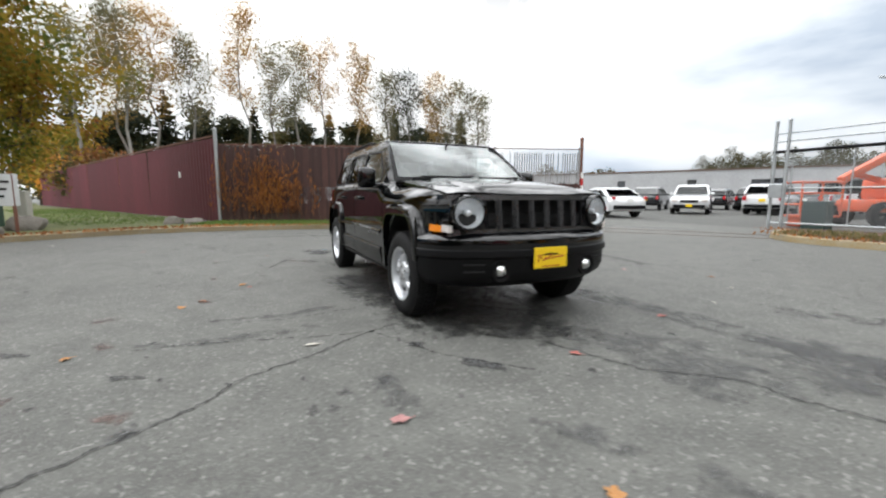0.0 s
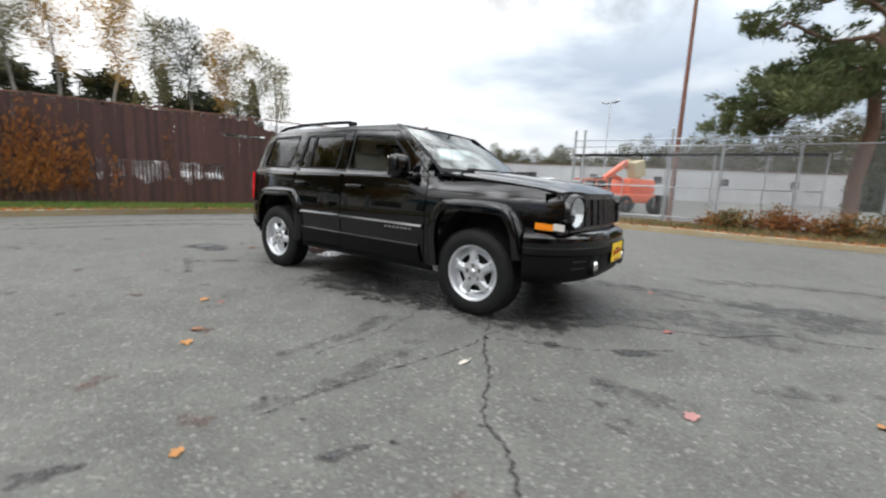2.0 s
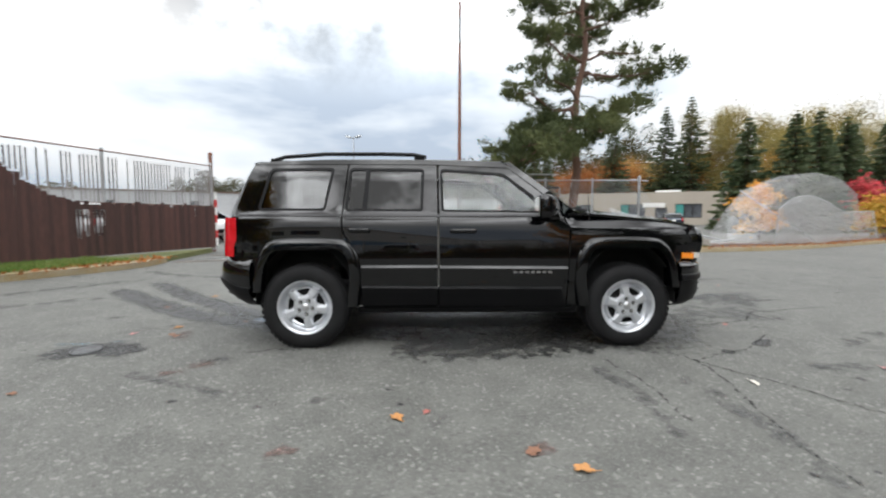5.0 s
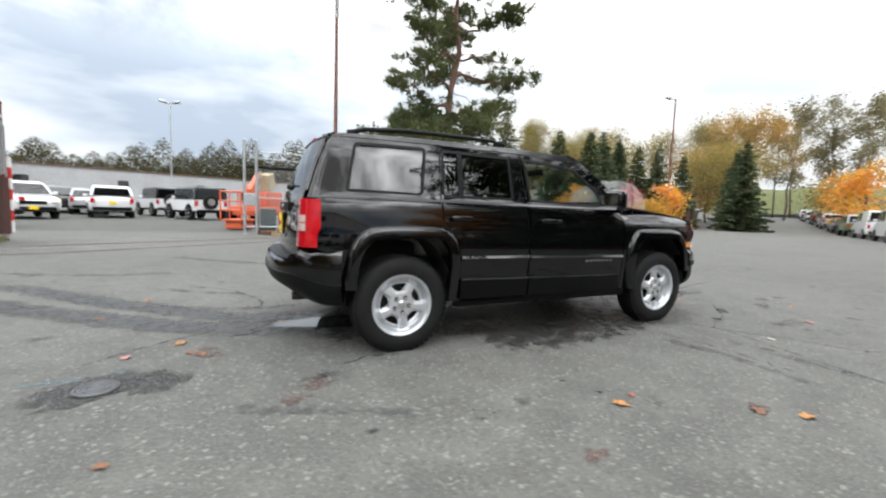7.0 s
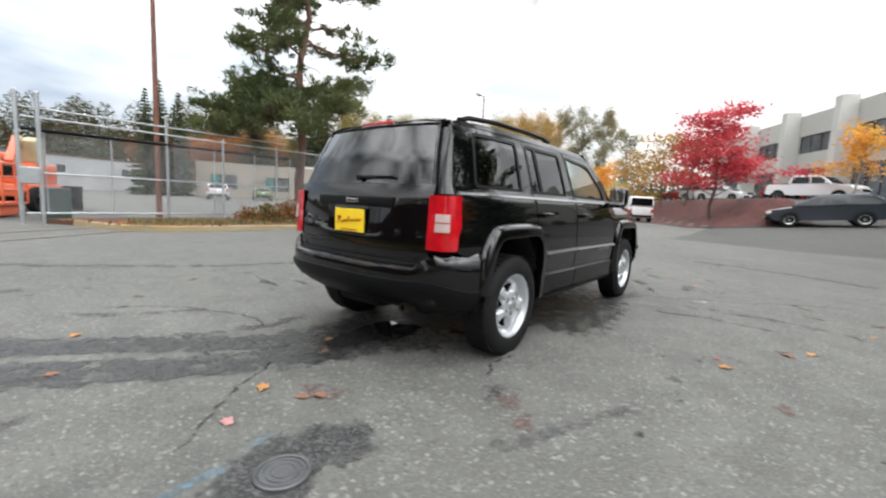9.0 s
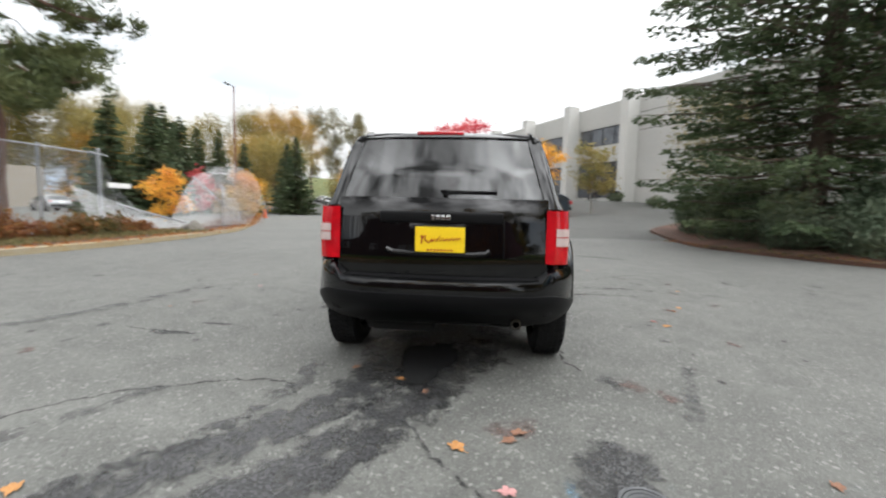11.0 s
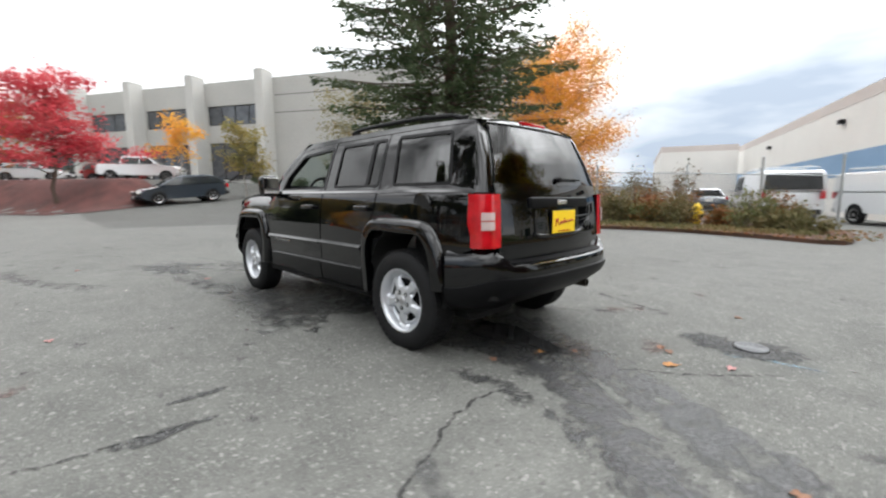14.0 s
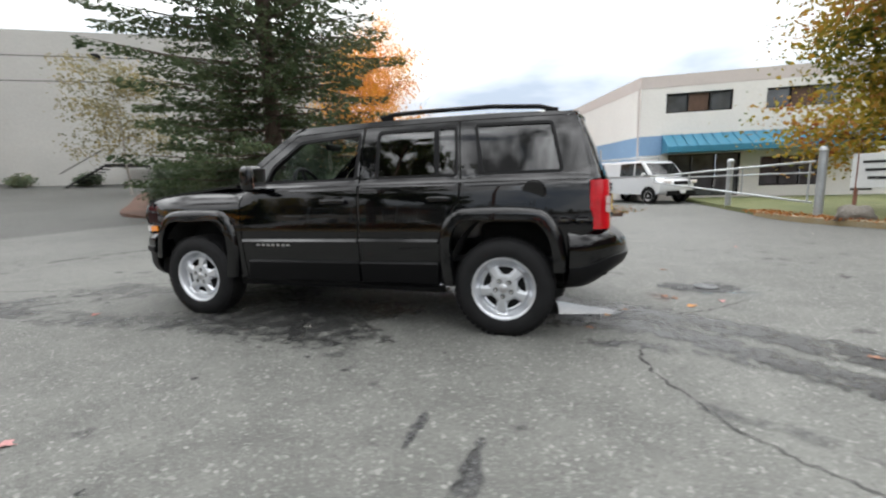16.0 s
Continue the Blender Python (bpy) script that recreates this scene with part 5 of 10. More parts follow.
def interior(car):
    b = bmesh.new()
    box(b, (0.78, 0, 0.98), (0.42, 1.40, 0.22), 0.06, segs=3)
    box(b, (0.60, 0.36, 1.06), (0.16, 0.40, 0.10), 0.04)
    part("dashboard", b, M_PLASTIC, car, "dark dashboard", smooth=40)
    b = bmesh.new()
    box(b, (-0.35, 0, 0.52), (2.6, 1.40, 0.05), 0.01)
    part("cabin_floor", b, M_PLASTIC, car)
    b = bmesh.new()
    for i in range(28):
        a, c = 2 * math.pi * i / 28, 2 * math.pi * (i + 1) / 28
        tube(b, (0.19 * math.cos(a), 0.19 * math.sin(a), 0), (0.19 * math.cos(c), 0.19 * math.sin(c), 0), 0.016, n=8, caps=False)
    for a in (0, 2.2, 4.1):
        tube(b, (0, 0, -0.01), (0.18 * math.cos(a), 0.18 * math.sin(a), 0), 0.02, 0.012)
    bmesh.ops.transform(b, matrix=Matrix.Translation((0.46, 0.36, 1.06)) @ Matrix.Rotation(radians(-65), 4, 'Y'), verts=b.verts[:])
    part("steering_wheel", b, M_PLASTIC, car, "dark steering wheel", smooth=60)
    for x, y, w in ((0.02, -0.36, 0.50), (0.02, 0.36, 0.50), (-0.84, -0.25, 0.46), (-0.84, 0.25, 0.46)):
        b = bmesh.new()
        box(b, (x, y, 0.72), (0.50, w, 0.16), 0.06, segs=3)
        box(b, (x - 0.28, y, 1.02), (0.13, w * 0.95, 0.58), 0.055, rot=None, segs=3)
        for v in b.verts:
            if v.co.z > 0.80:
                v.co.x -= (v.co.z - 0.80) * 0.22
        seat = part("seat", b, M_SEAT, car, "light grey cloth seat", smooth=50)
        b = bmesh.new()
        box(b, (x - 0.41, y, 1.37), (0.10, 0.25, 0.17), 0.045, segs=3)
        tube(b, (x - 0.40, y - 0.06, 1.25), (x - 0.41, y - 0.06, 1.35), 0.007)
        tube(b, (x - 0.40, y + 0.06, 1.25), (x - 0.41, y + 0.06, 1.35), 0.007)
        part("headrest", b, M_SEAT, seat, smooth=50)
    for sgn in (-1, 1):
        b = bmesh.new()
        sheet(b, lambda x, z: (x, sgn * (side(x, z) - 0.05), z), np.linspace(-0.84, 0.78, 10), (0.5, 0.8, 1.06))
        thicken(b, 0.01)
        part("door_trim", b, M_SEAT, car, "light grey inner door trim")
        b = bmesh.new()
        tube(b, (-0.28, sgn * 0.63, 1.42), (-0.26, sgn * 0.68, 0.9), 0.016, n=6)
        part("seat_belt", b, M_PLASTIC, car)
    b = bmesh.new()
    box(b, (0.42, 0, 1.44), (0.03, 0.24, 0.06), 0.012)
    tube(b, (0.42, 0, 1.46), (0.45, 0, 1.52), 0.01)
    part("inside_mirror", b, M_PLASTIC, car)
    b = bmesh.new()
    sheet(b, lambda x, s: (x, s * 0.60, roof_z(x) - 0.045 - 0.03 * s * s), np.linspace(-1.7, 0.25, 10), np.linspace(-1, 1, 7))
    thicken(b, 0.01)
    part("headliner", b, M_SEAT, car, "light grey headliner")


def wheel(car, cx, sgn, spin):
    """Tyre, five-spoke rim with windows, hub cap and nuts; built facing +y, then turned to its side."""
    base = Matrix.Translation((cx, sgn * 0.745, 0.340)) @ (Matrix.Identity(4) if sgn > 0 else Matrix.Rotation(math.pi, 4, 'Z')) @ Matrix.Rotation(radians(spin), 4, 'Y')
    R, r, w = 0.345, 0.219, 0.106
    bm = bmesh.new()
    prof = [(r - 0.012, -w + 0.02), (r + 0.004, -w + 0.004), (r + 0.05, -w - 0.006), (R - 0.035, -w + 0.002), (R - 0.010, -w + 0.020), (R, -w + 0.045), (R, 0), (R, w - 0.045), (R - 0.010, w - 0.020), (R - 0.035, w - 0.002), (r + 0.05, w + 0.006), (r + 0.02, w + 0.002), (r + 0.004, w - 0.004), (r - 0.012, w - 0.02)]
    lathe(bm, prof, 64, 'y')
    bmesh.ops.recalc_face_normals(bm, faces=bm.faces[:])
    bmesh.ops.transform(bm, matrix=base, verts=bm.verts[:])
    wh = part("wheel", bm, M_RUBBER, car, "black rubber tyre on a silver five-spoke rim", smooth=40)
    # tread blocks
    bm = bmesh.new()
    for i in range(48):
        a = 2 * math.pi * i / 48
        for j, yo in enumerate((-0.072, -0.036, 0.0, 0.036, 0.072)):
            aa = a + (0.03 if j % 2 else 0)
            m = Matrix.Rotation(-aa, 4, 'Y') @ Matrix.Translation((R + 0.001, yo, 0))
            vs = bmesh.ops.create_cube(bm, size=1.0)["verts"]
            bmesh.ops.scale(bm, vec=(0.008, 0.026, 0.034), verts=vs)
            bmesh.ops.transform(bm, matrix=m, verts=vs)
    bmesh.ops.transform(bm, matrix=base, verts=bm.verts[:])
    part("tread", bm, M_RUBBER, wh)
    # rim barrel and lip
    bm = bmesh.new()
    lathe(bm, [(r - 0.03, -w + 0.03), (r - 0.035, 0.0), (r - 0.030, w - 0.055), (r - 0.020, w - 0.030), (r - 0.014, w - 0.012), (r - 0.002, w - 0.006), (r + 0.006, w - 0.006), (r + 0.006, w - 0.02)], 64, 'y')
    bmesh.ops.transform(bm, matrix=base, verts=bm.verts[:])
    rim = part("rim", bm, M_RIM, wh, "silver five-spoke rim", smooth=45)
    # face with five windows
    bm = bmesh.new()
    NA, radii = 120, [0.028, 0.05, 0.070, 0.084, 0.092, 0.098, 0.105, 0.114, 0.124, 0.134, 0.143, 0.150, 0.156, 0.161, 0.167, 0.176, 0.186, 0.193]
    grid = []
    for i in range(NA):
        a = 2 * math.pi * i / NA
        ph = ((a / (2 * math.pi) * 5) % 1.0) - 0.5          # 0 in the middle of a window
        row = []
        for q in radii:
            # flat raised spokes; the metal dips towards the rim of each window and into a groove inside the lip
            spoke = step01(0.27, 0.36, abs(ph))
            win = step01(0.088, 0.104, q) * (1 - spoke)
            y = w - 0.026 - 0.006 * step01(0.10, 0.165, q) - 0.022 * win
            y -= 0.020 * step01(0.163, 0.170, q) - 0.014 * step01(0.178, 0.192, q)
            row.append(bm.verts.new((q * math.cos(a), y, q * math.sin(a))))
        grid.append(row)
    for i in range(NA):
        for j in range(len(radii) - 1):
            a = 2 * math.pi * (i + 0.5) / NA
            ph = abs(((a / (2 * math.pi) * 5) % 1.0) - 0.5)
            qm = (radii[j] + radii[j + 1]) / 2
            half = np.interp(qm, (0.100, 0.108, 0.118, 0.146, 0.156, 0.162), (0.10, 0.20, 0.255, 0.285, 0.26, 0.20))
            if 0.100 < qm < 0.162 and ph < half:
                continue
            bm.faces.new((grid[i][j], grid[(i + 1) % NA][j], grid[(i + 1) % NA][j + 1], grid[i][j + 1]))
    thicken(bm, 0.014)
    bmesh.ops.transform(bm, matrix=base, verts=bm.verts[:])
    part("rim_face", bm, M_RIM, rim, smooth=35)
    bm = bmesh.new()
    lathe(bm, [(0.0, 0.0), (0.15, 0.0), (0.185, -0.01), (0.19, -0.09)], 32, 'y')
    bmesh.ops.translate(bm, vec=(0, w - 0.095, 0), verts=bm.verts[:])
    bmesh.ops.transform(bm, matrix=base, verts=bm.verts[:])
    part("brake", bm, M_DARK, rim, "dark brake behind the spokes")
    bm = bmesh.new()
    lathe(bm, [(0.0, w - 0.014), (0.024, w - 0.015), (0.030, w - 0.020), (0.031, w - 0.04)], 24, 'y')
    bmesh.ops.transform(bm, matrix=base, verts=bm.verts[:])
    part("hub_cap", bm, M_SILVER, rim, smooth=40)
    for k in range(5):
        a = 2 * math.pi * (k + 0.0) / 5
        # flat dark disc in place of the shade in the nut's recess
        bm = bmesh.new()
        lathe(bm, [(0.0, w - 0.0245), (0.016, w - 0.0245), (0.018, w - 0.029)], 16, 'y')
        bmesh.ops.translate(bm, vec=(0.057 * math.cos(a), 0, 0.057 * math.sin(a)), verts=bm.verts[:])
        bmesh.ops.transform(bm, matrix=base, verts=bm.verts[:])
        part("nut_recess_shade", bm, M_DARK, rim)
        bm = bmesh.new()
        c = (0.057 * math.cos(a), 0, 0.057 * math.sin(a))
        tube(bm, (c[0], w - 0.036, c[2]), (c[0], w - 0.016, c[2]), 0.0115, 0.0095, n=6)
        bmesh.ops.recalc_face_normals(bm, faces=bm.faces[:])
        bmesh.ops.transform(bm, matrix=base, verts=bm.verts[:])
        part("wheel_nut", bm, M_CHROME, rim)


build_car()


# ---------------------------------------------------------------- fences, gates, poles
def mesh_wire_material(name, color, pitch=0.055, wire=0.10):
    """Woven wire: two sets of slanting wires, see-through between them (the sheet's uv are metres along and up)."""
    m = bpy.data.materials.new(name)
    m.use_nodes = True
    nt = m.node_tree
    p = nt.nodes["Principled BSDF"]
    p.inputs["Base Color"].default_value = (*color, 1)
    p.inputs["Roughness"].default_value, p.inputs["Metallic"].default_value = 0.5, 0.5
    uv = nt.nodes.new("ShaderNodeUVMap")
    sep = nt.nodes.new("ShaderNodeSeparateXYZ")
    nt.links.new(uv.outputs[0], sep.inputs[0])
    masks = []
    for op in ('ADD', 'SUBTRACT'):
        s = nt.nodes.new("ShaderNodeMath")
        s.operation = op
        nt.links.new(sep.outputs[0], s.inputs[0])
        nt.links.new(sep.outputs[1], s.inputs[1])
        d = nt.nodes.new("ShaderNodeMath")
        d.operation = 'DIVIDE'
        d.inputs[1].default_value = pitch * 1.414
        nt.links.new(s.outputs[0], d.inputs[0])
        f = nt.nodes.new("ShaderNodeMath")
        f.operation = 'FRACT'
        nt.links.new(d.outputs[0], f.inputs[0])
        c = nt.nodes.new("ShaderNodeMath")
        c.operation = 'LESS_THAN'
        c.inputs[1].default_value = wire
        nt.links.new(f.outputs[0], c.inputs[0])
        masks.append(c)
    mx = nt.nodes.new("ShaderNodeMath")
    mx.operation = 'MAXIMUM'
    nt.links.new(masks[0].outputs[0], mx.inputs[0])
    nt.links.new(masks[1].outputs[0], mx.inputs[1])
    tr = nt.nodes.new("ShaderNodeBsdfTransparent")
    ms = nt.nodes.new("ShaderNodeMixShader")
    nt.links.new(mx.outputs[0], ms.inputs[0])
    nt.links.new(tr.outputs[0], ms.inputs[1])
    nt.links.new(p.outputs[0], ms.inputs[2])
    nt.links.new(ms.outputs[0], nt.nodes["Material Output"].inputs[0])
    return m


M_WIRE = mesh_wire_material("woven_wire", (0.35, 0.36, 0.37))
M_HAZE = mesh_wire_material("weathered_woven_wire", (0.42, 0.42, 0.42), 0.05, 0.24)
M_GREYSLAT = material("weathered_grey_slat", (0.26, 0.25, 0.25), 0.7, vary=0.25, scale=1.3, fine=22, bump=0.1, object_random=0.3)
M_SLAT = material("rust_brown_slat", (0.050, 0.020, 0.016), 0.7, vary=0.35, scale=1.3, fine=22, bump=0.15, object_random=0.35, stretch=(1, 1, 0.2))
M_MAROON = material("faded_maroon_board", (0.100, 0.017, 0.025), 0.65, vary=0.22, scale=0.5, fine=14, bump=0.15, object_random=0.16, stretch=(1, 1, 0.3))
M_WHITE = material("white_sign_paint", (0.72, 0.72, 0.70), 0.5, vary=0.08, bump=0)
M_ORANGE = material("orange_machine_paint", (0.62, 0.12, 0.05), 0.4, vary=0.15, fine=40, bump=0.03)
M_TAN = material("tan_canvas_and_paint", (0.42, 0.36, 0.22), 0.6, vary=0.15, bump=0.05)
M_ROCK = material("grey_boulder", (0.16, 0.145, 0.125), 0.9, vary=0.35, scale=5, fine=28, bump=0.8, depth=0.03)


def wire_sheet(name, pts, parent, mat=None, label="", rows=1):
    """A wire sheet over a list of (bottom, top) point pairs, with uv in metres."""
    bm = bmesh.new()
    uvl = bm.loops.layers.uv.new("UVMap")
    s = 0.0
    cols = []
    for i, (a, b) in enumerate(pts):
        a, b = Vector(a), Vector(b)
        if i:
            s += (a - Vector(pts[i - 1][0])).length
        cols.append([(bm.verts.new(a.lerp(b, k / rows)), s, (b - a).length * k / rows) for k in range(rows + 1)])
    for i in range(len(cols) - 1):
        for k in range(rows):
            q = (cols[i][k], cols[i + 1][k], cols[i + 1][k + 1], cols[i][k + 1])
            f = bm.faces.new([v[0] for v in q])
            for lp, v in zip(f.loops, q):
                lp[uvl].uv = (v[1], v[2])
    return part(name, bm, mat or M_WIRE, parent, label)


def post_part(parent, x, y, z0, z1, r=0.035, name="post", mat=None, cap=True):
    bm = bmesh.new()
    tube(bm, (x, y, z0), (x, y, z1), r, n=10)
    if cap:
        bmesh.ops.create_uvsphere(bm, u_segments=10, v_segments=6, radius=r * 1.15, matrix=Matrix.Translation((x, y, z1)))
    return part(name, bm, mat or M_STEEL, parent, smooth=50)


FC, FE = Vector((-11.2, -2.75)), Vector((-7.1, 9.0))


def slatted_fence():
    """Wire fence filled with rust-brown upright slats; a band and an upper corner have lost theirs."""
    f = thing("slatted_fence", "tall wire fence with rust-brown upright slats, gaps and bare wire", "fence")
    d = (FE - FC)
    L = d.length
    d.normalize()
    ang = math.atan2(d.y, d.x)
    rng = random.Random(5)

    cache = {}

    def slat_mesh(h, w, mat):
        key = (round(h / 0.04), w)
        if key not in cache:
            bm = bmesh.new()
            box(bm, (0, 0, key[0] * 0.02), (w, 0.012, key[0] * 0.04), 0.003, segs=1)
            me = bpy.data.meshes.new("slat")
            bm.to_mesh(me)
            bm.free()
            me.materials.append(mat)
            cache[key] = me
        return cache[key]
    n = int(L / 0.088)
    for i in range(n):
        s = 0.1 + i * 0.088
        q = FC + d * s
        top = float(np.interp(s, (6.3, 7.4, 8.1, 8.9), (2.62, 2.18, 1.62, 1.42))) + rng.uniform(-0.05, 0.05)
        W = 0.094
        picks = [(0.16, top, W)]
        if 6.62 < s < 7.4 or 8.7 < s < 9.3:
            lo = 0.62 + rng.uniform(-0.08, 0.3)
            picks = [(0.16, lo, W), (lo, 1.26, 0.045 if rng.random() < 0.75 else W), (1.26, top, W)]
        elif 2.6 < s < 5.7 and rng.random() < 0.85:
            lo = 0.72 + rng.uniform(-0.04, 0.16)
            picks = [(0.16, lo, W), (lo, 1.28, 0.052 if rng.random() < 0.8 else W), (1.28, top, W)]
        if 5.64 < s < 6.77:
            picks = [(0.16, 2.10, W), (2.16, top, W)]
        if s > 6.6 and rng.random() < 0.85:
            picks.append((top + 0.03, 2.52, 0.040))
        if rng.random() < 0.02:
            picks = picks[:1]
        turn, tilt = ang + rng.uniform(-0.10, 0.10), rng.uniform(-0.006, 0.006)
        for z0, z1, w in picks:
            if z1 - z0 < 0.1:
                continue
            o = new("slat", slat_mesh(z1 - z0, w, M_GREYSLAT if w == 0.040 else M_SLAT))
            o.parent = f
            o.matrix_basis = Matrix.Translation((q.x, q.y, z0)) @ Matrix.Rotation(turn, 4, 'Z') @ Matrix.Rotation(tilt, 4, 'Y')
    off = Vector((-d.y, d.x)) * 0.03
    wire_sheet("wire", [((FC.x + d.x * s + off.x, FC.y + d.y * s + off.y, 0.14), (FC.x + d.x * s + off.x, FC.y + d.y * s + off.y, 2.66)) for s in np.linspace(0, L, 8)], f)
    for k in range(5):
        q = FC + d * (L * k / 4)
        post_part(f, q.x + off.x * 2.6, q.y + off.y * 2.6, 0.05, 2.72, 0.04)
    bm = bmesh.new()
    tube(bm, (FC.x + off.x, FC.y + off.y, 2.66), (FE.x + off.x, FE.y + off.y, 2.66), 0.018)
    tube(bm, (FC.x + off.x, FC.y + off.y, 1.42), (FE.x + off.x, FE.y + off.y, 1.42), 0.016)
    part("rail", bm, M_RUST, f, smooth=50)
    return f


def maroon_fence():
    f = thing("board_fence", "faded maroon corrugated board fence along the grass", "fence")
    end = Vector((-45.0, -18.35))
    d = end - FC
    L = d.length
    d.normalize()
    ang = math.atan2(d.y, d.x)
    n = 16
    w = L / n
    for i in range(n):
        bm = bmesh.new()
        k = 18
        pr = None
        for j in range(k + 1):
            x = (w - 0.012) * j / k
            y = 0.018 if (j // 1) % 2 else -0.018
            cur = [bm.verts.new((x, y, 0.02)), bm.verts.new((x, y, 2.74))]
            if pr:
                bm.faces.new((pr[0], cur[0], cur[1], pr[1]))
            pr = cur
        thicken(bm, 0.006)
        o = part("panel", bm, M_MAROON, f)
        q = FC + d * (w * i + 0.06)
        o.matrix_basis = Matrix.Translation((q.x, q.y, 0.12 + 0.012 * (i % 3))) @ Matrix.Rotation(ang, 4, 'Z') @ Matrix.Rotation(radians(0.25 * ((i * 7) % 5 - 2)), 4, 'X')
    bm = bmesh.new()
    q0, q1 = FC + d * 0.05, end
    tube(bm, (q0.x, q0.y, 2.93), (q1.x, q1.y, 2.93), 0.03)
    part("top_rail", bm, M_RUST, f)
    bm = bmesh.new()
    q = FC + d * 3.2
    nrm = Vector((-d.y, d.x)) * (1 if (-d.y * (0 - FC.x) + d.x * (0 - FC.y)) > 0 else -1)
    box(bm, (q.x + nrm.x * 0.03, q.y + nrm.y * 0.03, 1.78), (0.20, 0.012, 0.22), 0.003, rot=Matrix.Rotation(ang, 4, 'Z'))
    part("small_sign", bm, M_WHITE, f, "small white sign on the fence")
    post_part(f, FC.x + 0.06, FC.y + 0.03, 0.05, 3.12, 0.055)


slatted_fence()
maroon_fence()

# rusty marker post with red and white bands at the end of the slatted fence
mp = thing("marker_post", "rusty gate post with red and white bands", "post")
post_part(mp, FE.x - 0.17, FE.y + 0.22, 0.0, 3.05, 0.06, mat=M_RUST)
M_REDPAINT = material("red_band_paint", (0.5, 0.03, 0.03), 0.6, vary=0.2, bump=0.05)
for k in range(7):
    bm = bmesh.new()
    tube(bm, (FE.x - 0.03, FE.y + 0.15, 0.20 + k * 0.24), (FE.x - 0.03, FE.y + 0.15, 0.20 + k * 0.24 + 0.235), 0.05, n=10)
    part("band", bm, M_REDPAINT if k % 2 else M_WHITE, mp)


def north_fence():
    """Cantilever pipe gate, wire fence behind the kerb, standing and leaning posts."""
    g = thing("sliding_gate", "galvanised pipe sliding gate with wire infill, standing open", "gate")
    for x, y in ((-2.0, 11.71), (-2.36, 11.81)):
        post_part(g, x, y, 0.0, 3.08, 0.045)
    post_part(g, 0.75, 11.95, 0.0, 3.05, 0.04)
    for z, r, name in ((2.74, 0.022, "rail"), (2.52, 0.022, "rail"), (2.24, 0.045, "track_beam"), (1.22, 0.02, "rail"), (0.25, 0.025, "rail")):
        bm = bmesh.new()
        tube(bm, (-2.3, 11.75, z), (4.6, 11.95, z), r)
        part(name, bm, M_STEEL if r < 0.04 else M_PLASTIC, g, smooth=50)
    for x in np.linspace(-1.9, 4.6, 6):
        bm = bmesh.new()
        tube(bm, (x, 11.80, 0.25), (x, 11.80, 2.24), 0.018)
        part("upright", bm, M_STEEL, g)
    wire_sheet("wire", [((x, 11.83, 0.25), (x, 11.83, 2.2)) for x in np.linspace(-2.0, 4.6, 5)], g)
    bm = bmesh.new()
    box(bm, (-2.2, 11.70, 1.15), (0.35, 0.10, 0.40), 0.02)
    part("latch_plate", bm, M_STEEL, g)
    f = thing("wire_fence", "wire fence with grey steel posts behind weeds, torn at its end", "fence")
    xs = [2.2, 4.0, 5.8, 7.6]
    for x in xs:
        post_part(f, x, 11.65, 0.05, 2.55 if x < 7 else 2.62, 0.035 if x < 7 else 0.05)
    bm = bmesh.new()
    tube(bm, (0.8, 11.62, 2.5), (7.6, 11.62, 2.5), 0.018)
    tube(bm, (7.25, 11.6, 2.53), (7.95, 11.66, 2.47), 0.02)
    part("top_rail", bm, M_STEEL, f)
    pts = [((x, 11.60, 0.1), (x, 11.60, 2.48)) for x in np.linspace(0.8, 7.6, 9)]
    pts += [((8.0, 11.5, 0.1), (7.9, 11.6, 1.9)), ((8.5, 11.2, 0.1), (8.35, 11.5, 1.2)), ((9.1, 10.9, 0.1), (8.9, 11.4, 0.7))]
    wire_sheet("wire", pts, f)
    # fallen panel over a boulder and leaning wire along the kerb
    p = thing("fallen_fence_panel", "fallen wire fence panel leaning over the kerb", "fence")
    bm = bmesh.new()
    for a, b in (((8.0, 9.6, 0.16), (10.6, 10.4, 0.30)), ((11.2, 11.2, 2.1), (13.6, 10.45, 0.16)), ((7.3, 10.8, 0.95), (10.3, 10.45, 0.22))):
        tube(bm, a, b, 0.024)
    part("pipe", bm, M_STEEL, p, smooth=50)
    wire_sheet("wire", [((10.2, 11.3, 0.40), (10.3, 11.4, 0.5)), ((10.4, 10.6, 0.14), (10.8, 11.3, 1.45)), ((11.2, 10.55, 0.14), (11.3, 11.2, 2.1)), ((12.2, 10.5, 0.14), (12.4, 10.9, 2.6)), ((13.2, 10.45, 0.14), (13.5, 10.6, 2.7)), ((13.7, 10.45, 0.14), (14.3, 10.5, 2.5)), ((13.9, 10.5, 0.14), (14.9, 10.4, 1.9)), ((14.0, 10.5, 0.14), (15.0, 10.4, 1.0))], p, M_HAZE, rows=3)
    wire_sheet("wire", [((6.4, 10.6, 0.14), (6.3, 11.3, 1.5)), ((7.2, 10.5, 0.14), (7.2, 11.0, 1.1)), ((8.3, 10.45, 0.14), (8.3, 10.8, 0.75)), ((9.3, 10.45, 0.14), (9.3, 10.6, 0.45)), ((10.2, 10.4, 0.14), (10.2, 10.45, 0.24))], p, M_HAZE, rows=2)
    p2 = thing("leaning_wire_fence", "bowed grey wire fence sagging beside the street", "fence")
    pts = []
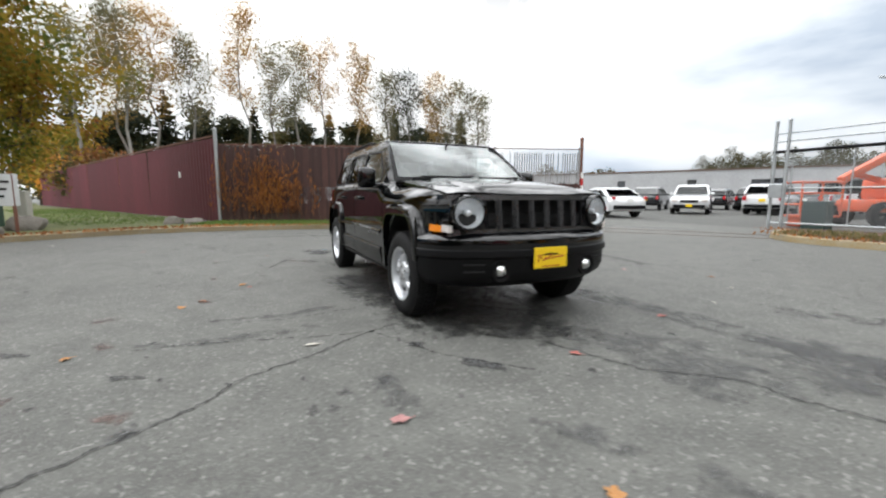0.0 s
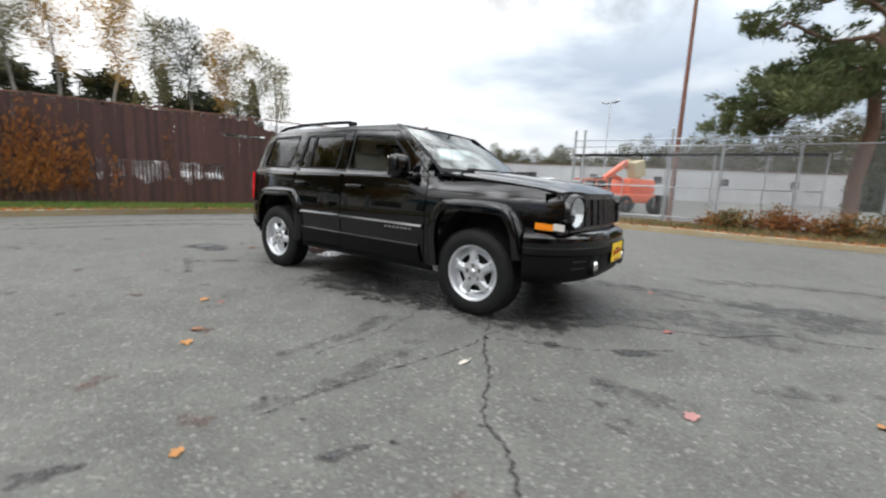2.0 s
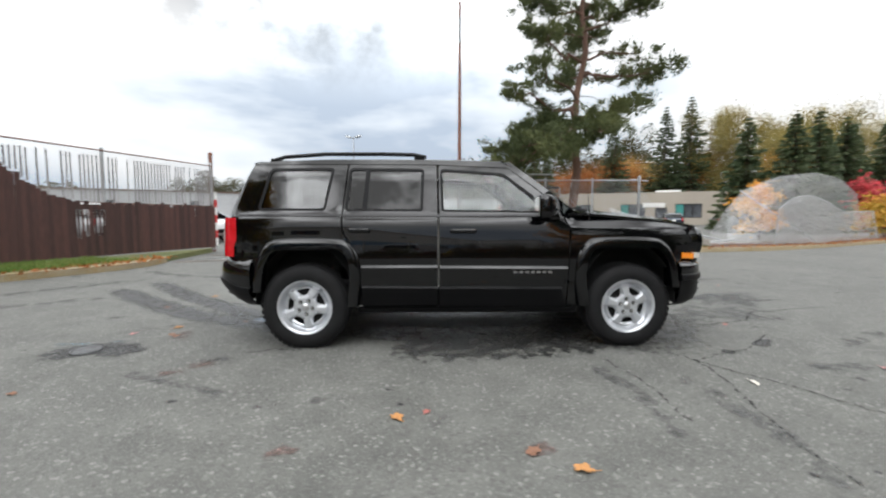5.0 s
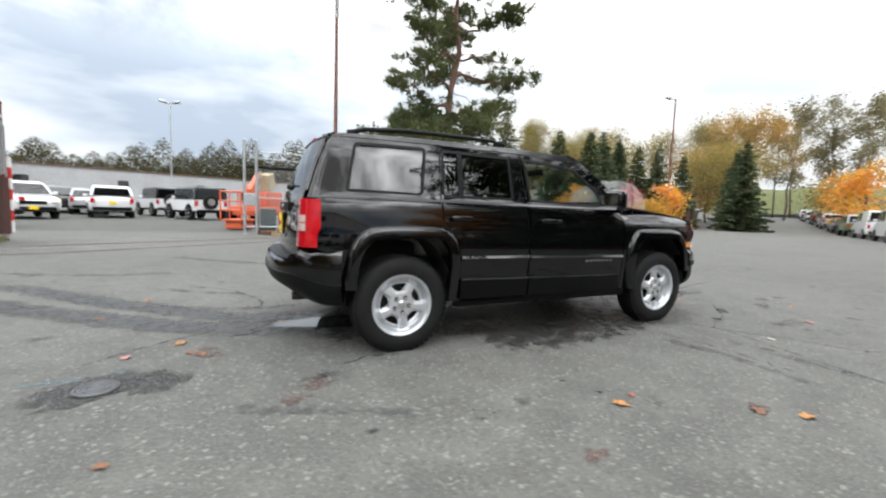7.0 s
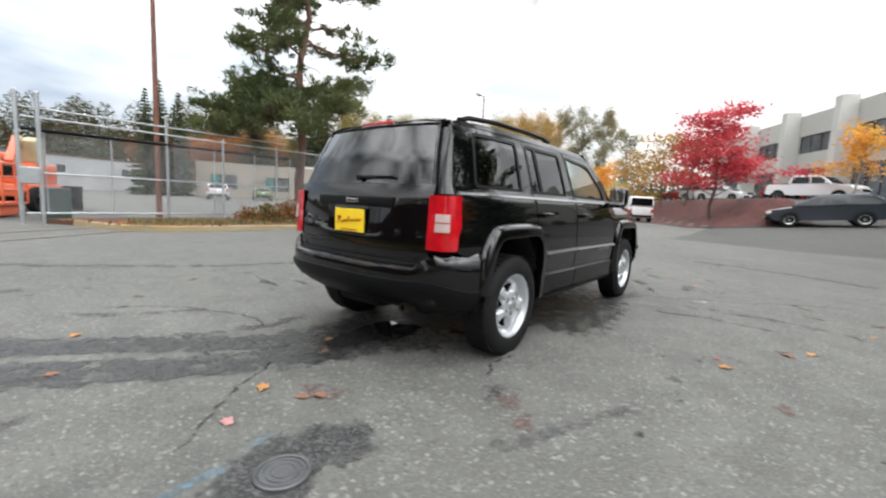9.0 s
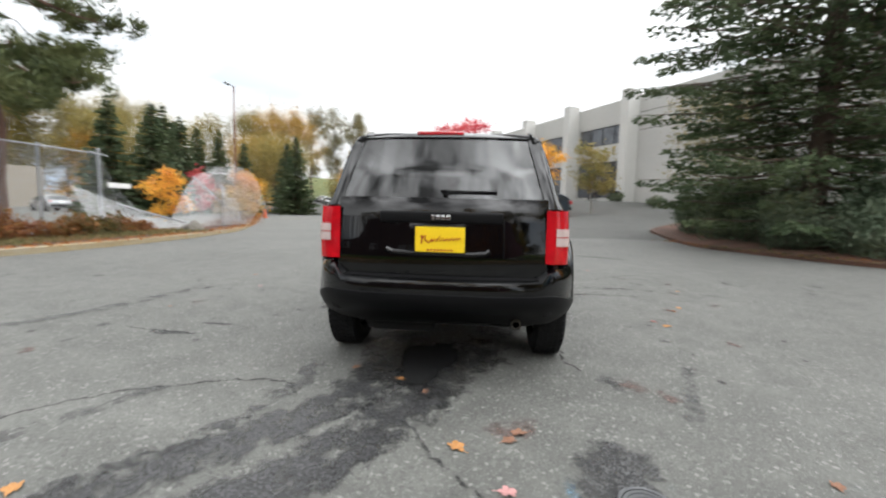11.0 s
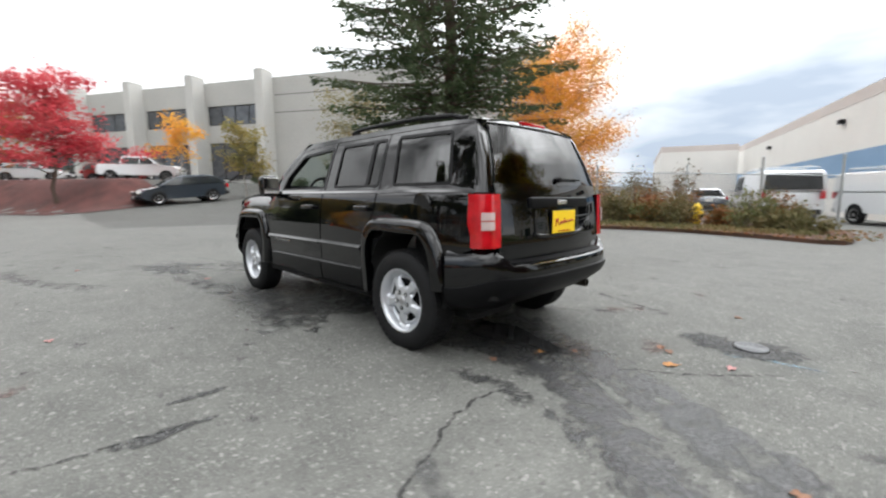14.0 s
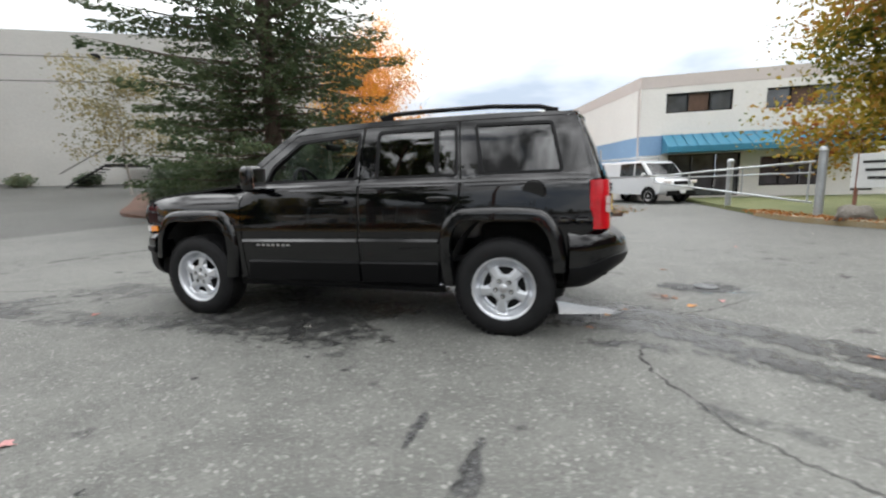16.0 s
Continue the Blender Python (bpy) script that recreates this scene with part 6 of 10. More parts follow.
    for i, s in enumerate(np.linspace(0, 1, 12)):
        x, y = 12.2 + 8.6 * s, 10.6 + 4.4 * s
        lean = 0.5 * math.sin(s * 2.6)
        h = 1.15 + 0.75 * math.sin(math.pi * min(1.0, s * 1.25 + 0.1)) + 0.25 * s
        pts.append(((x, y, 0.12), (x - 0.4 * lean, y + 0.8 * lean, h)))
    wire_sheet("wire", pts, p2, M_HAZE, rows=3)
    bm = bmesh.new()
    for (a, b), (c, e) in zip(pts, pts[1:]):
        tube(bm, b, e, 0.018)
    tube(bm, pts[-1][0], pts[-1][1], 0.03)
    tube(bm, pts[0][0], pts[0][1], 0.025)
    part("pipe", bm, M_STEEL, p2, smooth=50)


north_fence()


def light_pole(x, y, h, mat, r, heads, label):
    p = thing("light_pole", label, "street lamp")
    bm = bmesh.new()
    tube(bm, (x, y, terrain(x, y)), (x, y, h), r, r * 0.6, n=12)
    part("pole", bm, mat, p, smooth=50)
    for dx, dy in heads:
        bm = bmesh.new()
        tube(bm, (x, y, h - 0.1), (x + dx * 0.7, y + dy * 0.7, h), 0.03)
        box(bm, (x + dx, y + dy, h + 0.02), (0.55, 0.34, 0.16), 0.05, rot=Matrix.Rotation(math.atan2(dy, dx), 4, 'Z') @ Matrix.Rotation(radians(-14), 4, 'Y'))
        part("lamp_head", bm, M_STEEL, p, "grey floodlight head", smooth=40)
    return p


lp = light_pole(0.80, 12.92, 9.6, M_RUST, 0.085, (), "tall rust-brown steel pole beside the gate")
bm = bmesh.new()
for z in (8.1, 8.45, 8.8):
    tube(bm, (0.80, 12.80, z - 0.12), (0.80, 12.74, z + 0.12), 0.05)
part("bracket", bm, M_STEEL, lp)
light_pole(-7.38, 33.87, 8.3, M_STEEL, 0.07, ((-0.45, 0.1), (0.45, -0.1)), "grey light pole with two floodlights over the car lot")
light_pole(33.6, 23.1, 12.0, M_RUST, 0.11, ((-0.7, 0.2),), "brown light pole with a floodlight beside the street")
light_pole(46.0, 36.0, 9.5, M_STEEL, 0.09, ((-0.5, 0.1), (0.5, -0.1)), "grey light pole far along the street")


# ---------------------------------------------------------------- buildings
M_TILT = material("grey_tilt_up_concrete", (0.40, 0.395, 0.37), 0.85, vary=0.10, scale=0.35, fine=8, bump=0.1)
M_TILTP = material("pale_concrete_pier", (0.46, 0.455, 0.43), 0.85, vary=0.09, scale=0.35, fine=8, bump=0.1)
M_JOINT = material("dark_joint", (0.10, 0.10, 0.095), 0.9, vary=0.2, bump=0)
M_WINDOW = material("dark_office_glass", (0.075, 0.08, 0.088), 0.08, spec=0.8, vary=0.5, scale=0.6, fine=2, bump=0)
M_CREAM = material("cream_wall_paint", (0.73, 0.71, 0.675), 0.75, vary=0.06, scale=0.5, fine=10, bump=0.08)
M_BLUE = material("blue_wall_band", (0.20, 0.33, 0.50), 0.7, vary=0.08, scale=0.6, fine=10, bump=0.05)
M_PARAPET = material("pinkish_parapet_paint", (0.56, 0.50, 0.47), 0.75, vary=0.06, scale=0.5, fine=10, bump=0.05)
M_TEAL = material("teal_metal_awning", (0.045, 0.21, 0.32), 0.45, metal=0.2, vary=0.12, fine=20, bump=0.03)
M_LOTWALL = material("pale_warehouse_wall", (0.36, 0.365, 0.37), 0.8, vary=0.20, scale=0.4, fine=6, bump=0.08)
M_ROOFEDGE = material("brown_roof_edge", (0.13, 0.09, 0.07), 0.8, vary=0.2, bump=0.05)
M_BEIGE = material("beige_warehouse_wall", (0.30, 0.265, 0.22), 0.85, vary=0.08, scale=0.3, fine=6, bump=0.08)
M_GREENGL = material("green_window_film", (0.05, 0.22, 0.20), 0.25, vary=0.4, scale=0.8, fine=3, bump=0)


class Facade:
    """A wall line: u metres along from a corner, z up, d outward."""

    def __init__(self, a, way, out):
        self.a, self.w, self.o = Vector(a), Vector(way).normalized(), Vector(out).normalized()
        self.ang = math.atan2(self.w.y, self.w.x)

    def block(self, bm, u0, u1, z0, z1, d0, d1, bevel=0.0):
        c = self.a + self.w * ((u0 + u1) / 2) + self.o * ((d0 + d1) / 2)
        box(bm, (c.x, c.y, (z0 + z1) / 2), (u1 - u0, d1 - d0, z1 - z0), bevel, rot=Matrix.Rotation(self.ang, 4, 'Z'))

    def wall(self, name, parent, mat, u0, u1, z0, z1, holes, thick=0.3):
        """A wall with rectangular openings (u0, u1, z0, z1), cut as a grid."""
        us = sorted({u0, u1, *[h[0] for h in holes], *[h[1] for h in holes]})
        zs = sorted({z0, z1, *[h[2] for h in holes], *[h[3] for h in holes]})
        bm = bmesh.new()
        vt = {}

        def v(u, z):
            if (u, z) not in vt:
                q = self.a + self.w * u
                vt[(u, z)] = bm.verts.new((q.x, q.y, z))
            return vt[(u, z)]
        for i in range(len(us) - 1):
            for j in range(len(zs) - 1):
                cu, cz = (us[i] + us[i + 1]) / 2, (zs[j] + zs[j + 1]) / 2
                if any(h[0] < cu < h[1] and h[2] < cz < h[3] for h in holes):
                    continue
                bm.faces.new((v(us[i], zs[j]), v(us[i + 1], zs[j]), v(us[i + 1], zs[j + 1]), v(us[i], zs[j + 1])))
        r = bmesh.ops.extrude_face_region(bm, geom=bm.faces[:])
        for g in r["geom"]:
            if isinstance(g, bmesh.types.BMVert):
                g.co -= Vector((self.o.x, self.o.y, 0)) * thick
        bmesh.ops.recalc_face_normals(bm, faces=bm.faces[:])
        return part(name, bm, mat, parent)

    def window(self, parent, u0, u1, z0, z1, panes=2, glass=None, frame=None, name="window"):
        t = 0.06
        bm = bmesh.new()
        rings = []
        for d in (-0.20, -0.10):
            for i in (0.0, t):
                ring = []
                for u, z in ((u0 + i, z0 + i), (u1 - i, z0 + i), (u1 - i, z1 - i), (u0 + i, z1 - i)):
                    q = self.a + self.w * u + self.o * d
                    ring.append(bm.verts.new((q.x, q.y, z)))
                rings.append(ring)
        for p, q in ((0, 1), (2, 3), (0, 2), (1, 3)):
            for k in range(4):
                bm.faces.new((rings[p][k], rings[p][k - 1], rings[q][k - 1], rings[q][k]))
        bmesh.ops.recalc_face_normals(bm, faces=bm.faces[:])
        w = part(name, bm, frame or M_PLASTIC, parent)
        for k in range(1, panes):
            bm = bmesh.new()
            u = u0 + (u1 - u0 - t) * k / panes
            self.block(bm, u, u + t, z0 + t, z1 - t, -0.195, -0.105)
            part("mullion", bm, frame or M_PLASTIC, w)
        for k in range(panes):
            bm = bmesh.new()
            a = u0 + (u1 - u0) * k / panes
            self.block(bm, a + t, a + (u1 - u0) / panes - 0.01, z0 + t, z1 - t, -0.17, -0.155)
            part("pane", bm, (glass or M_WINDOW) if not isinstance(glass, list) else glass[k % len(glass)], w)
        return w


def office_building():
    b = thing("office_building", "two-storey grey concrete office building with tall piers", "building")
    f = Facade(B0, SD, -SN)
    base, top = 1.2, 12.0
    holes = []
    bays = [(-0.6 + 8.0 * i, 7.4 + 8.0 * i) for i in range(5)]
    for a, c in bays:
        holes += [(a + 1.1, c - 0.5, 7.9, 9.75), (a + 1.1, c - 0.5, 2.6, 6.2)]
    f.wall("wall", b, M_TILT, -26.0, 42.0, base, top, holes)
    for a, c in bays:
        f.window(b, a + 1.1, c - 0.5, 7.9, 9.75, 4)
        f.window(b, a + 1.1, c - 0.5, 2.6, 6.2, 4)
    for i in range(6):
        bm = bmesh.new()
        u = -0.9 + 8.0 * i
        f.block(bm, u, u + 0.9, base - 0.5, 12.45, 0.002, 1.5, 0.03)
        part("pier", bm, M_TILTP, b)
    bm = bmesh.new()
    for z in (10.35, 8.75):
        f.block(bm, -26.0, -1.0, z, z + 0.07, 0.001, 0.006)
    part("reveal_joint", bm, M_JOINT, b)
    for u, z in ((-9.4, 10.45), (-20.0, 10.2)):
        bm = bmesh.new()
        f.block(bm, u, u + 0.45, z - 0.18, z + 0.12, 0.0, 0.35, 0.05)
        part("wall_lamp", bm, M_PLASTIC, b, "dark wall lamp")
    # flank and roof
    g = Facade(B0 + SD * -26.0, SN, -SD)
    g.wall("wall", b, M_TILT, 0.31, 30.0, base, top, [])
    bm = bmesh.new()
    f.block(bm, -25.6, 41.9, top - 0.7, top - 0.5, -29.0, -0.32)
    part("roof", bm, M_CONCRETE, b)
    # outside stairs
    for u0, n in ((0.9, 9), (-10.2, 9)):
        st = bmesh.new()
        for k in range(n):
            zb = 1.55 + k * 0.17
            f.block(st, u0 - k * 0.28 + 2.4, u0 - k * 0.28 + 2.7, zb, zb + 0.06, 1.6, 2.8)
        p0 = f.a + f.w * (u0 + 2.7) + f.o * 2.8
        p1 = f.a + f.w * (u0 + 2.6 - n * 0.28) + f.o * 2.8
        tube(st, (p0.x, p0.y, 2.5), (p1.x, p1.y, 4.0), 0.03)
        tube(st, (p0.x, p0.y, 1.5), (p1.x, p1.y, 3.0), 0.06)
        f.block(st, u0 + 2.4 - n * 0.28 - 1.4, u0 + 2.7 - n * 0.28, 2.95, 3.08, 0.3, 2.8)
        part("outside_stair", st, M_PLASTIC, b, "dark steel outside stair")


office_building()


def white_building():
    b = thing("white_building", "cream two-storey building with a blue band and teal awning", "building")
    f = Facade((-5.14, -19.2), (-1, -0.03), (-0.03, 1))
    wins = [(1.12, 3.92, 4.15, 5.05), (5.25, 8.1, 4.1, 4.98), (9.6, 12.4, 4.1, 4.98)]
    doors = [(1.3, 4.4, 0.2, 2.2), (5.2, 7.6, 0.62, 1.95), (8.75, 9.6, 0.3, 2.2), (11.0, 14.0, 0.62, 1.95)]
    f.wall("wall", b, M_CREAM, 0.0, 24.0, 0.0, 5.35, wins + doors)
    for w in wins:
        f.window(b, *w, 3, glass=[M_WINDOW, material("brown_blind", (0.10, 0.055, 0.035), 0.6, vary=0.3), M_WINDOW])
    for w in doors:
        f.window(b, *w, 3 if w[1] - w[0] > 2 else 1)
    bm = bmesh.new()
    f.block(bm, 0.003, 24.0, 5.352, 5.90, -0.3, 0.012)
    part("parapet", bm, M_PARAPET, b)
    bm = bmesh.new()
    f.block(bm, 0.004, 1.0, 2.20, 3.12, 0.002, 0.012)
    part("blue_band", bm, M_BLUE, b, "blue painted band")
    # long flank
    g = Facade((-5.14, -19.2), (0.35, -0.94), (0.94, 0.35))
    g.wall("wall", b, M_CREAM, 0.31, 35.0, 0.0, 5.35, [])
    bm = bmesh.new()
    g.block(bm, 0.0, 35.0, 5.352, 5.92, -0.3, 0.012)
    part("parapet", bm, M_PARAPET, b)
    bm = bmesh.new()
    g.block(bm, 0.0, 35.0, 1.95, 3.12, 0.002, 0.012)
    part("blue_band", bm, M_BLUE, b, "blue painted band")
    # annex at the end of the flank
    for fc, L in ((Facade((11.5, -43.5), (-0.94, -0.35), (-0.35, 0.94)), 6.6), (Facade((11.5, -43.5), (0.35, -0.94), (0.94, 0.35)), 20.0)):
        fc.wall("annex_wall", b, M_CREAM, 0.0 if L < 10 else 0.31, L, 0.0, 5.35, [])
        bm = bmesh.new()
        fc.block(bm, 0.0 if L < 10 else 0.32, L, 5.352, 5.92, -0.3, 0.012)
        part("parapet", bm, M_PARAPET, b)
    for u in (7.5, 20.0):
        bm = bmesh.new()
        g.block(bm, u, u + 0.35, 4.55, 4.78, 0.0, 0.25, 0.04)
        part("wall_lamp", bm, M_PLASTIC, b)
    bm = bmesh.new()
    tube(bm, (-5.05, -19.1, 0.3), (-5.05, -19.1, 5.4), 0.04)
    part("downpipe", bm, M_PARAPET, b)
    bm = bmesh.new()
    f.block(bm, 0.4, 23.6, 5.0, 5.15, -40.0, -0.32)
    part("roof", bm, M_CONCRETE, b)
    # awning with standing seams
    aw = part("awning", awning_mesh(f, 1.0, 9.4), M_TEAL, b, "teal ribbed metal awning")
    for k in range(21):
        bm = bmesh.new()
        u = 1.0 + 8.4 * k / 20
        p = f.a + f.w * u
        a, c = p + f.o * 0.02, p + f.o * 1.25
        tube(bm, (a.x, a.y, 3.16), (c.x, c.y, 2.52), 0.022, n=6)
        part("rib", bm, M_TEAL, aw)


def awning_mesh(f, u0, u1):
    bm = bmesh.new()
    rows = []
    for u in (u0, u1):
        p = f.a + f.w * u
        rows.append([bm.verts.new((p.x + f.o.x * d, p.y + f.o.y * d, z)) for d, z in ((0.01, 3.14), (1.25, 2.50), (1.25, 2.24), (0.01, 2.24))])
    for j in range(4):
        bm.faces.new((rows[0][j], rows[1][j], rows[1][(j + 1) % 4], rows[0][(j + 1) % 4]))
    bm.faces.new(rows[0][::-1])
    bm.faces.new(rows[1])
    bmesh.ops.recalc_face_normals(bm, faces=bm.faces[:])
    return bm


white_building()


def lot_warehouse():
    b = thing("long_warehouse", "long low pale warehouse wall behind the car lot", "building")
    a, e = Vector((-62.0, 37.2)), Vector((22.0, 80.1))
    w = (e - a)
    L = w.length
    f = Facade(a, w, (w.y, -w.x))
    holes = [(u, u + 1.1, 2.3, 3.3) for u in np.arange(6, L - 4, 9.0)] + [(40.0, 42.5, 0.0, 3.2)]
    f.wall("wall", b, M_LOTWALL, 0, L, 0.0, 4.45, holes)
    for h in holes:
        f.window(b, *h, 1)
    bm = bmesh.new()
    f.block(bm, -0.1, L + 0.1, 4.452, 4.66, -0.5, 0.10)
    part("roof_edge", bm, M_ROOFEDGE, b)
    bm = bmesh.new()
    f.block(bm, 0.3, L, 4.2, 4.4, -25.0, -0.32)
    part("roof", bm, M_CONCRETE, b)


lot_warehouse()


def beige_warehouse():
    b = thing("beige_warehouse", "low beige warehouse with green-filmed windows across a parking lot", "building")
    f = Facade((36.5, 46.5), (-0.91, 0.42), (-0.42, -0.91))
    holes = [(u, u + 3.0, 1.1, 2.9) for u in (3.0, 9.5, 16.0)] + [(6.9, 8.3, 0.3, 2.4)]
    f.wall("wall", b, M_BEIGE, 0, 20.6, 0.0, 4.45, holes)
    for h in holes[:-1]:
        f.window(b, *h, 3, glass=[M_WINDOW, M_WINDOW, M_GREENGL])
    f.window(b, *holes[-1], 1)
    g = Facade((36.5, 46.5), (0.42, 0.91), (0.91, -0.42))
    g.wall("wall", b, M_BEIGE, 0.31, 24.0, 0.0, 4.45, [])
    w2 = f.a + f.w * 20.6
    g2 = Facade((w2.x, w2.y), (0.42, 0.91), (-0.91, 0.42))
    g2.wall("wall", b, M_BEIGE, 0.31, 24.0, 0.0, 4.45, [])
    bm = bmesh.new()
    f.block(bm, 0.3, 20.3, 4.0, 4.2, -24.0, -0.32)
    part("roof", bm, M_CONCRETE, b)
    bm = bmesh.new()
    f.block(bm, 5, 8, 4.2, 4.9, -6, -4)
    part("roof_unit", bm, M_WHITE, b)


beige_warehouse()


# ---------------------------------------------------------------- trees and shrubs
L_MAPLE = leaf_material("maple_leaves_turning", [(0.055, 0.085, 0.018), (0.13, 0.15, 0.025), (0.33, 0.26, 0.035), (0.40, 0.22, 0.035), (0.26, 0.06, 0.03)], 0.4)
L_YELLOW = leaf_material("maple_leaves_yellow", [(0.10, 0.12, 0.025), (0.34, 0.24, 0.03), (0.52, 0.34, 0.05), (0.50, 0.24, 0.04), (0.40, 0.14, 0.05)])
L_GOLD = leaf_material("golden_orange_leaves", [(0.56, 0.30, 0.05), (0.74, 0.42, 0.06), (0.76, 0.36, 0.07), (0.66, 0.25, 0.10)], 0.4)
L_RED = leaf_material("crimson_leaves", [(0.36, 0.02, 0.035), (0.52, 0.05, 0.07), (0.64, 0.12, 0.13), (0.45, 0.05, 0.06)], 0.35)
L_BIRCH = leaf_material("thinning_birch_leaves", [(0.24, 0.19, 0.09), (0.40, 0.26, 0.08), (0.50, 0.30, 0.08), (0.36, 0.26, 0.12)], 0.35)
L_BIRCHG = leaf_material("grey_green_birch_leaves", [(0.12, 0.13, 0.08), (0.22, 0.20, 0.11), (0.34, 0.27, 0.13)], 0.35)
L_SPRUCE = leaf_material("blue_green_spruce_needles", [(0.028, 0.048, 0.024), (0.052, 0.078, 0.036), (0.085, 0.112, 0.054), (0.125, 0.14, 0.070)], 0.25)
L_PINE = leaf_material("olive_pine_needles", [(0.040, 0.056, 0.026), (0.090, 0.110, 0.044), (0.17, 0.18, 0.075)], 0.25)
L_JUNIPER = leaf_material("grey_green_juniper", [(0.030, 0.048, 0.026), (0.070, 0.100, 0.060), (0.140, 0.17, 0.11), (0.12, 0.13, 0.05)], 0.2)
L_DARK = leaf_material("dark_wood_foliage", [(0.012, 0.020, 0.012), (0.028, 0.038, 0.018), (0.09, 0.07, 0.02)], 0.15)
L_OLIVE = leaf_material("olive_gold_wood_foliage", [(0.12, 0.125, 0.05), (0.22, 0.20, 0.07), (0.35, 0.26, 0.075), (0.18, 0.17, 0.065)], 0.3)
L_FAR = leaf_material("far_olive_woods", [(0.060, 0.072, 0.034), (0.11, 0.11, 0.048), (0.19, 0.145, 0.055), (0.09, 0.10, 0.045)], 0.2)
L_SKYLINE = leaf_material("dark_green_and_gold_skyline", [(0.025, 0.035, 0.018), (0.055, 0.062, 0.026), (0.12, 0.095, 0.035), (0.05, 0.06, 0.03)], 0.15)
L_SHRUB = leaf_material("russet_and_green_shrub_leaves", [(0.035, 0.05, 0.016), (0.10, 0.09, 0.03), (0.24, 0.10, 0.03), (0.16, 0.05, 0.025)])
L_THICKET = leaf_material("green_thicket_leaves", [(0.05, 0.07, 0.025), (0.10, 0.13, 0.045), (0.17, 0.17, 0.07), (0.13, 0.08, 0.04)], 0.25)
L_WEED = leaf_material("dry_weed_stems", [(0.06, 0.075, 0.03), (0.16, 0.14, 0.06), (0.22, 0.13, 0.06)])
L_VINE = leaf_material("rust_orange_vine_leaves", [(0.14, 0.05, 0.02), (0.30, 0.11, 0.03), (0.44, 0.18, 0.045)], 0.3)


def leaves(name, P, size, mat, parent, seed, flat=0.35, long=1.6, D=None, label=""):
    """One mesh of many small folded leaves (each two triangles) round the points P; D gives their long axis."""
    rng = np.random.default_rng(seed)
    n = len(P)
    if D is None:
        D = rng.normal(size=(n, 3))
        D[:, 2] *= flat + 0.25
    D = D / (np.linalg.norm(D, axis=1, keepdims=True) + 1e-9)
    N = rng.normal(size=(n, 3))
    N[:, 2] += 0.6
    S = np.cross(D, N)
    S /= (np.linalg.norm(S, axis=1, keepdims=True) + 1e-9)
    sz = size * rng.uniform(0.55, 1.35, size=(n, 1))
    a = P + D * sz * long * 0.5
    b = P - D * sz * long * 0.5
    mid = P + np.cross(S, D) * sz * 0.12
    l = mid + S * sz * 0.5
    r = mid - S * sz * 0.5
    V = np.empty((n * 4, 3))
    V[0::4], V[1::4], V[2::4], V[3::4] = b, l, a, r
    me = bpy.data.meshes.new(name)
    me.vertices.add(n * 4)
    me.vertices.foreach_set("co", V.astype(np.float32).ravel())
    me.loops.add(n * 4)
    me.loops.foreach_set("vertex_index", np.arange(n * 4, dtype=np.int32))
    me.polygons.add(n)
    me.polygons.foreach_set("loop_start", np.arange(0, n * 4, 4, dtype=np.int32))
    me.update(calc_edges=True)
    me.materials.append(mat)
    ob = new(name, me)
    ob.parent = parent
    if label:
        ob["label"] = label
    return ob


def limb(bm, a, b, r0, r1, rng, bend=0.12, n=4, sides=7):
    """A bent, tapered limb; returns its points."""
    a, b = Vector(a), Vector(b)
    L = (b - a).length
    pts = [a]
    for i in range(1, n + 1):
        t = i / n
        p = a.lerp(b, t)
        if i < n:
            p += Vector((rng.uniform(-1, 1), rng.uniform(-1, 1), rng.uniform(-0.5, 0.7))) * L * bend * 0.5
        pts.append(p)
    for i in range(n):
        tube(bm, pts[i], pts[i + 1], r0 + (r1 - r0) * i / n, r0 + (r1 - r0) * (i + 1) / n, sides, caps=False)
    return pts


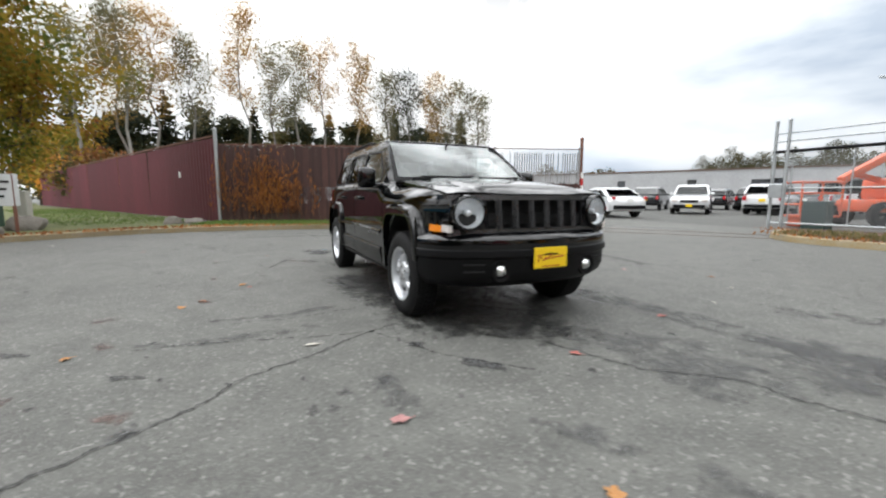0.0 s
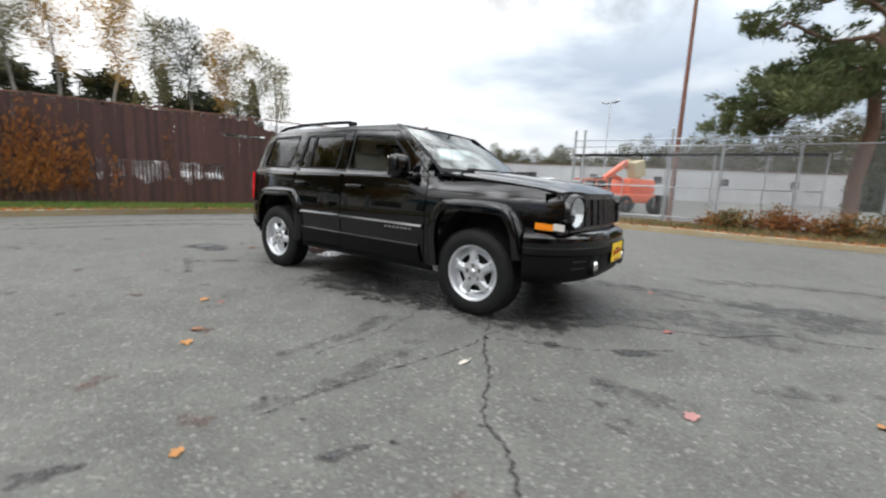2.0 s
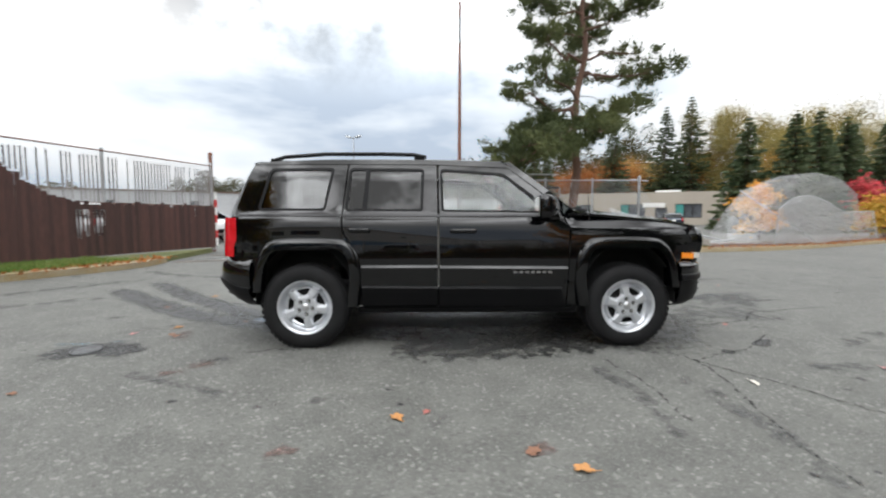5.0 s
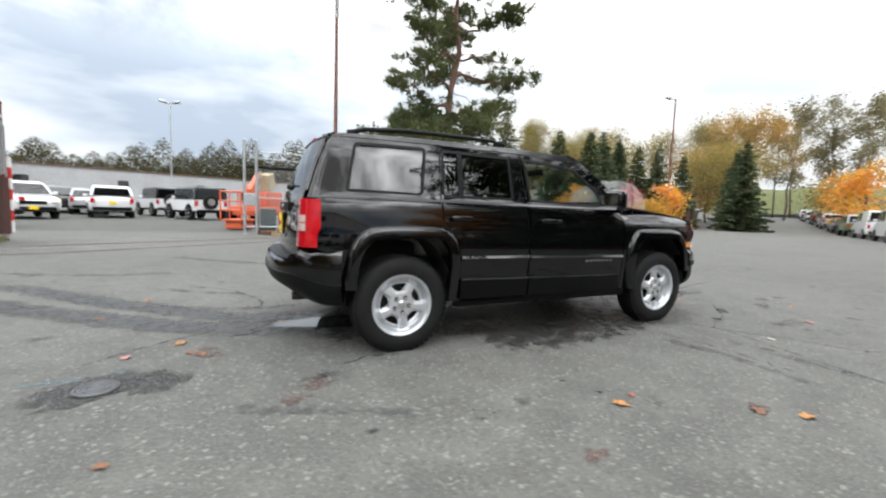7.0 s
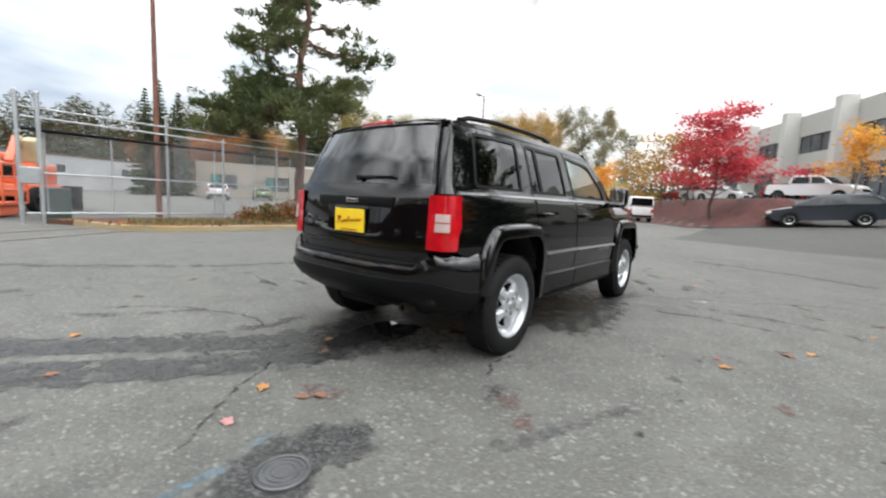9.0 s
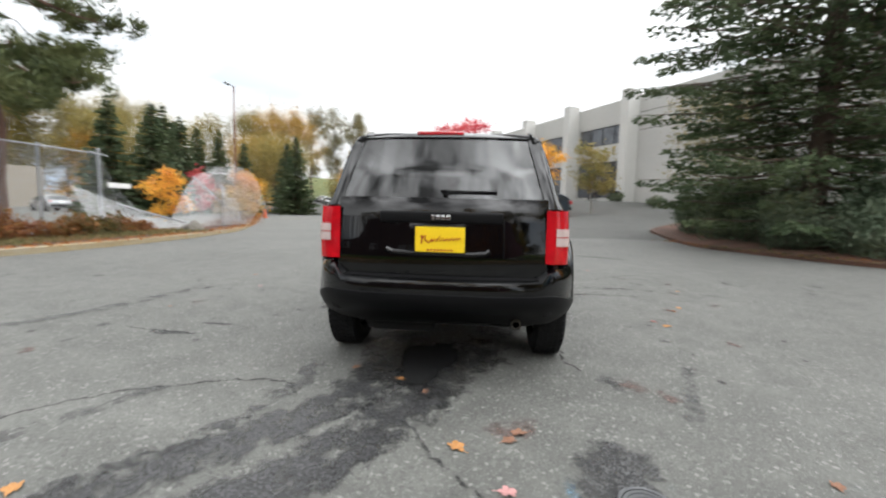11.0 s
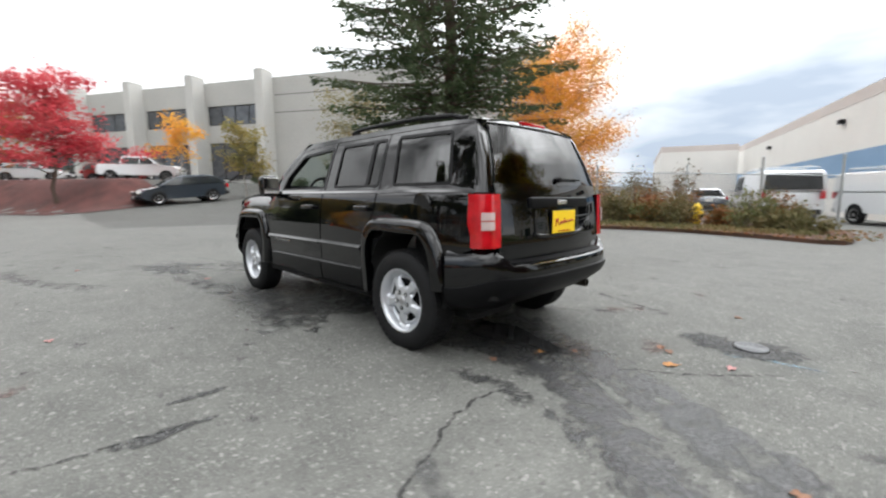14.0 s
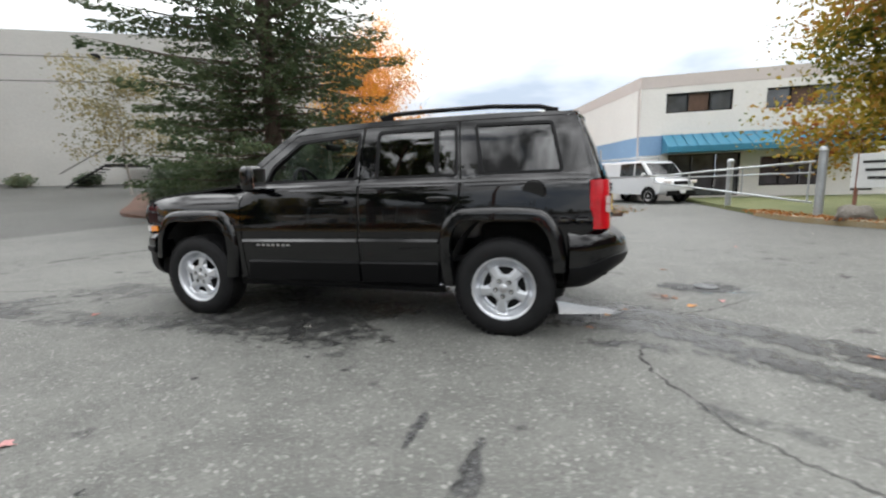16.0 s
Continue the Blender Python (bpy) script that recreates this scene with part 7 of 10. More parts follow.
def broadleaf(name, x, y, h, spread, bole, nleaf, size, lmat, label, seed, bark=None, clear=0.25, narrow=False, thin=0.0, r=None, limbs=16, tier=0.75, twigs=False):
    """A broadleaved tree: trunk, limbs, and leaves clustered round twig ends, leaving gaps."""
    rng = random.Random(seed)
    nr = np.random.default_rng(seed)
    t = thing("tree", label, "tree")
    z0 = terrain(x, y) - 0.1
    bm = bmesh.new()
    r = r or h * 0.018
    lean = (rng.uniform(-0.03, 0.03) * h, rng.uniform(-0.03, 0.03) * h)
    top = (x + lean[0], y + lean[1], z0 + h * (0.97 if narrow else 0.80))
    stem = limb(bm, (x, y, z0), top, r, r * 0.15, rng, 0.05, 7, 9)
    tips = []
    for i in range(limbs):
        f = clear + (0.96 - clear) * (i + rng.random()) / limbs
        p = stem[0].lerp(stem[-1], min(0.98, f * (1.0 if narrow else 1.05)))
        k = int(min(len(stem) - 2, f * (len(stem) - 1)))
        p = stem[k].lerp(stem[k + 1], f * (len(stem) - 1) - k)
        az = rng.uniform(0, 2 * math.pi) + i * 2.4
        if narrow:
            L = spread * (0.5 + 0.9 * math.sin(math.pi * min(1, (f - clear) / (1 - clear) * 0.9 + 0.08))) * rng.uniform(0.6, 1.1)
            up = L * rng.uniform(0.5, 1.2)
        else:
            L = spread * (1.05 - 0.55 * f) * rng.uniform(0.7, 1.1)
            up = L * rng.uniform(0.15, 0.75)
        e = (p.x + math.cos(az) * L, p.y + math.sin(az) * L, min(p.z + up, z0 + h))
        pts = limb(bm, p, e, r * 0.38 * (1.1 - f), r * 0.06, rng, 0.18, 4, 5)
        for j in range(3 if narrow else 5):
            q = pts[rng.randrange(1, 4)]
            tw = q + Vector((rng.gauss(0, 1), rng.gauss(0, 1), rng.uniform(-0.3, 1.0))) * L * 0.30
            tube(bm, q, tw, r * 0.08, r * 0.03, 4, caps=False)
            tips.append(tw)
        tips += [pts[-1], pts[-2]]
        if twigs:
            # bare outer twigs fan out past the leaves
            for j in range(9):
                q = pts[rng.randrange(2, 5)]
                limb(bm, q, q + Vector((math.cos(az) + rng.gauss(0, 0.5), math.sin(az) + rng.gauss(0, 0.5), rng.uniform(0.3, 1.3))) * L * rng.uniform(0.25, 0.5), r * 0.07, r * 0.02, rng, 0.1, 3, 4)
    part("trunk", bm, bark or M_BARK, t, smooth=60)
    T = np.array([tuple(p) for p in tips])
    keep = nr.random(len(T)) > thin
    T = T[keep]
    w = nr.uniform(0.3, 1.6, len(T))
    idx = nr.choice(len(T), nleaf, p=w / w.sum())
    sg = spread * ((0.30 if spread < 1.6 else 0.2) if narrow else 0.15)
    P = T[idx] + nr.normal(size=(nleaf, 3)) * np.array([sg, sg, sg * (1.3 if narrow else tier)])
    leaves("crown", P, size, lmat, t, seed)
    return t


def spruce(x, y, h, R, nbr, dens, size, lmat, label, seed, skirt=0.04, droop=0.28, r=None, gaps=0.12, profile=None, step=1.0):
    """A conifer: whorls of drooping branches with needle sprays along them."""
    rng = random.Random(seed)
    t = thing("conifer", label, "tree")
    z0 = terrain(x, y) - 0.1
    bm = bmesh.new()
    r = r or h * 0.02
    limb(bm, (x, y, z0), (x, y, z0 + h), r, 0.02, rng, 0.01, 6, 9)
    P, D = [], []
    z = h * skirt
    while z < h * 0.985:
        f = z / h
        L0 = R * (1 - f) ** 0.85 * min(1.0, 0.72 + f * 2.2) + 0.1
        if profile:
            L0 = float(np.interp(z, *profile))
        k = max(4, int(nbr * (1 - 0.45 * f)))
        a0 = rng.random() * 6.28
        for i in range(k):
            if rng.random() < gaps:
                continue
            az = a0 + 6.283 * i / k + rng.uniform(-0.25, 0.25)
            L = L0 * rng.uniform(0.62, 1.12)
            dr = droop * L * rng.uniform(0.6, 1.3)
            a = Vector((x, y, z0 + z))
            mid = a + Vector((math.cos(az) * L * 0.55, math.sin(az) * L * 0.55, -dr * 0.55 + 0.05 * L))
            e = a + Vector((math.cos(az) * L, math.sin(az) * L, -dr * 0.75 + 0.10 * L))
            if L > 0.5:
                tube(bm, a, mid, 0.022 * L ** 0.5, 0.014 * L ** 0.5, 4, caps=False)
                tube(bm, mid, e, 0.014 * L ** 0.5, 0.004, 4, caps=False)
            n = max(3, int(dens * L))
            for j in range(n):
                s = (j + rng.random()) / n
                s = 0.12 + 0.88 * s
                p = a.lerp(mid, s / 0.55) if s < 0.55 else mid.lerp(e, (s - 0.55) / 0.45)
                wide = 0.30 * L * (1.05 - s) * 0.9 + 0.06
                off = rng.uniform(-1, 1) * wide
                px = Vector((-math.sin(az), math.cos(az), 0)) * off
                P.append((p.x + px.x, p.y + px.y, p.z - abs(off) * 0.25 - rng.random() * 0.10 * (1 + L * 0.3)))
                D.append((math.cos(az) * 0.8 + px.x * 2.2, math.sin(az) * 0.8 + px.y * 2.2, rng.uniform(-0.55, 0.15)))
        z += (h * 0.016 + 0.13 * rng.uniform(0.7, 1.3)) * step
    part("trunk", bm, M_BARK, t, smooth=60)
    leaves("crown", np.array(P), size, lmat, t, seed, D=np.array(D), long=2.1)
    return t


def pine(x, y, h, label, seed):
    """A pine: reddish trunk seen between crooked limbs, needle tufts in dense uneven clumps with sky between them."""
    rng = random.Random(seed)
    nr = np.random.default_rng(seed)
    t = thing("pine_tree", label, "tree")
    bm = bmesh.new()
    stem = limb(bm, (x, y, 0.0), (x + 0.45, y + 0.1, h), 0.19, 0.035, rng, 0.025, 9, 10)
    P, D = [], []

    def clump(c, size, lift=0.0):
        """Tufts on a lens-shaped clump: needles fan up and out from its twigs."""
        m = int(450 * size ** 1.3)
        # needles gather round a few shoots of the clump
        k = max(3, int(9 * size))
        shoots = nr.normal(size=(k, 3)) * np.array([0.52, 0.52, 0.26])
        q = shoots[nr.integers(0, k, m)] + nr.normal(size=(m, 3)) * np.array([0.20, 0.20, 0.15])
        P.append(np.array(tuple(c)) + q * size)
        D.append(q * np.array([1.0, 1.0, 0.4]) + np.array([0, 0, 0.65 + lift]) + nr.normal(size=(m, 3)) * 0.35)

    def bough(z, a, L, rise, fill=1.0):
        f = z / h
        k = min(len(stem) - 2, int(f * (len(stem) - 1)))
        p = stem[k].lerp(stem[k + 1], f * (len(stem) - 1) - k)
        e = (p.x + math.cos(a) * L, p.y + math.sin(a) * L, p.z + rise * L)
        pts = limb(bm, p, e, 0.075 * (1.2 - f) + 0.01, 0.014, rng, 0.20, 6, 6)
        for i, q in enumerate(pts[2:]):
            for s in range(3 if i else 2):
                if rng.random() > fill:
                    continue
                side_a = a + rng.choice((-1, 1)) * rng.uniform(0.5, 1.3)
                out = rng.uniform(0.15, 0.55) * min(1.0, L / 2.2)
                c = q + Vector((math.cos(side_a) * out, math.sin(side_a) * out, rng.uniform(-0.02, 0.22)))
                limb(bm, q, c, 0.016, 0.006, rng, 0.15, 2, 4)
                clump(c, rng.uniform(0.36, 0.62) * (1.0 if L > 1.4 else 0.8))
        clump(pts[-1], rng.uniform(0.36, 0.55))
    z, a = 5.0, rng.uniform(0, 6.28)
    while z < h - 0.5:
        f = z / h
        for rep in range(3 if z > 6.5 else 2):
            a += 2.1 + rng.uniform(-0.35, 0.35)
            L = float(np.interp(z, (5.0, 6.5, 9.0, 11.0, h), (3.0, 3.1, 2.7, 2.0, 0.5))) * rng.uniform(0.55, 1.12)
            bough(z + rng.uniform(-0.2, 0.2), a, L, rng.uniform(-0.12, 0.30), 0.58)
        z += rng.uniform(0.62, 0.88)
    # heavy low boughs that hang over the fence
    for z, a, L in ((3.9, 2.7, 3.3), (4.1, 3.3, 3.5), (4.4, 3.0, 3.3), (4.5, 3.8, 3.2), (4.7, 2.4, 2.6), (4.0, 4.3, 3.0), (4.6, 4.8, 2.6), (4.8, 3.5, 2.4), (4.9, 5.5, 1.7), (4.3, 2.0, 2.0)):
        bough(z, a, L * 0.86, -0.30 + rng.uniform(-0.06, 0.10))
    # a spur and bare dead twigs on the far side
    bough(6.6, 0.15, 2.9, 0.02, 0.5)
    for k in range(9):
        z, a = rng.uniform(4.6, 8.5), rng.uniform(-1.2, 1.6)
        p = stem[0].lerp(stem[-1], z / h)
        limb(bm, p, (p.x + math.cos(a) * 1.8, p.y + math.sin(a) * 1.8, p.z - rng.uniform(0.2, 0.9)), 0.022, 0.004, rng, 0.15, 4, 4)
    part("trunk", bm, M_PINEBARK, t, smooth=60)
    leaves("crown", np.concatenate(P), 0.046, L_PINE, t, seed, D=np.concatenate(D), long=3.6)
    return t


def shrub(name, x, y, rx, ry, h, n, size, lmat, label, seed, up=0.3, category="shrub", rot=0.0, z=None):
    """A shrub of stems and leaves, with an uneven outline."""
    nr = np.random.default_rng(seed)
    rng = random.Random(seed)
    t = thing(name, label, category)
    z0 = terrain(x, y) + 0.08 if z is None else z
    ca, sa = math.cos(rot), math.sin(rot)
    bm = bmesh.new()
    k = 26
    U = []
    for i in range(k):
        a, q = rng.uniform(0, 6.283), math.sqrt(rng.random())
        ux, uy = math.cos(a) * q * rx * 0.85, math.sin(a) * q * ry * 0.85
        hh = h * (1 - 0.55 * q * q) * rng.uniform(0.55, 1.05)
        c = (x + ux * ca - uy * sa, y + ux * sa + uy * ca, z0 + hh)
        U.append(c)
        limb(bm, (x + (ux * ca - uy * sa) * 0.55, y + (ux * sa + uy * ca) * 0.55, z0 - 0.08), c, 0.014, 0.004, rng, 0.1, 3, 4)
    tagged(part("stem", bm, M_BARK, t), kind="stuff")
    U = np.array(U)
    idx = nr.integers(0, k, n)
    f = nr.random((n, 1)) ** 0.6
    base = np.array([x, y, z0])
    P = base + (U[idx] - base) * np.concatenate([0.35 + 0.65 * f, 0.35 + 0.65 * f, f], axis=1)
    P += nr.normal(size=(n, 3)) * np.array([rx * 0.13, ry * 0.13, h * 0.10])
    P[:, 2] = np.maximum(P[:, 2], z0 - 0.05)
    D = nr.normal(size=(n, 3)) + np.array([0, 0, up])
    leaves("foliage", P, size, lmat, t, seed, D=D, long=1.9)
    return t


M_PINEBARK = material("reddish_pine_bark", (0.15, 0.085, 0.060), 0.9, vary=0.35, scale=5, fine=34, bump=0.8, depth=0.03, stretch=(1, 1, 0.3))
M_TWIG = material("pinkish_brown_twigs", (0.26, 0.13, 0.10), 0.85, vary=0.25, scale=4, fine=30, bump=0.3)
# the trees that stand near
broadleaf("maple", -10.7, -9.2, 11.6, 3.2, 2.0, 80000, 0.085, L_MAPLE, "large maple with green, yellow and orange autumn leaves", 11, clear=0.16, limbs=34, r=0.20)
pine(5.26, 12.17, 13.4, "tall open pine with layered dark green needle pads", 3)
spruce(9.1, -10.2, 23.0, 5.2, 15, 62, 0.085, L_SPRUCE, "tall broad dark green spruce behind low junipers", 4, skirt=0.05, droop=0.20, r=0.34, gaps=0.29, profile=((0.0, 3.0, 6.0, 11.0, 15.0, 23.0), (4.2, 4.6, 5.0, 4.9, 3.6, 0.15)), step=0.95)
broadleaf("tree", 9.7, -20.3, 11.8, 3.7, 2.0, 46000, 0.075, L_GOLD, "broad tree with golden orange autumn leaves", 12, M_TWIG, clear=0.16, limbs=30, r=0.16, thin=0.2, twigs=True)
broadleaf("tree", 29.5, 1.4, 8.9, 3.1, 2.0, 10000, 0.115, L_RED, "slender tree with crimson autumn leaves on a bank", 13, clear=0.2, limbs=22, r=0.12, tier=0.35)
for i, (x, y, rx, ry, h, rot) in enumerate([(6.6, -9.7, 1.5, 1.1, 1.45, -0.4), (8.4, -9.0, 1.6, 1.1, 1.7, -0.3), (10.4, -8.6, 1.6, 1.1, 1.7, -0.1), (12.2, -8.4, 1.3, 1.0, 1.35, 0.1), (7.4, -11.2, 1.7, 1.5, 2.4, 0.2), (10.6, -10.4, 1.9, 1.5, 2.6, 0.0), (5.4, -10.8, 1.2, 1.0, 1.3, 0.3), (12.4, -10.0, 1.6, 1.4, 1.9, 0.5)]):
    shrub("juniper", x, y, rx, ry, h * 1.25, 9500, 0.050, L_JUNIPER, "spreading grey-green juniper beside the yard", 30 + i, up=0.9, rot=rot)
for i, (x, y, s, h) in enumerate([(3.2, -12.2, 0.9, 1.1), (1.9, -12.6, 0.8, 1.3), (4.4, -12.6, 1.0, 1.5), (2.6, -14.2, 1.0, 2.2), (0.9, -12.8, 0.8, 0.9), (-0.4, -12.9, 0.7, 0.7), (-1.9, -11.4, 0.6, 0.6), (1.2, -14.4, 0.8, 2.0), (4.9, -15.0, 1.2, 2.4), (3.6, -16.8, 1.4, 2.2)]):
    shrub("shrub", x, y, s, s * 0.9, h, 1500, 0.06, L_SHRUB if i % 3 else L_WEED, "straggly russet and green shrub along the wire fence", 50 + i, up=0.7)
for i in range(15):
    x, y = -2.4 + i * 0.55 + 0.2 * math.sin(i * 3.1), -11.5 - 0.9 * abs(math.sin(i * 1.7)) - (0.4 if i > 8 else 0)
    if 3 <= i <= 5:
        continue
    shrub("shrub", x, y, 0.75, 0.7, 0.75 + 0.55 * abs(math.sin(i * 2.3)), 1500, 0.05, (L_WEED, L_SHRUB, L_THICKET)[i % 3], "tangled green and brown thicket along the wire fence", 330 + i, up=0.8)
for i, (x, s, h) in enumerate([(2.6, 0.8, 0.65), (3.7, 0.9, 0.75), (4.9, 1.0, 0.8), (6.1, 0.9, 0.7), (7.1, 0.7, 0.5)]):
    shrub("shrub", x, 10.0 + 0.15 * math.sin(i * 2.0), s, 0.65, h, 1600, 0.05, L_SHRUB, "low russet and green hedge shrub behind the kerb", 70 + i, up=0.4)
for i, (x, y, c) in enumerate([(29.3, -17.0, 1), (32.6, -15.1, 1), (25.0, -19.6, 1), (35.6, -12.7, 1)]):
    shrub("shrub", x, y, 1.35, 0.8, 0.95, 1500, 0.08, L_JUNIPER, "clipped dark green shrub at the office wall", 80 + i)
broadleaf("tree", 27.0, -8.3, 6.0, 1.9, 1.2, 2600, 0.12, L_OLIVE, "small pale-trunked birch with thin olive leaves before the office", 21, M_BIRCH, 0.3, thin=0.35, r=0.07)
broadleaf("tree", 32.8, -5.8, 5.8, 1.9, 1.2, 1700, 0.13, L_GOLD, "small tree with sparse orange leaves before the office", 22, M_BIRCH, 0.3, thin=0.4, r=0.07)
broadleaf("tree", 20.4, -13.1, 8.2, 2.7, 1.2, 4200, 0.11, L_BIRCHG, "small pale-trunked birch with thin green leaves", 23, M_BIRCH, 0.22, thin=0.2, r=0.07)
broadleaf("tree", 27.0, 18.3, 4.1, 1.6, 1.2, 3200, 0.10, L_GOLD, "orange-leaved young tree behind sagging wire", 24, clear=0.1, r=0.07)
broadleaf("tree", 15.6, 15.7, 3.3, 1.15, 1.2, 2100, 0.09, L_GOLD, "low orange shrub-like tree behind sagging wire", 25, clear=0.05, r=0.05)
broadleaf("tree", 22.2, 15.8, 2.6, 1.5, 1.2, 2400, 0.09, L_YELLOW, "low yellow shrub-like tree behind sagging wire", 26, clear=0.05, r=0.05)
broadleaf("tree", 29.0, 23.6, 3.4, 0.8, 1.2, 1500, 0.14, L_RED, "slim red-leaved young tree beside the street", 27, narrow=True, clear=0.15, r=0.05)

# tall thinning birches behind the fences
for i, (x, y, h, c) in enumerate([(-36.7, -10.1, 14.8, 0), (-39.0, -8.2, 16.0, 1), (-39.3, -5.8, 13.9, 0), (-38.5, -1.4, 16.6, 1), (-43.4, 0.8, 15.6, 0), (-41.2, 3.3, 14.8, 0), (-42.9, 5.8, 16.8, 1), (-42.0, 9.8, 16.2, 1), (-43.1, 13.2, 14.2, 0), (-42.2, 16.0, 14.6, 2), (-44.7, 20.3, 15.4, 1), (-43.8, 22.2, 14.4, 0), (-42.2, 25.0, 13.0, 0), (-36.0, -13.2, 13.5, 0), (-40.5, -11.0, 15.0, 1)]):
    broadleaf("birch", x, y, h * 1.07, 1.5, 4.0, 6200, 0.11, (L_BIRCHG, L_BIRCH, L_DARK)[c], "tall thinning birch with gold and grey-green leaves", 100 + i, M_BIRCH, 0.50, narrow=True, thin=0.22, limbs=20, r=0.16)
# dark woods lower behind them
rw = random.Random(8)
for i in range(17):
    x, y = -54 + rw.uniform(-3, 3), -22 + i * 3.1
    h = rw.uniform(11.0, 13.6)
    if i % 3 == 1:
        spruce(x, y, h + 1.2, 2.9, 11, 24, 0.24, L_DARK, "dark conifer in the wood behind the fence", 140 + i)
    else:
        broadleaf("tree", x, y, h, 3.6, 2.0, 8500, 0.25, L_FAR if i % 4 == 0 else L_DARK, "dark autumn tree in the wood behind the fence", 140 + i, clear=0.12, r=0.12)
for i, (x, y, h, m) in enumerate([(-37.6, -13.6, 8.6, L_MAPLE), (-45.5, -16.6, 6.0, L_GOLD), (-35.0, -11.9, 5.2, L_SHRUB), (-47.0, -18.0, 9.0, L_MAPLE)]):
    broadleaf("tree", x, y, h, 2.6, 2.0, 2400, 0.19, m, "autumn tree with orange and red leaves beyond the fence", 165 + i, clear=0.12, r=0.1)
# conifers and autumn woods to the north-east
for i, (x, y, h, R) in enumerate([(34.1, 57.4, 17.5, 4.9), (38.0, 57.6, 19.0, 5.2), (25.5, 55.0, 15.0, 4.0), (36.2, 31.4, 9.6, 2.6), (39.7, 19.9, 8.6, 2.7), (43.0, 22.5, 8.4, 2.4), (31.2, 28.6, 8.2, 1.9), (33.4, 29.0, 9.0, 2.0), (35.4, 28.2, 9.0, 2.1), (36.2, 26.4, 8.6, 2.0), (37.6, 24.6, 7.6, 1.9), (24.0, 23.5, 8.4, 2.5), (27.0, 25.0, 8.8, 2.5), (21.6, 24.6, 8.2, 2.4), (29.6, 25.6, 8.6, 2.4), (12.4, 54.4, 12.2, 2.0), (14.0, 54.9, 13.4, 2.0), (15.8, 54.6, 12.6, 2.0)]):
    spruce(x, y, h, R, 11, 26, 0.16, L_SPRUCE, "dark green conifer at the edge of the wood", 180 + i, gaps=0.08)
for i, (x, y, h, m) in enumerate([(25.7, 58.2, 9.6, 1), (42.9, 57.8, 18.4, 0), (17.2, 60.0, 7.0, 1), (41.5, 57.3, 17.6, 0), (47.5, 52.5, 15.6, 0), (49.5, 46.5, 15.8, 0), (52.5, 40.0, 13.4, 0), (55.8, 35.5, 15.0, 0), (57.5, 32.7, 15.4, 0), (57.3, 29.2, 15.9, 1), (46.0, 40.0, 11.0, 0), (52.0, 31.0, 10.0, 1), (44.5, 48.0, 12.5, 0), (31.0, 62.0, 10.0, 1), (48.0, 26.5, 9.5, 0)]):
    broadleaf("tree", x, y, h * 0.86, 3.2, 3.0, 17000, 0.11, (L_OLIVE, L_BIRCH)[m] if i not in (0, 2) else L_VINE, "tall olive and gold autumn tree in the wood", 200 + i, clear=0.15, narrow=True, limbs=20, r=0.14)
for i, (x, y, h, m) in enumerate([(29.5, 60.5, 9.5, L_VINE), (36.0, 61.5, 10.5, L_OLIVE), (40.5, 60.0, 12.0, L_VINE), (44.0, 58.0, 15.5, L_OLIVE), (47.0, 55.0, 16.5, L_OLIVE), (46.0, 51.0, 10.5, L_GOLD), (50.0, 50.0, 15.0, L_OLIVE), (22.0, 60.0, 8.5, L_VINE)]):
    broadleaf("tree", x, y, h, 4.2, 2.0, 9000, 0.17, m, "full-crowned olive and orange autumn tree in the wood", 260 + i, clear=0.10, limbs=24, r=0.14)
for i, (x, y, h) in enumerate([(69.9, 30.8, 17.2), (76.3, 28.7, 16.5), (72.8, 23.9, 17.0), (78.5, 36.6, 17.0), (81.1, 35.3, 17.3), (78.8, 30.1, 18.6), (77.5, 24.4, 17.2), (84.0, 22.0, 14.0), (66.0, 36.0, 15.0)]):
    broadleaf("tree", x, y, h, 2.1, 3.0, 4200, 0.17, L_BIRCHG, "tall sparse grey-green tree at the street's end", 220 + i, clear=0.3, narrow=True, thin=0.3, limbs=16, r=0.16)
for i, (x, y, h, m) in enumerate([(49.0, 14.7, 7.6, L_GOLD), (44.8, 10.7, 8.3, L_BIRCH), (41.3, 6.8, 8.8, L_BIRCH), (37.0, 4.2, 7.0, L_VINE), (53.0, 17.5, 6.5, L_GOLD), (58.0, 21.0, 6.0, L_OLIVE)]):
    broadleaf("tree", x, y, h, 2.7, 2.0, 1900, 0.17, m, "half-bare street tree with orange and grey leaves", 235 + i, clear=0.2, thin=0.3, r=0.09)


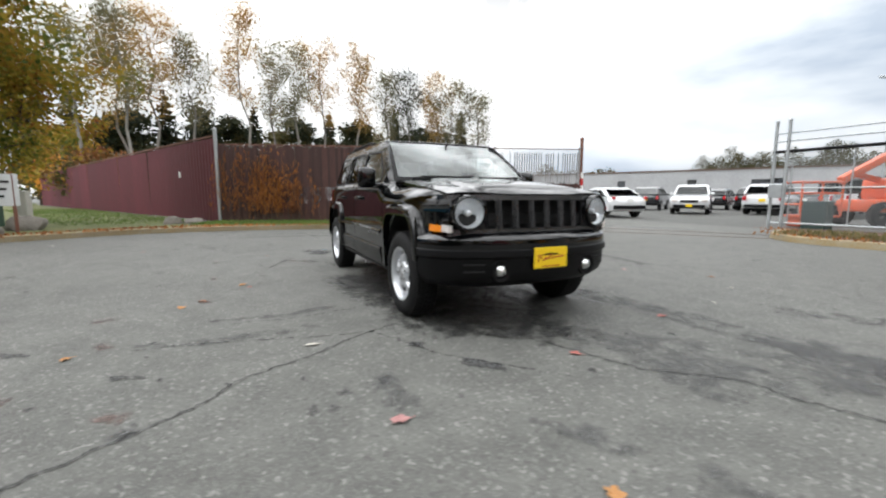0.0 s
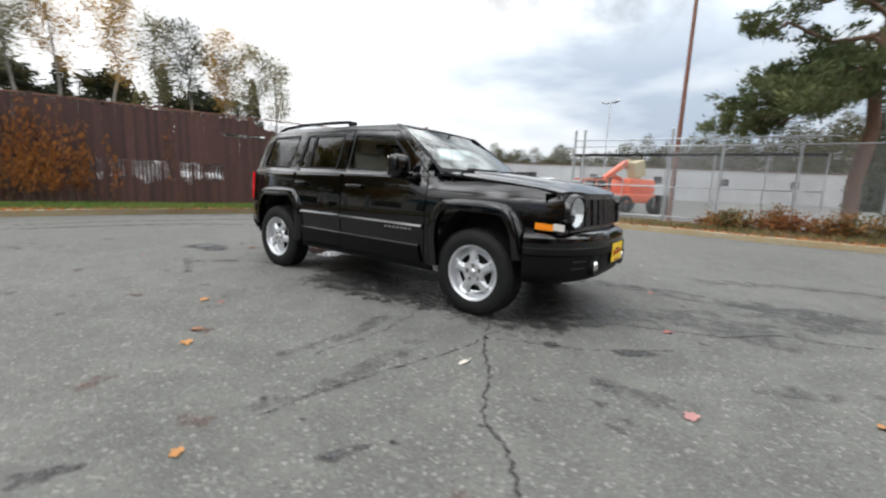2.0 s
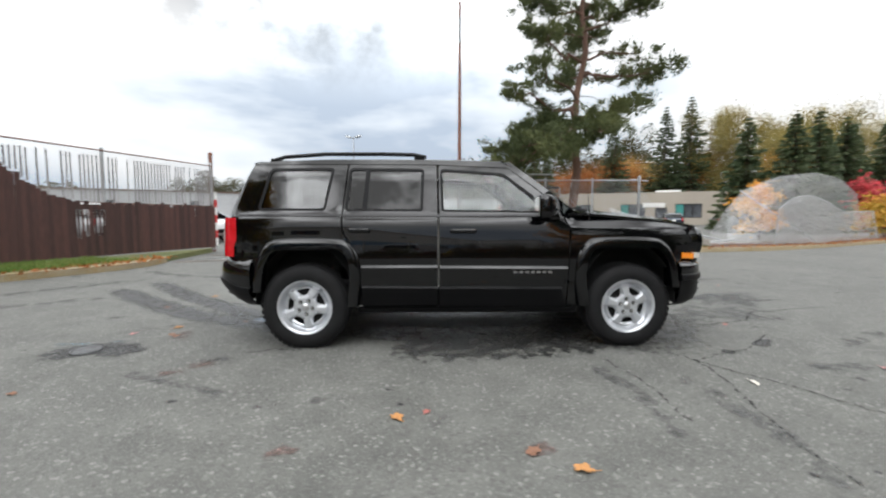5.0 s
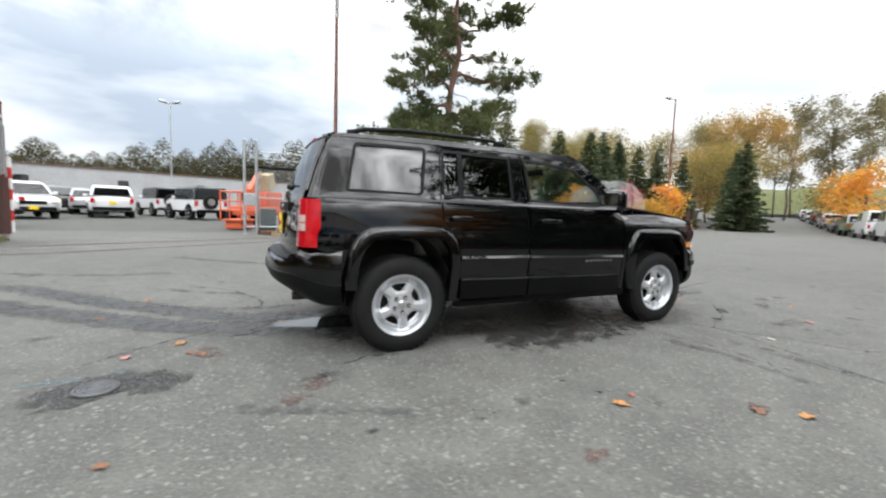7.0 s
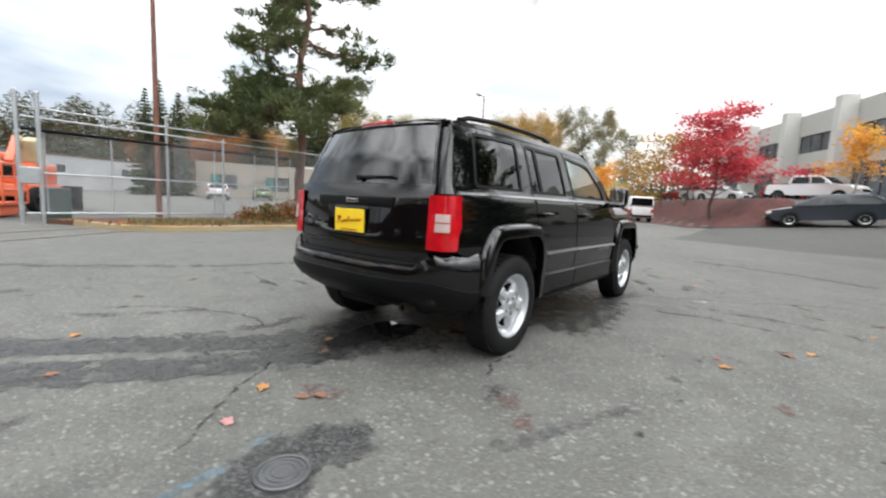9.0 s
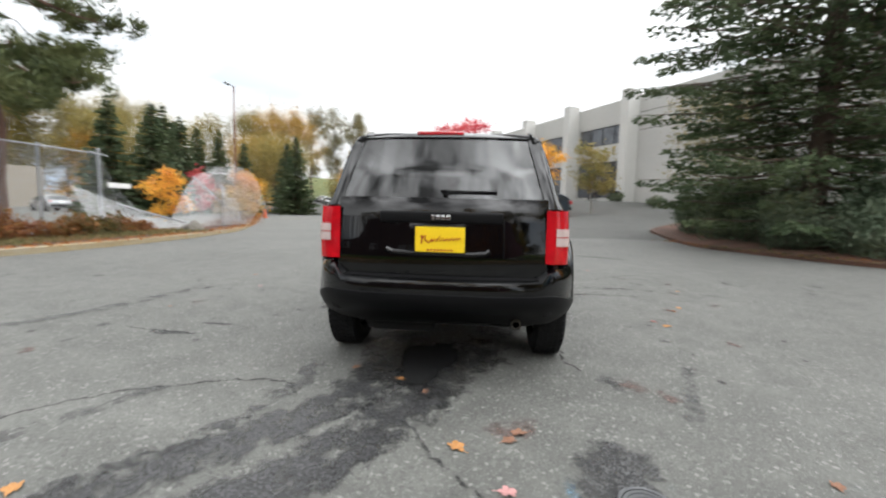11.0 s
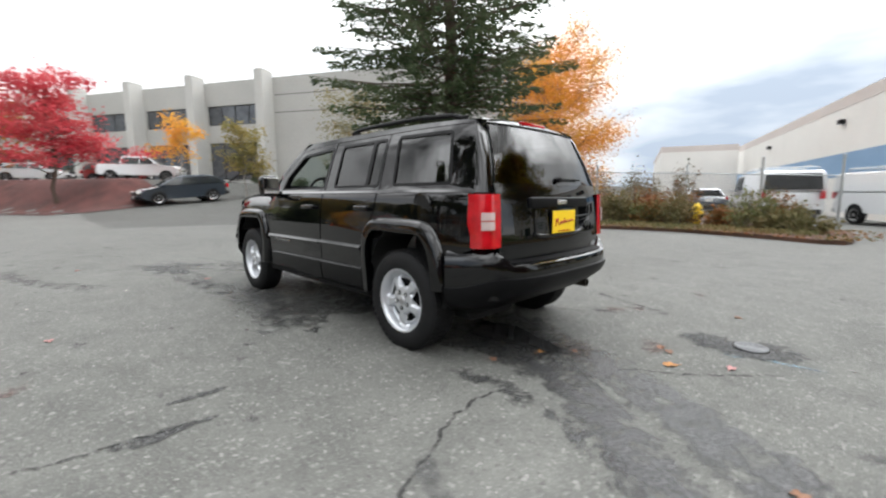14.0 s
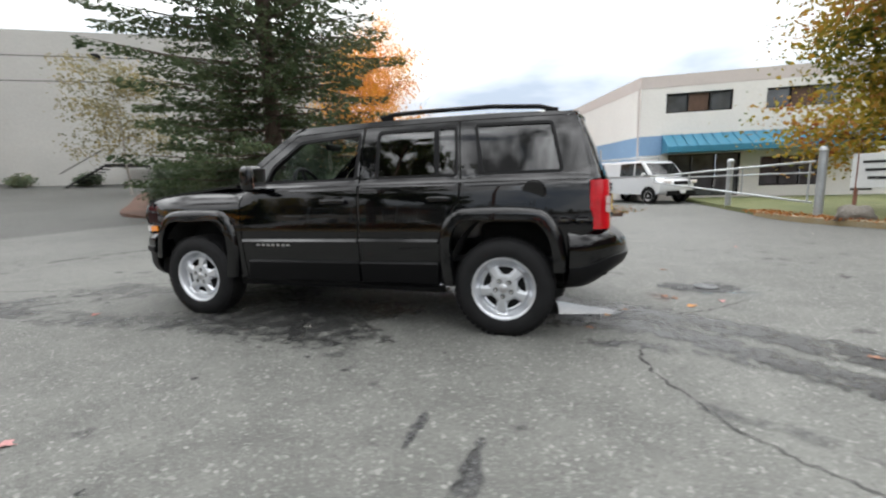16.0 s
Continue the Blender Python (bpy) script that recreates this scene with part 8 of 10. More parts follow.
def far_woods():
    """Low wooded skyline beyond the lots."""
    nr = np.random.default_rng(77)
    for name, pts, hl, hh, m, size in (("far_woods_north", [(-75, 118), (-45, 126), (-15, 122), (12, 112), (34, 98), (46, 84)], 9.5, 15.5, 2800, 0.27), ("far_woods_east", [(95, 60), (105, 40), (110, 10), (100, -10)], 5.5, 10.5, 420, 0.5), ("far_woods_west", [(-75, -40), (-80, 0), (-78, 40), (-72, 80)], 5.5, 9.0, 420, 0.5)):
        P = []
        for a, b in zip(pts, pts[1:]):
            a, b = np.array(a, float), np.array(b, float)
            for k in range(15):
                c = a + (b - a) * (k + nr.random()) / 15
                h = nr.uniform(hl, hh) * (float(np.interp(c[0], (-40, 10, 34), (1.0, 1.2, 1.4))) if c[1] > 80 else 1.0)
                q = nr.normal(size=(m, 3))
                q /= np.linalg.norm(q, axis=1, keepdims=True)
                q *= nr.random((m, 1)) ** 0.35
                q[:, :2] *= (1.0 - 0.45 * np.clip(q[:, 2:3], 0, 1))
                P.append(np.array([c[0], c[1], h * 0.5]) + q * np.array([4.4, 4.4, h * 0.52]))
        P = np.concatenate(P)
        tagged(leaves(name, P, size, L_SKYLINE, None, 5), "low wooded skyline of dark and gold trees", "woods", kind="stuff")


far_woods()


def grass_tufts(name, region, n, size, mat, label, seed):
    nr = np.random.default_rng(seed)
    P = []
    for (ax, ay), (bx, by), wdt, share in region:
        m = int(n * share)
        t = nr.random((m, 1))
        a, b = np.array([ax, ay]), np.array([bx, by])
        d = (b - a) / np.linalg.norm(b - a)
        nn = np.array([d[1], -d[0]])
        q = a + (b - a) * t + nn * nr.random((m, 1)) * wdt
        P.append(np.concatenate([q, np.full((m, 1), 0.15) + nr.random((m, 1)) * 0.05], axis=1))
    P = np.concatenate(P)
    D = nr.normal(size=(len(P), 3)) * 0.45 + np.array([0, 0, 1.0])
    return tagged(leaves(name, P, size, mat, None, seed, D=D, long=4.0), label, "grass", kind="stuff")


L_GRASS = leaf_material("grass_blades", [(0.06, 0.11, 0.02), (0.11, 0.18, 0.035), (0.20, 0.21, 0.07)])
grass_tufts("grass", [((-11.0, -2.9), (-8.1, 5.4), 1.6, 0.45), ((-8.7, -1.8), (-7.0, 4.2), -1.2, 0.2), ((-11.4, -3.2), (-30.0, -11.6), -3.5, 0.35)], 26000, 0.017, L_GRASS, "grass along the foot of the fences", 9)
grass_tufts("weeds", [((-0.8, 10.4), (8.5, 10.2), 1.6, 0.5), ((-2.8, -10.0), (4.5, -10.2), 1.6, 0.5)], 5000, 0.035, L_WEED, "dry weeds along the edges of the yard", 10)


def vines():
    nr = np.random.default_rng(4)
    d = (FE - FC).normalized()
    nn = Vector((d.y, -d.x))
    t = thing("climbing_vine", "rust-orange climbing vine over the slatted fence", "vine")
    P = []
    bm = bmesh.new()
    rng = random.Random(2)
    for k in range(70):
        s, zt = rng.gauss(1.6, 0.7), rng.uniform(1.2, 2.55)
        a = FC + d * (s + rng.uniform(-0.3, 0.3)) + nn * 0.10
        b = FC + d * s + nn * 0.09
        pts = limb(bm, (a.x, a.y, 0.15), (b.x, b.y, zt), 0.008, 0.003, rng, 0.08, 4, 4)
        for j in range(36):
            q = pts[0].lerp(pts[-1], rng.uniform(0.25, 1.0))
            P.append((q.x + rng.gauss(0, 0.06), q.y + rng.gauss(0, 0.06), q.z + rng.gauss(0, 0.09)))
    tagged(part("stem", bm, M_BARK, t), kind="stuff")
    D = nr.normal(size=(len(P), 3)) * 0.22 + np.array([0, 0, 1.0])
    leaves("foliage", np.array(P), 0.030, L_VINE, t, 6, D=D, long=4.5)


vines()


# ---------------------------------------------------------------- parked vehicles
def plain_wheel(parent, x, y, r, w, sgn, rim=None):
    bm = bmesh.new()
    lathe(bm, [(r * 0.62, -w / 2), (r * 0.95, -w / 2), (r, -w / 2 + 0.03), (r, w / 2 - 0.03), (r * 0.95, w / 2), (r * 0.62, w / 2)], 24, 'y')
    bmesh.ops.recalc_face_normals(bm, faces=bm.faces[:])
    bmesh.ops.translate(bm, vec=(x, y, r), verts=bm.verts[:])
    t = part("wheel", bm, M_RUBBER, parent, "black tyre with a silver rim", smooth=40)
    bm = bmesh.new()
    lathe(bm, [(0.0, 0.02), (r * 0.15, 0.025), (r * 0.2, 0.0), (r * 0.5, 0.01), (r * 0.62, 0.03), (r * 0.64, 0.0), (r * 0.62, -0.06)], 20, 'y')
    if sgn < 0:
        bmesh.ops.rotate(bm, matrix=Matrix.Rotation(math.pi, 3, 'Z'), verts=bm.verts[:])
    bmesh.ops.translate(bm, vec=(x, y + sgn * (w / 2 - 0.03), r), verts=bm.verts[:])
    part("rim", bm, rim or M_SILVER, t, smooth=40)


KINDS = {
    "suv": dict(L=4.8, W=1.94, low=[(-2.30, .36), (2.22, .34), (2.40, .50), (2.42, .82), (2.24, 1.02), (1.25, 1.12), (-2.30, 1.16), (-2.42, .98), (-2.40, .55)], cab=[(1.36, 1.08), (.50, 1.62), (.05, 1.73), (-1.50, 1.73), (-1.98, 1.62), (-2.34, 1.12)], wb=(1.46, -1.45), r=.38, posts=(.20, -.80, -1.60)),
    "wagon": dict(L=4.8, W=1.88, low=[(-2.32, .34), (2.24, .32), (2.42, .48), (2.40, .76), (2.18, .96), (1.15, 1.08), (-2.26, 1.14), (-2.40, .96), (-2.40, .5)], cab=[(1.42, 1.04), (.42, 1.57), (.0, 1.66), (-1.35, 1.62), (-1.90, 1.50), (-2.36, 1.10)], wb=(1.42, -1.40), r=.36, posts=(.15, -.80, -1.55)),
    "van": dict(L=5.3, W=1.94, low=[(-2.62, .42), (2.55, .40), (2.68, .56), (2.68, .92), (2.50, 1.05), (1.90, 1.20), (-2.60, 1.20), (-2.65, .85), (-2.66, .46)], cab=[(1.94, 1.17), (1.42, 1.78), (1.15, 1.88), (-2.42, 1.92), (-2.57, 1.85), (-2.63, 1.17)], wb=(1.82, -1.37), r=.35, posts=(.95, .05)),
    "smallvan": dict(L=4.8, W=1.95, low=[(-2.36, .36), (2.28, .36), (2.42, .52), (2.40, .92), (2.12, 1.12), (1.40, 1.30), (-2.34, 1.30), (-2.40, .9), (-2.40, .5)], cab=[(1.52, 1.26), (.85, 1.90), (.45, 2.04), (-2.10, 2.08), (-2.28, 2.00), (-2.37, 1.26)], wb=(1.52, -1.45), r=.35, posts=(.40, -.60)),
    "pickup": dict(L=5.8, W=2.02, low=[(-2.86, .52), (2.75, .48), (2.90, .66), (2.88, 1.10), (2.66, 1.24), (1.45, 1.32), (-2.82, 1.32), (-2.90, .8)], cab=[(1.50, 1.28), (.75, 1.86), (.4, 1.95), (-.85, 1.95), (-1.08, 1.88), (-1.22, 1.28)], wb=(1.88, -1.78), r=.41, posts=(.15,)),
    "offroad": dict(L=4.4, W=1.87, low=[(-1.98, .52), (1.75, .52), (2.12, .54), (2.15, .72), (1.98, .76), (1.95, 1.12), (.85, 1.17), (-1.98, 1.17)], cab=[(.84, 1.14), (.60, 1.76), (.45, 1.83), (-1.86, 1.86), (-1.95, 1.80), (-1.99, 1.14)], wb=(1.34, -1.28), r=.42, posts=(-.05, -.95)),
    "sedan": dict(L=4.75, W=1.84, low=[(-2.30, .30), (2.26, .28), (2.40, .46), (2.34, .72), (2.08, .86), (1.05, .97), (-1.45, 1.02), (-2.22, .99), (-2.38, .78), (-2.36, .45)], cab=[(1.28, .94), (.35, 1.38), (.0, 1.46), (-.75, 1.45), (-1.15, 1.37), (-1.95, .98)], wb=(1.42, -1.37), r=.34, posts=(.05, -.75)),
}
TRUNKS = {}


def parked(kind, mat, x, y, heading, label, trim=None, rack=False, spare=False, group="", roof=None):
    """A parked vehicle facing heading (degrees from +x), with wheels, panes, lamps and number plates."""
    k = KINDS[kind]
    m = Matrix.Translation((x, y, terrain(x, y))) @ Matrix.Rotation(radians(heading), 4, 'Z')
    a, b = Vector((math.cos(radians(heading)), math.sin(radians(heading)))), k["wb"]
    zf, zr = terrain(x + a.x * b[0], y + a.y * b[0]), terrain(x + a.x * b[1], y + a.y * b[1])
    m = Matrix.Translation((x, y, (zf + zr) / 2)) @ Matrix.Rotation(radians(heading), 4, 'Z') @ Matrix.Rotation(-math.atan2(zf - zr, b[0] - b[1]), 4, 'Y')
    key = (kind, mat.name, rack, spare)
    if key in TRUNKS:
        c = copy_thing(TRUNKS[key], m)
        return tagged(c, label, "car", group)
    v = thing({"van": "cargo_van", "smallvan": "small_van", "pickup": "pickup_truck", "suv": "parked_suv", "offroad": "off_road_car", "wagon": "parked_crossover", "sedan": "parked_sedan"}[kind], label, "car" if "van" not in kind else "van", group=group)
    W = k["W"]
    # lower body: outline across the width, narrowing a little at nose and tail
    bm = bmesh.new()
    rows = []
    outline = rounded(k["low"], 0.05 if kind == "offroad" else 0.16, 4)
    n = 11
    for j in range(n):
        s = math.sin(math.pi / 2 * (-1 + 2 * j / (n - 1)))
        pull = abs(s) ** 4 * 0.10
        rows.append([bm.verts.new((px * (1 - pull * step01(1.2, 2.2, abs(px))), s * W / 2 * (1 - 0.04 * step01(0.6, 0.4, pz) - 0.05 * step01(0.75, 1.15, pz)), pz - 0.05 * abs(s) ** 4 * step01(0.7, 1.0, pz))) for px, pz in outline])
    m2 = len(outline)
    for j in range(n - 1):
        for i in range(m2):
            bm.faces.new((rows[j][i], rows[j][(i + 1) % m2], rows[j + 1][(i + 1) % m2], rows[j + 1][i]))
    bm.faces.new(rows[0])
    bm.faces.new(rows[-1][::-1])
    bmesh.ops.recalc_face_normals(bm, faces=bm.faces[:])
    body = part("body", bm, mat, v, smooth=38)
    # wheel openings: dark plates on the uncut flank stand in for their shade
    for wx in k["wb"]:
        for sg in (-1, 1):
            q = bmesh.new()
            r = k["r"] * 1.16
            pts = [(wx + r * math.cos(t), k["r"] + r * math.sin(t)) for t in np.linspace(-0.5, math.pi + 0.5, 18)]
            f = q.faces.new([q.verts.new((px, sg * (W / 2 * 0.985 + 0.012), max(pz, 0.2))) for px, pz in pts])
            bmesh.ops.solidify(q, geom=q.faces[:], thickness=0.02)
            part("wheel_well_shade", q, M_DARK, body)
            plain_wheel(v, wx, sg * (W / 2 - 0.10), k["r"], 0.22, sg)
    # cabin with sloped sides
    cab = k["cab"]
    zlo, zhi = min(p[1] for p in cab), max(p[1] for p in cab)
    tumb = 0.16 if "van" not in kind and kind != "offroad" else 0.07

    def cy(z):
        return W / 2 * 0.965 - tumb * (z - zlo) / (zhi - zlo)
    bm = bmesh.new()
    soft = rounded(cab, 0.06 if kind == "offroad" else 0.20, 4)
    L = [bm.verts.new((px, cy(pz), pz)) for px, pz in soft]
    R = [bm.verts.new((px, -cy(pz), pz)) for px, pz in soft]
    for i in range(len(soft)):
        j = (i + 1) % len(soft)
        bm.faces.new((L[i], L[j], R[j], R[i]))
    side_l, side_r = bm.faces.new(L[::-1]), bm.faces.new(R)
    bmesh.ops.recalc_face_normals(bm, faces=bm.faces[:])
    bmesh.ops.bevel(bm, geom=list(side_l.edges) + list(side_r.edges), offset=0.05, segments=3, affect='EDGES')
    cabin = part("cabin", bm, roof or mat, v, smooth=38)

    def quad(name, pts, owner=cabin, mt=None, th=0.012):
        q = bmesh.new()
        q.faces.new([q.verts.new(p) for p in pts])
        bmesh.ops.solidify(q, geom=q.faces[:], thickness=th)
        bmesh.ops.recalc_face_normals(q, faces=q.faces[:])
        return part(name, q, mt or M_CARGLASS, owner)
    # screens
    (x0, z0), (x1, z1) = cab[0], cab[1]
    d = Vector((z1 - z0, x0 - x1)).normalized() * 0.010
    pt = lambda t, s: (x0 + (x1 - x0) * t + d.x, s * (cy(z0 + (z1 - z0) * t) - 0.10), z0 + (z1 - z0) * t + d.y)
    quad("windscreen", [pt(0.10, -1), pt(0.10, 1), pt(0.95, 1), pt(0.95, -1)])
    (x0b, z0b), (x1b, z1b) = cab[-1], cab[-2]
    db = Vector((-(z1b - z0b), (x1b - x0b))).normalized() * 0.010
    pb = lambda t, s: (x0b + (x1b - x0b) * t + db.x, s * (cy(z0b + (z1b - z0b) * t) - 0.12), z0b + (z1b - z0b) * t + db.y)
    quad("rear_window", [pb(0.12, 1), pb(0.12, -1), pb(0.92, -1), pb(0.92, 1)])
    # side panes
    zt, zb = zhi - 0.14, zlo + 0.06

    def xfront(z):
        return float(np.interp(z, [cab[0][1], cab[1][1]], [cab[0][0], cab[1][0]])) - 0.10

    def xrear(z):
        return float(np.interp(z, [cab[-1][1], cab[-2][1]], [cab[-1][0], cab[-2][0]])) + 0.14
    cuts = list(k["posts"])
    edges = [("f", None)] + [("p", c) for c in cuts] + [("r", None)]
    for sg in (-1, 1):
        for i in range(len(edges) - 1):
            fr, re = edges[i], edges[i + 1]
            if kind == "van" and re[0] == "r":
                continue
            if kind == "smallvan" and re[0] == "r":
                continue
            gx = lambda e, z: xfront(z) if e[0] == "f" else xrear(z) if e[0] == "r" else e[1]
            o = 0.035
            P = [(gx(fr, zb) - o, zb), (gx(re, zb) + o, zb), (gx(re, zt) + o, zt), (gx(fr, zt) - o, zt)]
            quad("side_window", [(px, sg * (cy(pz) + 0.006), pz) for px, pz in P])
    # lamps, grille, plates, mirrors
    nose, tail = max(p[0] for p in k["low"]), min(p[0] for p in k["low"])
    zl = 0.78 if kind not in ("pickup", "van") else 0.92
    for sg in (-1, 1):
        q = bmesh.new()
        if kind == "offroad":
            tube(q, (1.95, sg * 0.55, 0.95), (2.0, sg * 0.55, 0.95), 0.10, n=14)
        else:
            box(q, (nose - 0.14, sg * W * 0.37, zl), (0.24, 0.30, 0.15), 0.04)
        part("headlight", q, M_REVERSE, v, "pale headlight")
        q = bmesh.new()
        box(q, (tail + 0.05, sg * W * 0.42, zl + 0.15), (0.12, 0.16, 0.26 if kind != "sedan" else 0.14), 0.03)
        part("tail_lamp", q, M_RED, v, "red tail lamp")
        q = bmesh.new()
        box(q, (cab[0][0] - 0.35, sg * (W / 2 + 0.07), zlo + 0.10), (0.12, 0.18, 0.15), 0.04)
        part("mirror", q, trim or mat, v)
    q = bmesh.new()
    box(q, (nose - 0.02, 0, zl - 0.04), (0.06, W * 0.46, 0.16), 0.02)
    part("grille", q, M_PLASTIC, v)
    q = bmesh.new()
    box(q, (nose - 0.03, 0, 0.46), (0.12, W * 0.80, 0.20), 0.04)
    part("front_bumper", q, M_PLASTIC, v)
    q = bmesh.new()
    box(q, (tail + 0.03, 0, 0.50), (0.12, W * 0.84, 0.18), 0.04)
    part("rear_bumper", q, M_PLASTIC, v)
    for sx, xx in ((1, nose + 0.035), (-1, tail - 0.035)):
        q = bmesh.new()
        box(q, (xx, 0, 0.52 if sx > 0 else 0.82), (0.012, 0.30, 0.15), 0.002)
        part("number_plate", q, M_PLATE if mat in (M_WHITECAR, M_BLACKCAR) and kind in ("suv", "offroad") else M_WHITE, v)
    if rack:
        q = bmesh.new()
        for xx in (0.6, -0.7, -2.0):
            tube(q, (xx, -0.85, zhi + 0.12), (xx, 0.85, zhi + 0.12), 0.02)
            for sg in (-1, 1):
                tube(q, (xx, sg * 0.82, zhi - 0.04), (xx, sg * 0.82, zhi + 0.12), 0.018)
        for sg in (-1, 1):
            tube(q, (0.6, sg * 0.5, zhi + 0.15), (-2.4, sg * 0.5, zhi + 0.15), 0.02)
        part("ladder_rack", q, M_STEEL, v, "steel ladder rack")
    if spare:
        q = bmesh.new()
        lathe(q, [(0.0, 0.06), (0.20, 0.07), (0.24, 0.02), (0.26, 0.10), (0.36, 0.11), (0.39, 0.05), (0.39, -0.10), (0.2, -0.12)], 24, 'z')
        bmesh.ops.transform(q, matrix=Matrix.Translation((tail - 0.14, 0.1, 1.02)) @ Matrix.Rotation(radians(-90), 4, 'Y'), verts=q.verts[:])
        part("spare_wheel", q, M_RUBBER, v, "spare wheel on the tailgate", smooth=40)
        q = bmesh.new()
        lathe(q, [(0.0, 0.075), (0.19, 0.08), (0.22, 0.03)], 20, 'z')
        bmesh.ops.transform(q, matrix=Matrix.Translation((tail - 0.145, 0.1, 1.02)) @ Matrix.Rotation(radians(-90), 4, 'Y'), verts=q.verts[:])
        part("spare_rim", q, M_SILVER, v, smooth=40)
    v.matrix_world = m
    TRUNKS[key] = v
    return v


LOT = "cars on the fenced lot"
parked("suv", M_WHITECAR, -11.9, 22.6, -60, "white SUV with a yellow front card on the lot", group=LOT)
parked("suv", M_BLACKCAR, -18.2, 27.0, 118, "black SUV seen from behind on the lot", group=LOT)
parked("suv", M_WHITECAR, -9.3, 25.9, 106, "white SUV seen from behind on the lot", group=LOT)
parked("wagon", M_SILVERCAR, -11.6, 31.0, 105, "silver crossover on the lot", group=LOT)
parked("suv", M_BLACKCAR, -13.6, 32.8, 105, "black SUV in the row behind", group=LOT)
parked("offroad", M_WHITECAR, -7.5, 30.0, 116, "white off-road car with black hard top and spare wheel", spare=True, group=LOT, roof=M_BLACKCAR)
parked("offroad", M_WHITECAR, -5.0, 25.0, 118, "white off-road car with black hard top and spare wheel", spare=True, group=LOT, roof=M_BLACKCAR)
parked("wagon", M_BLACKCAR, -16.6, 33.0, 110, "black crossover on the lot", group=LOT)
parked("wagon", M_REDCAR, -15.2, 37.0, 110, "dark red crossover on the lot", group=LOT)
parked("sedan", M_BLACKCAR, -12.0, 36.0, 110, "black sedan on the lot", group=LOT)
parked("sedan", M_WHITECAR, -26.5, 33.0, 60, "white sedan far on the lot", group=LOT)
parked("sedan", M_SILVERCAR, -29.5, 35.6, 60, "silver sedan far on the lot", group=LOT)
parked("sedan", M_WHITECAR, -33.0, 38.0, 60, "white sedan far on the lot", group=LOT)
parked("suv", M_WHITECAR, -36.6, 40.0, 60, "white SUV far on the lot", group=LOT)
for i, (x, y, mt, kd) in enumerate([(-16.0, 8.6, M_WHITECAR, "sedan"), (-13.6, 11.6, M_SILVERCAR, "wagon"), (-19.0, 5.0, M_BLACKCAR, "suv"), (-11.5, 15.0, M_WHITECAR, "sedan")]):
    parked(kd, mt, x, y, 160, "%s car parked behind the slatted fence" % ("white" if mt is M_WHITECAR else "silver" if mt is M_SILVERCAR else "black"), group=LOT)
parked("wagon", M_GREYCAR, 25.6, -4.1, 91, "dark grey crossover standing on the sloping drive")
parked("pickup", M_WHITECAR, 36.6, -4.0, -118, "white pickup truck on the upper lot")
parked("suv", M_REDCAR, 42.6, -3.2, -118, "dark red SUV on the upper lot")
parked("sedan", M_WHITECAR, 42.4, 2.0, -118, "white sedan on the bank's upper lot")
parked("suv", M_SILVERCAR, 46.4, 3.9, -118, "silver SUV on the bank's upper lot")
parked("sedan", M_REDCAR, 50.2, 6.2, -118, "red sedan on the bank's upper lot")
ROW = "cars along the street"
parked("smallvan", M_WHITECAR, 34.6, 7.6, 29, "small white van parked along the street", group=ROW)
parked("smallvan", M_WHITECAR, 40.2, 10.7, 29, "small white van parked along the street", group=ROW)
parked("offroad", M_GREENCAR, 45.6, 13.8, 29, "green off-road car with a white top along the street", group=ROW, roof=M_WHITECAR)
parked("sedan", M_GREYCAR, 51.0, 16.8, 29, "dark grey sedan along the street", group=ROW)
parked("suv", M_WHITECAR, 57.0, 20.2, 29, "white SUV along the street", group=ROW)
parked("suv", M_BLACKCAR, 63.6, 23.8, 29, "black SUV along the street", group=ROW)
parked("sedan", M_SILVERCAR, 71.0, 28.0, 29, "silver sedan along the street", group=ROW)
parked("sedan", M_WHITECAR, 80.0, 32.6, 29, "white sedan along the street", group=ROW)
parked("van", M_WHITECAR, -4.85, -18.35, 126, "white cargo van with a roof rack beside the cream building", rack=True)
parked("van", M_WHITECAR, -0.85, -18.4, -70, "white cargo van with a roof rack seen from behind", rack=True)
parked("sedan", M_GREYCAR, 3.0, -24.0, -66, "blue-grey sedan behind the wire fence")
for i, (x, y, mt) in enumerate([(14.5, 41.0, M_WHITECAR), (20.0, 43.0, M_GREENCAR), (26.0, 41.0, M_GREYCAR), (30.0, 38.5, M_SILVERCAR)]):
    parked("sedan" if i % 2 else "wagon", mt, x, y, 65, "small parked car before the beige warehouse", group="cars before the beige warehouse")
BEHIND = "cars parked behind the slatted fence"
parked("suv", M_SILVERCAR, -15.6, 3.2, 20, "silver SUV glimpsed through the slatted fence", group=BEHIND)
parked("wagon", M_SILVERCAR, -16.6, 6.4, 20, "silver crossover glimpsed through the slatted fence", group=BEHIND)
parked("suv", M_WHITECAR, -17.4, 9.6, 20, "white SUV glimpsed through the slatted fence", group=BEHIND)
parked("sedan", M_GREYCAR, -14.8, 0.2, 20, "dark grey sedan glimpsed through the slatted fence", group=BEHIND)


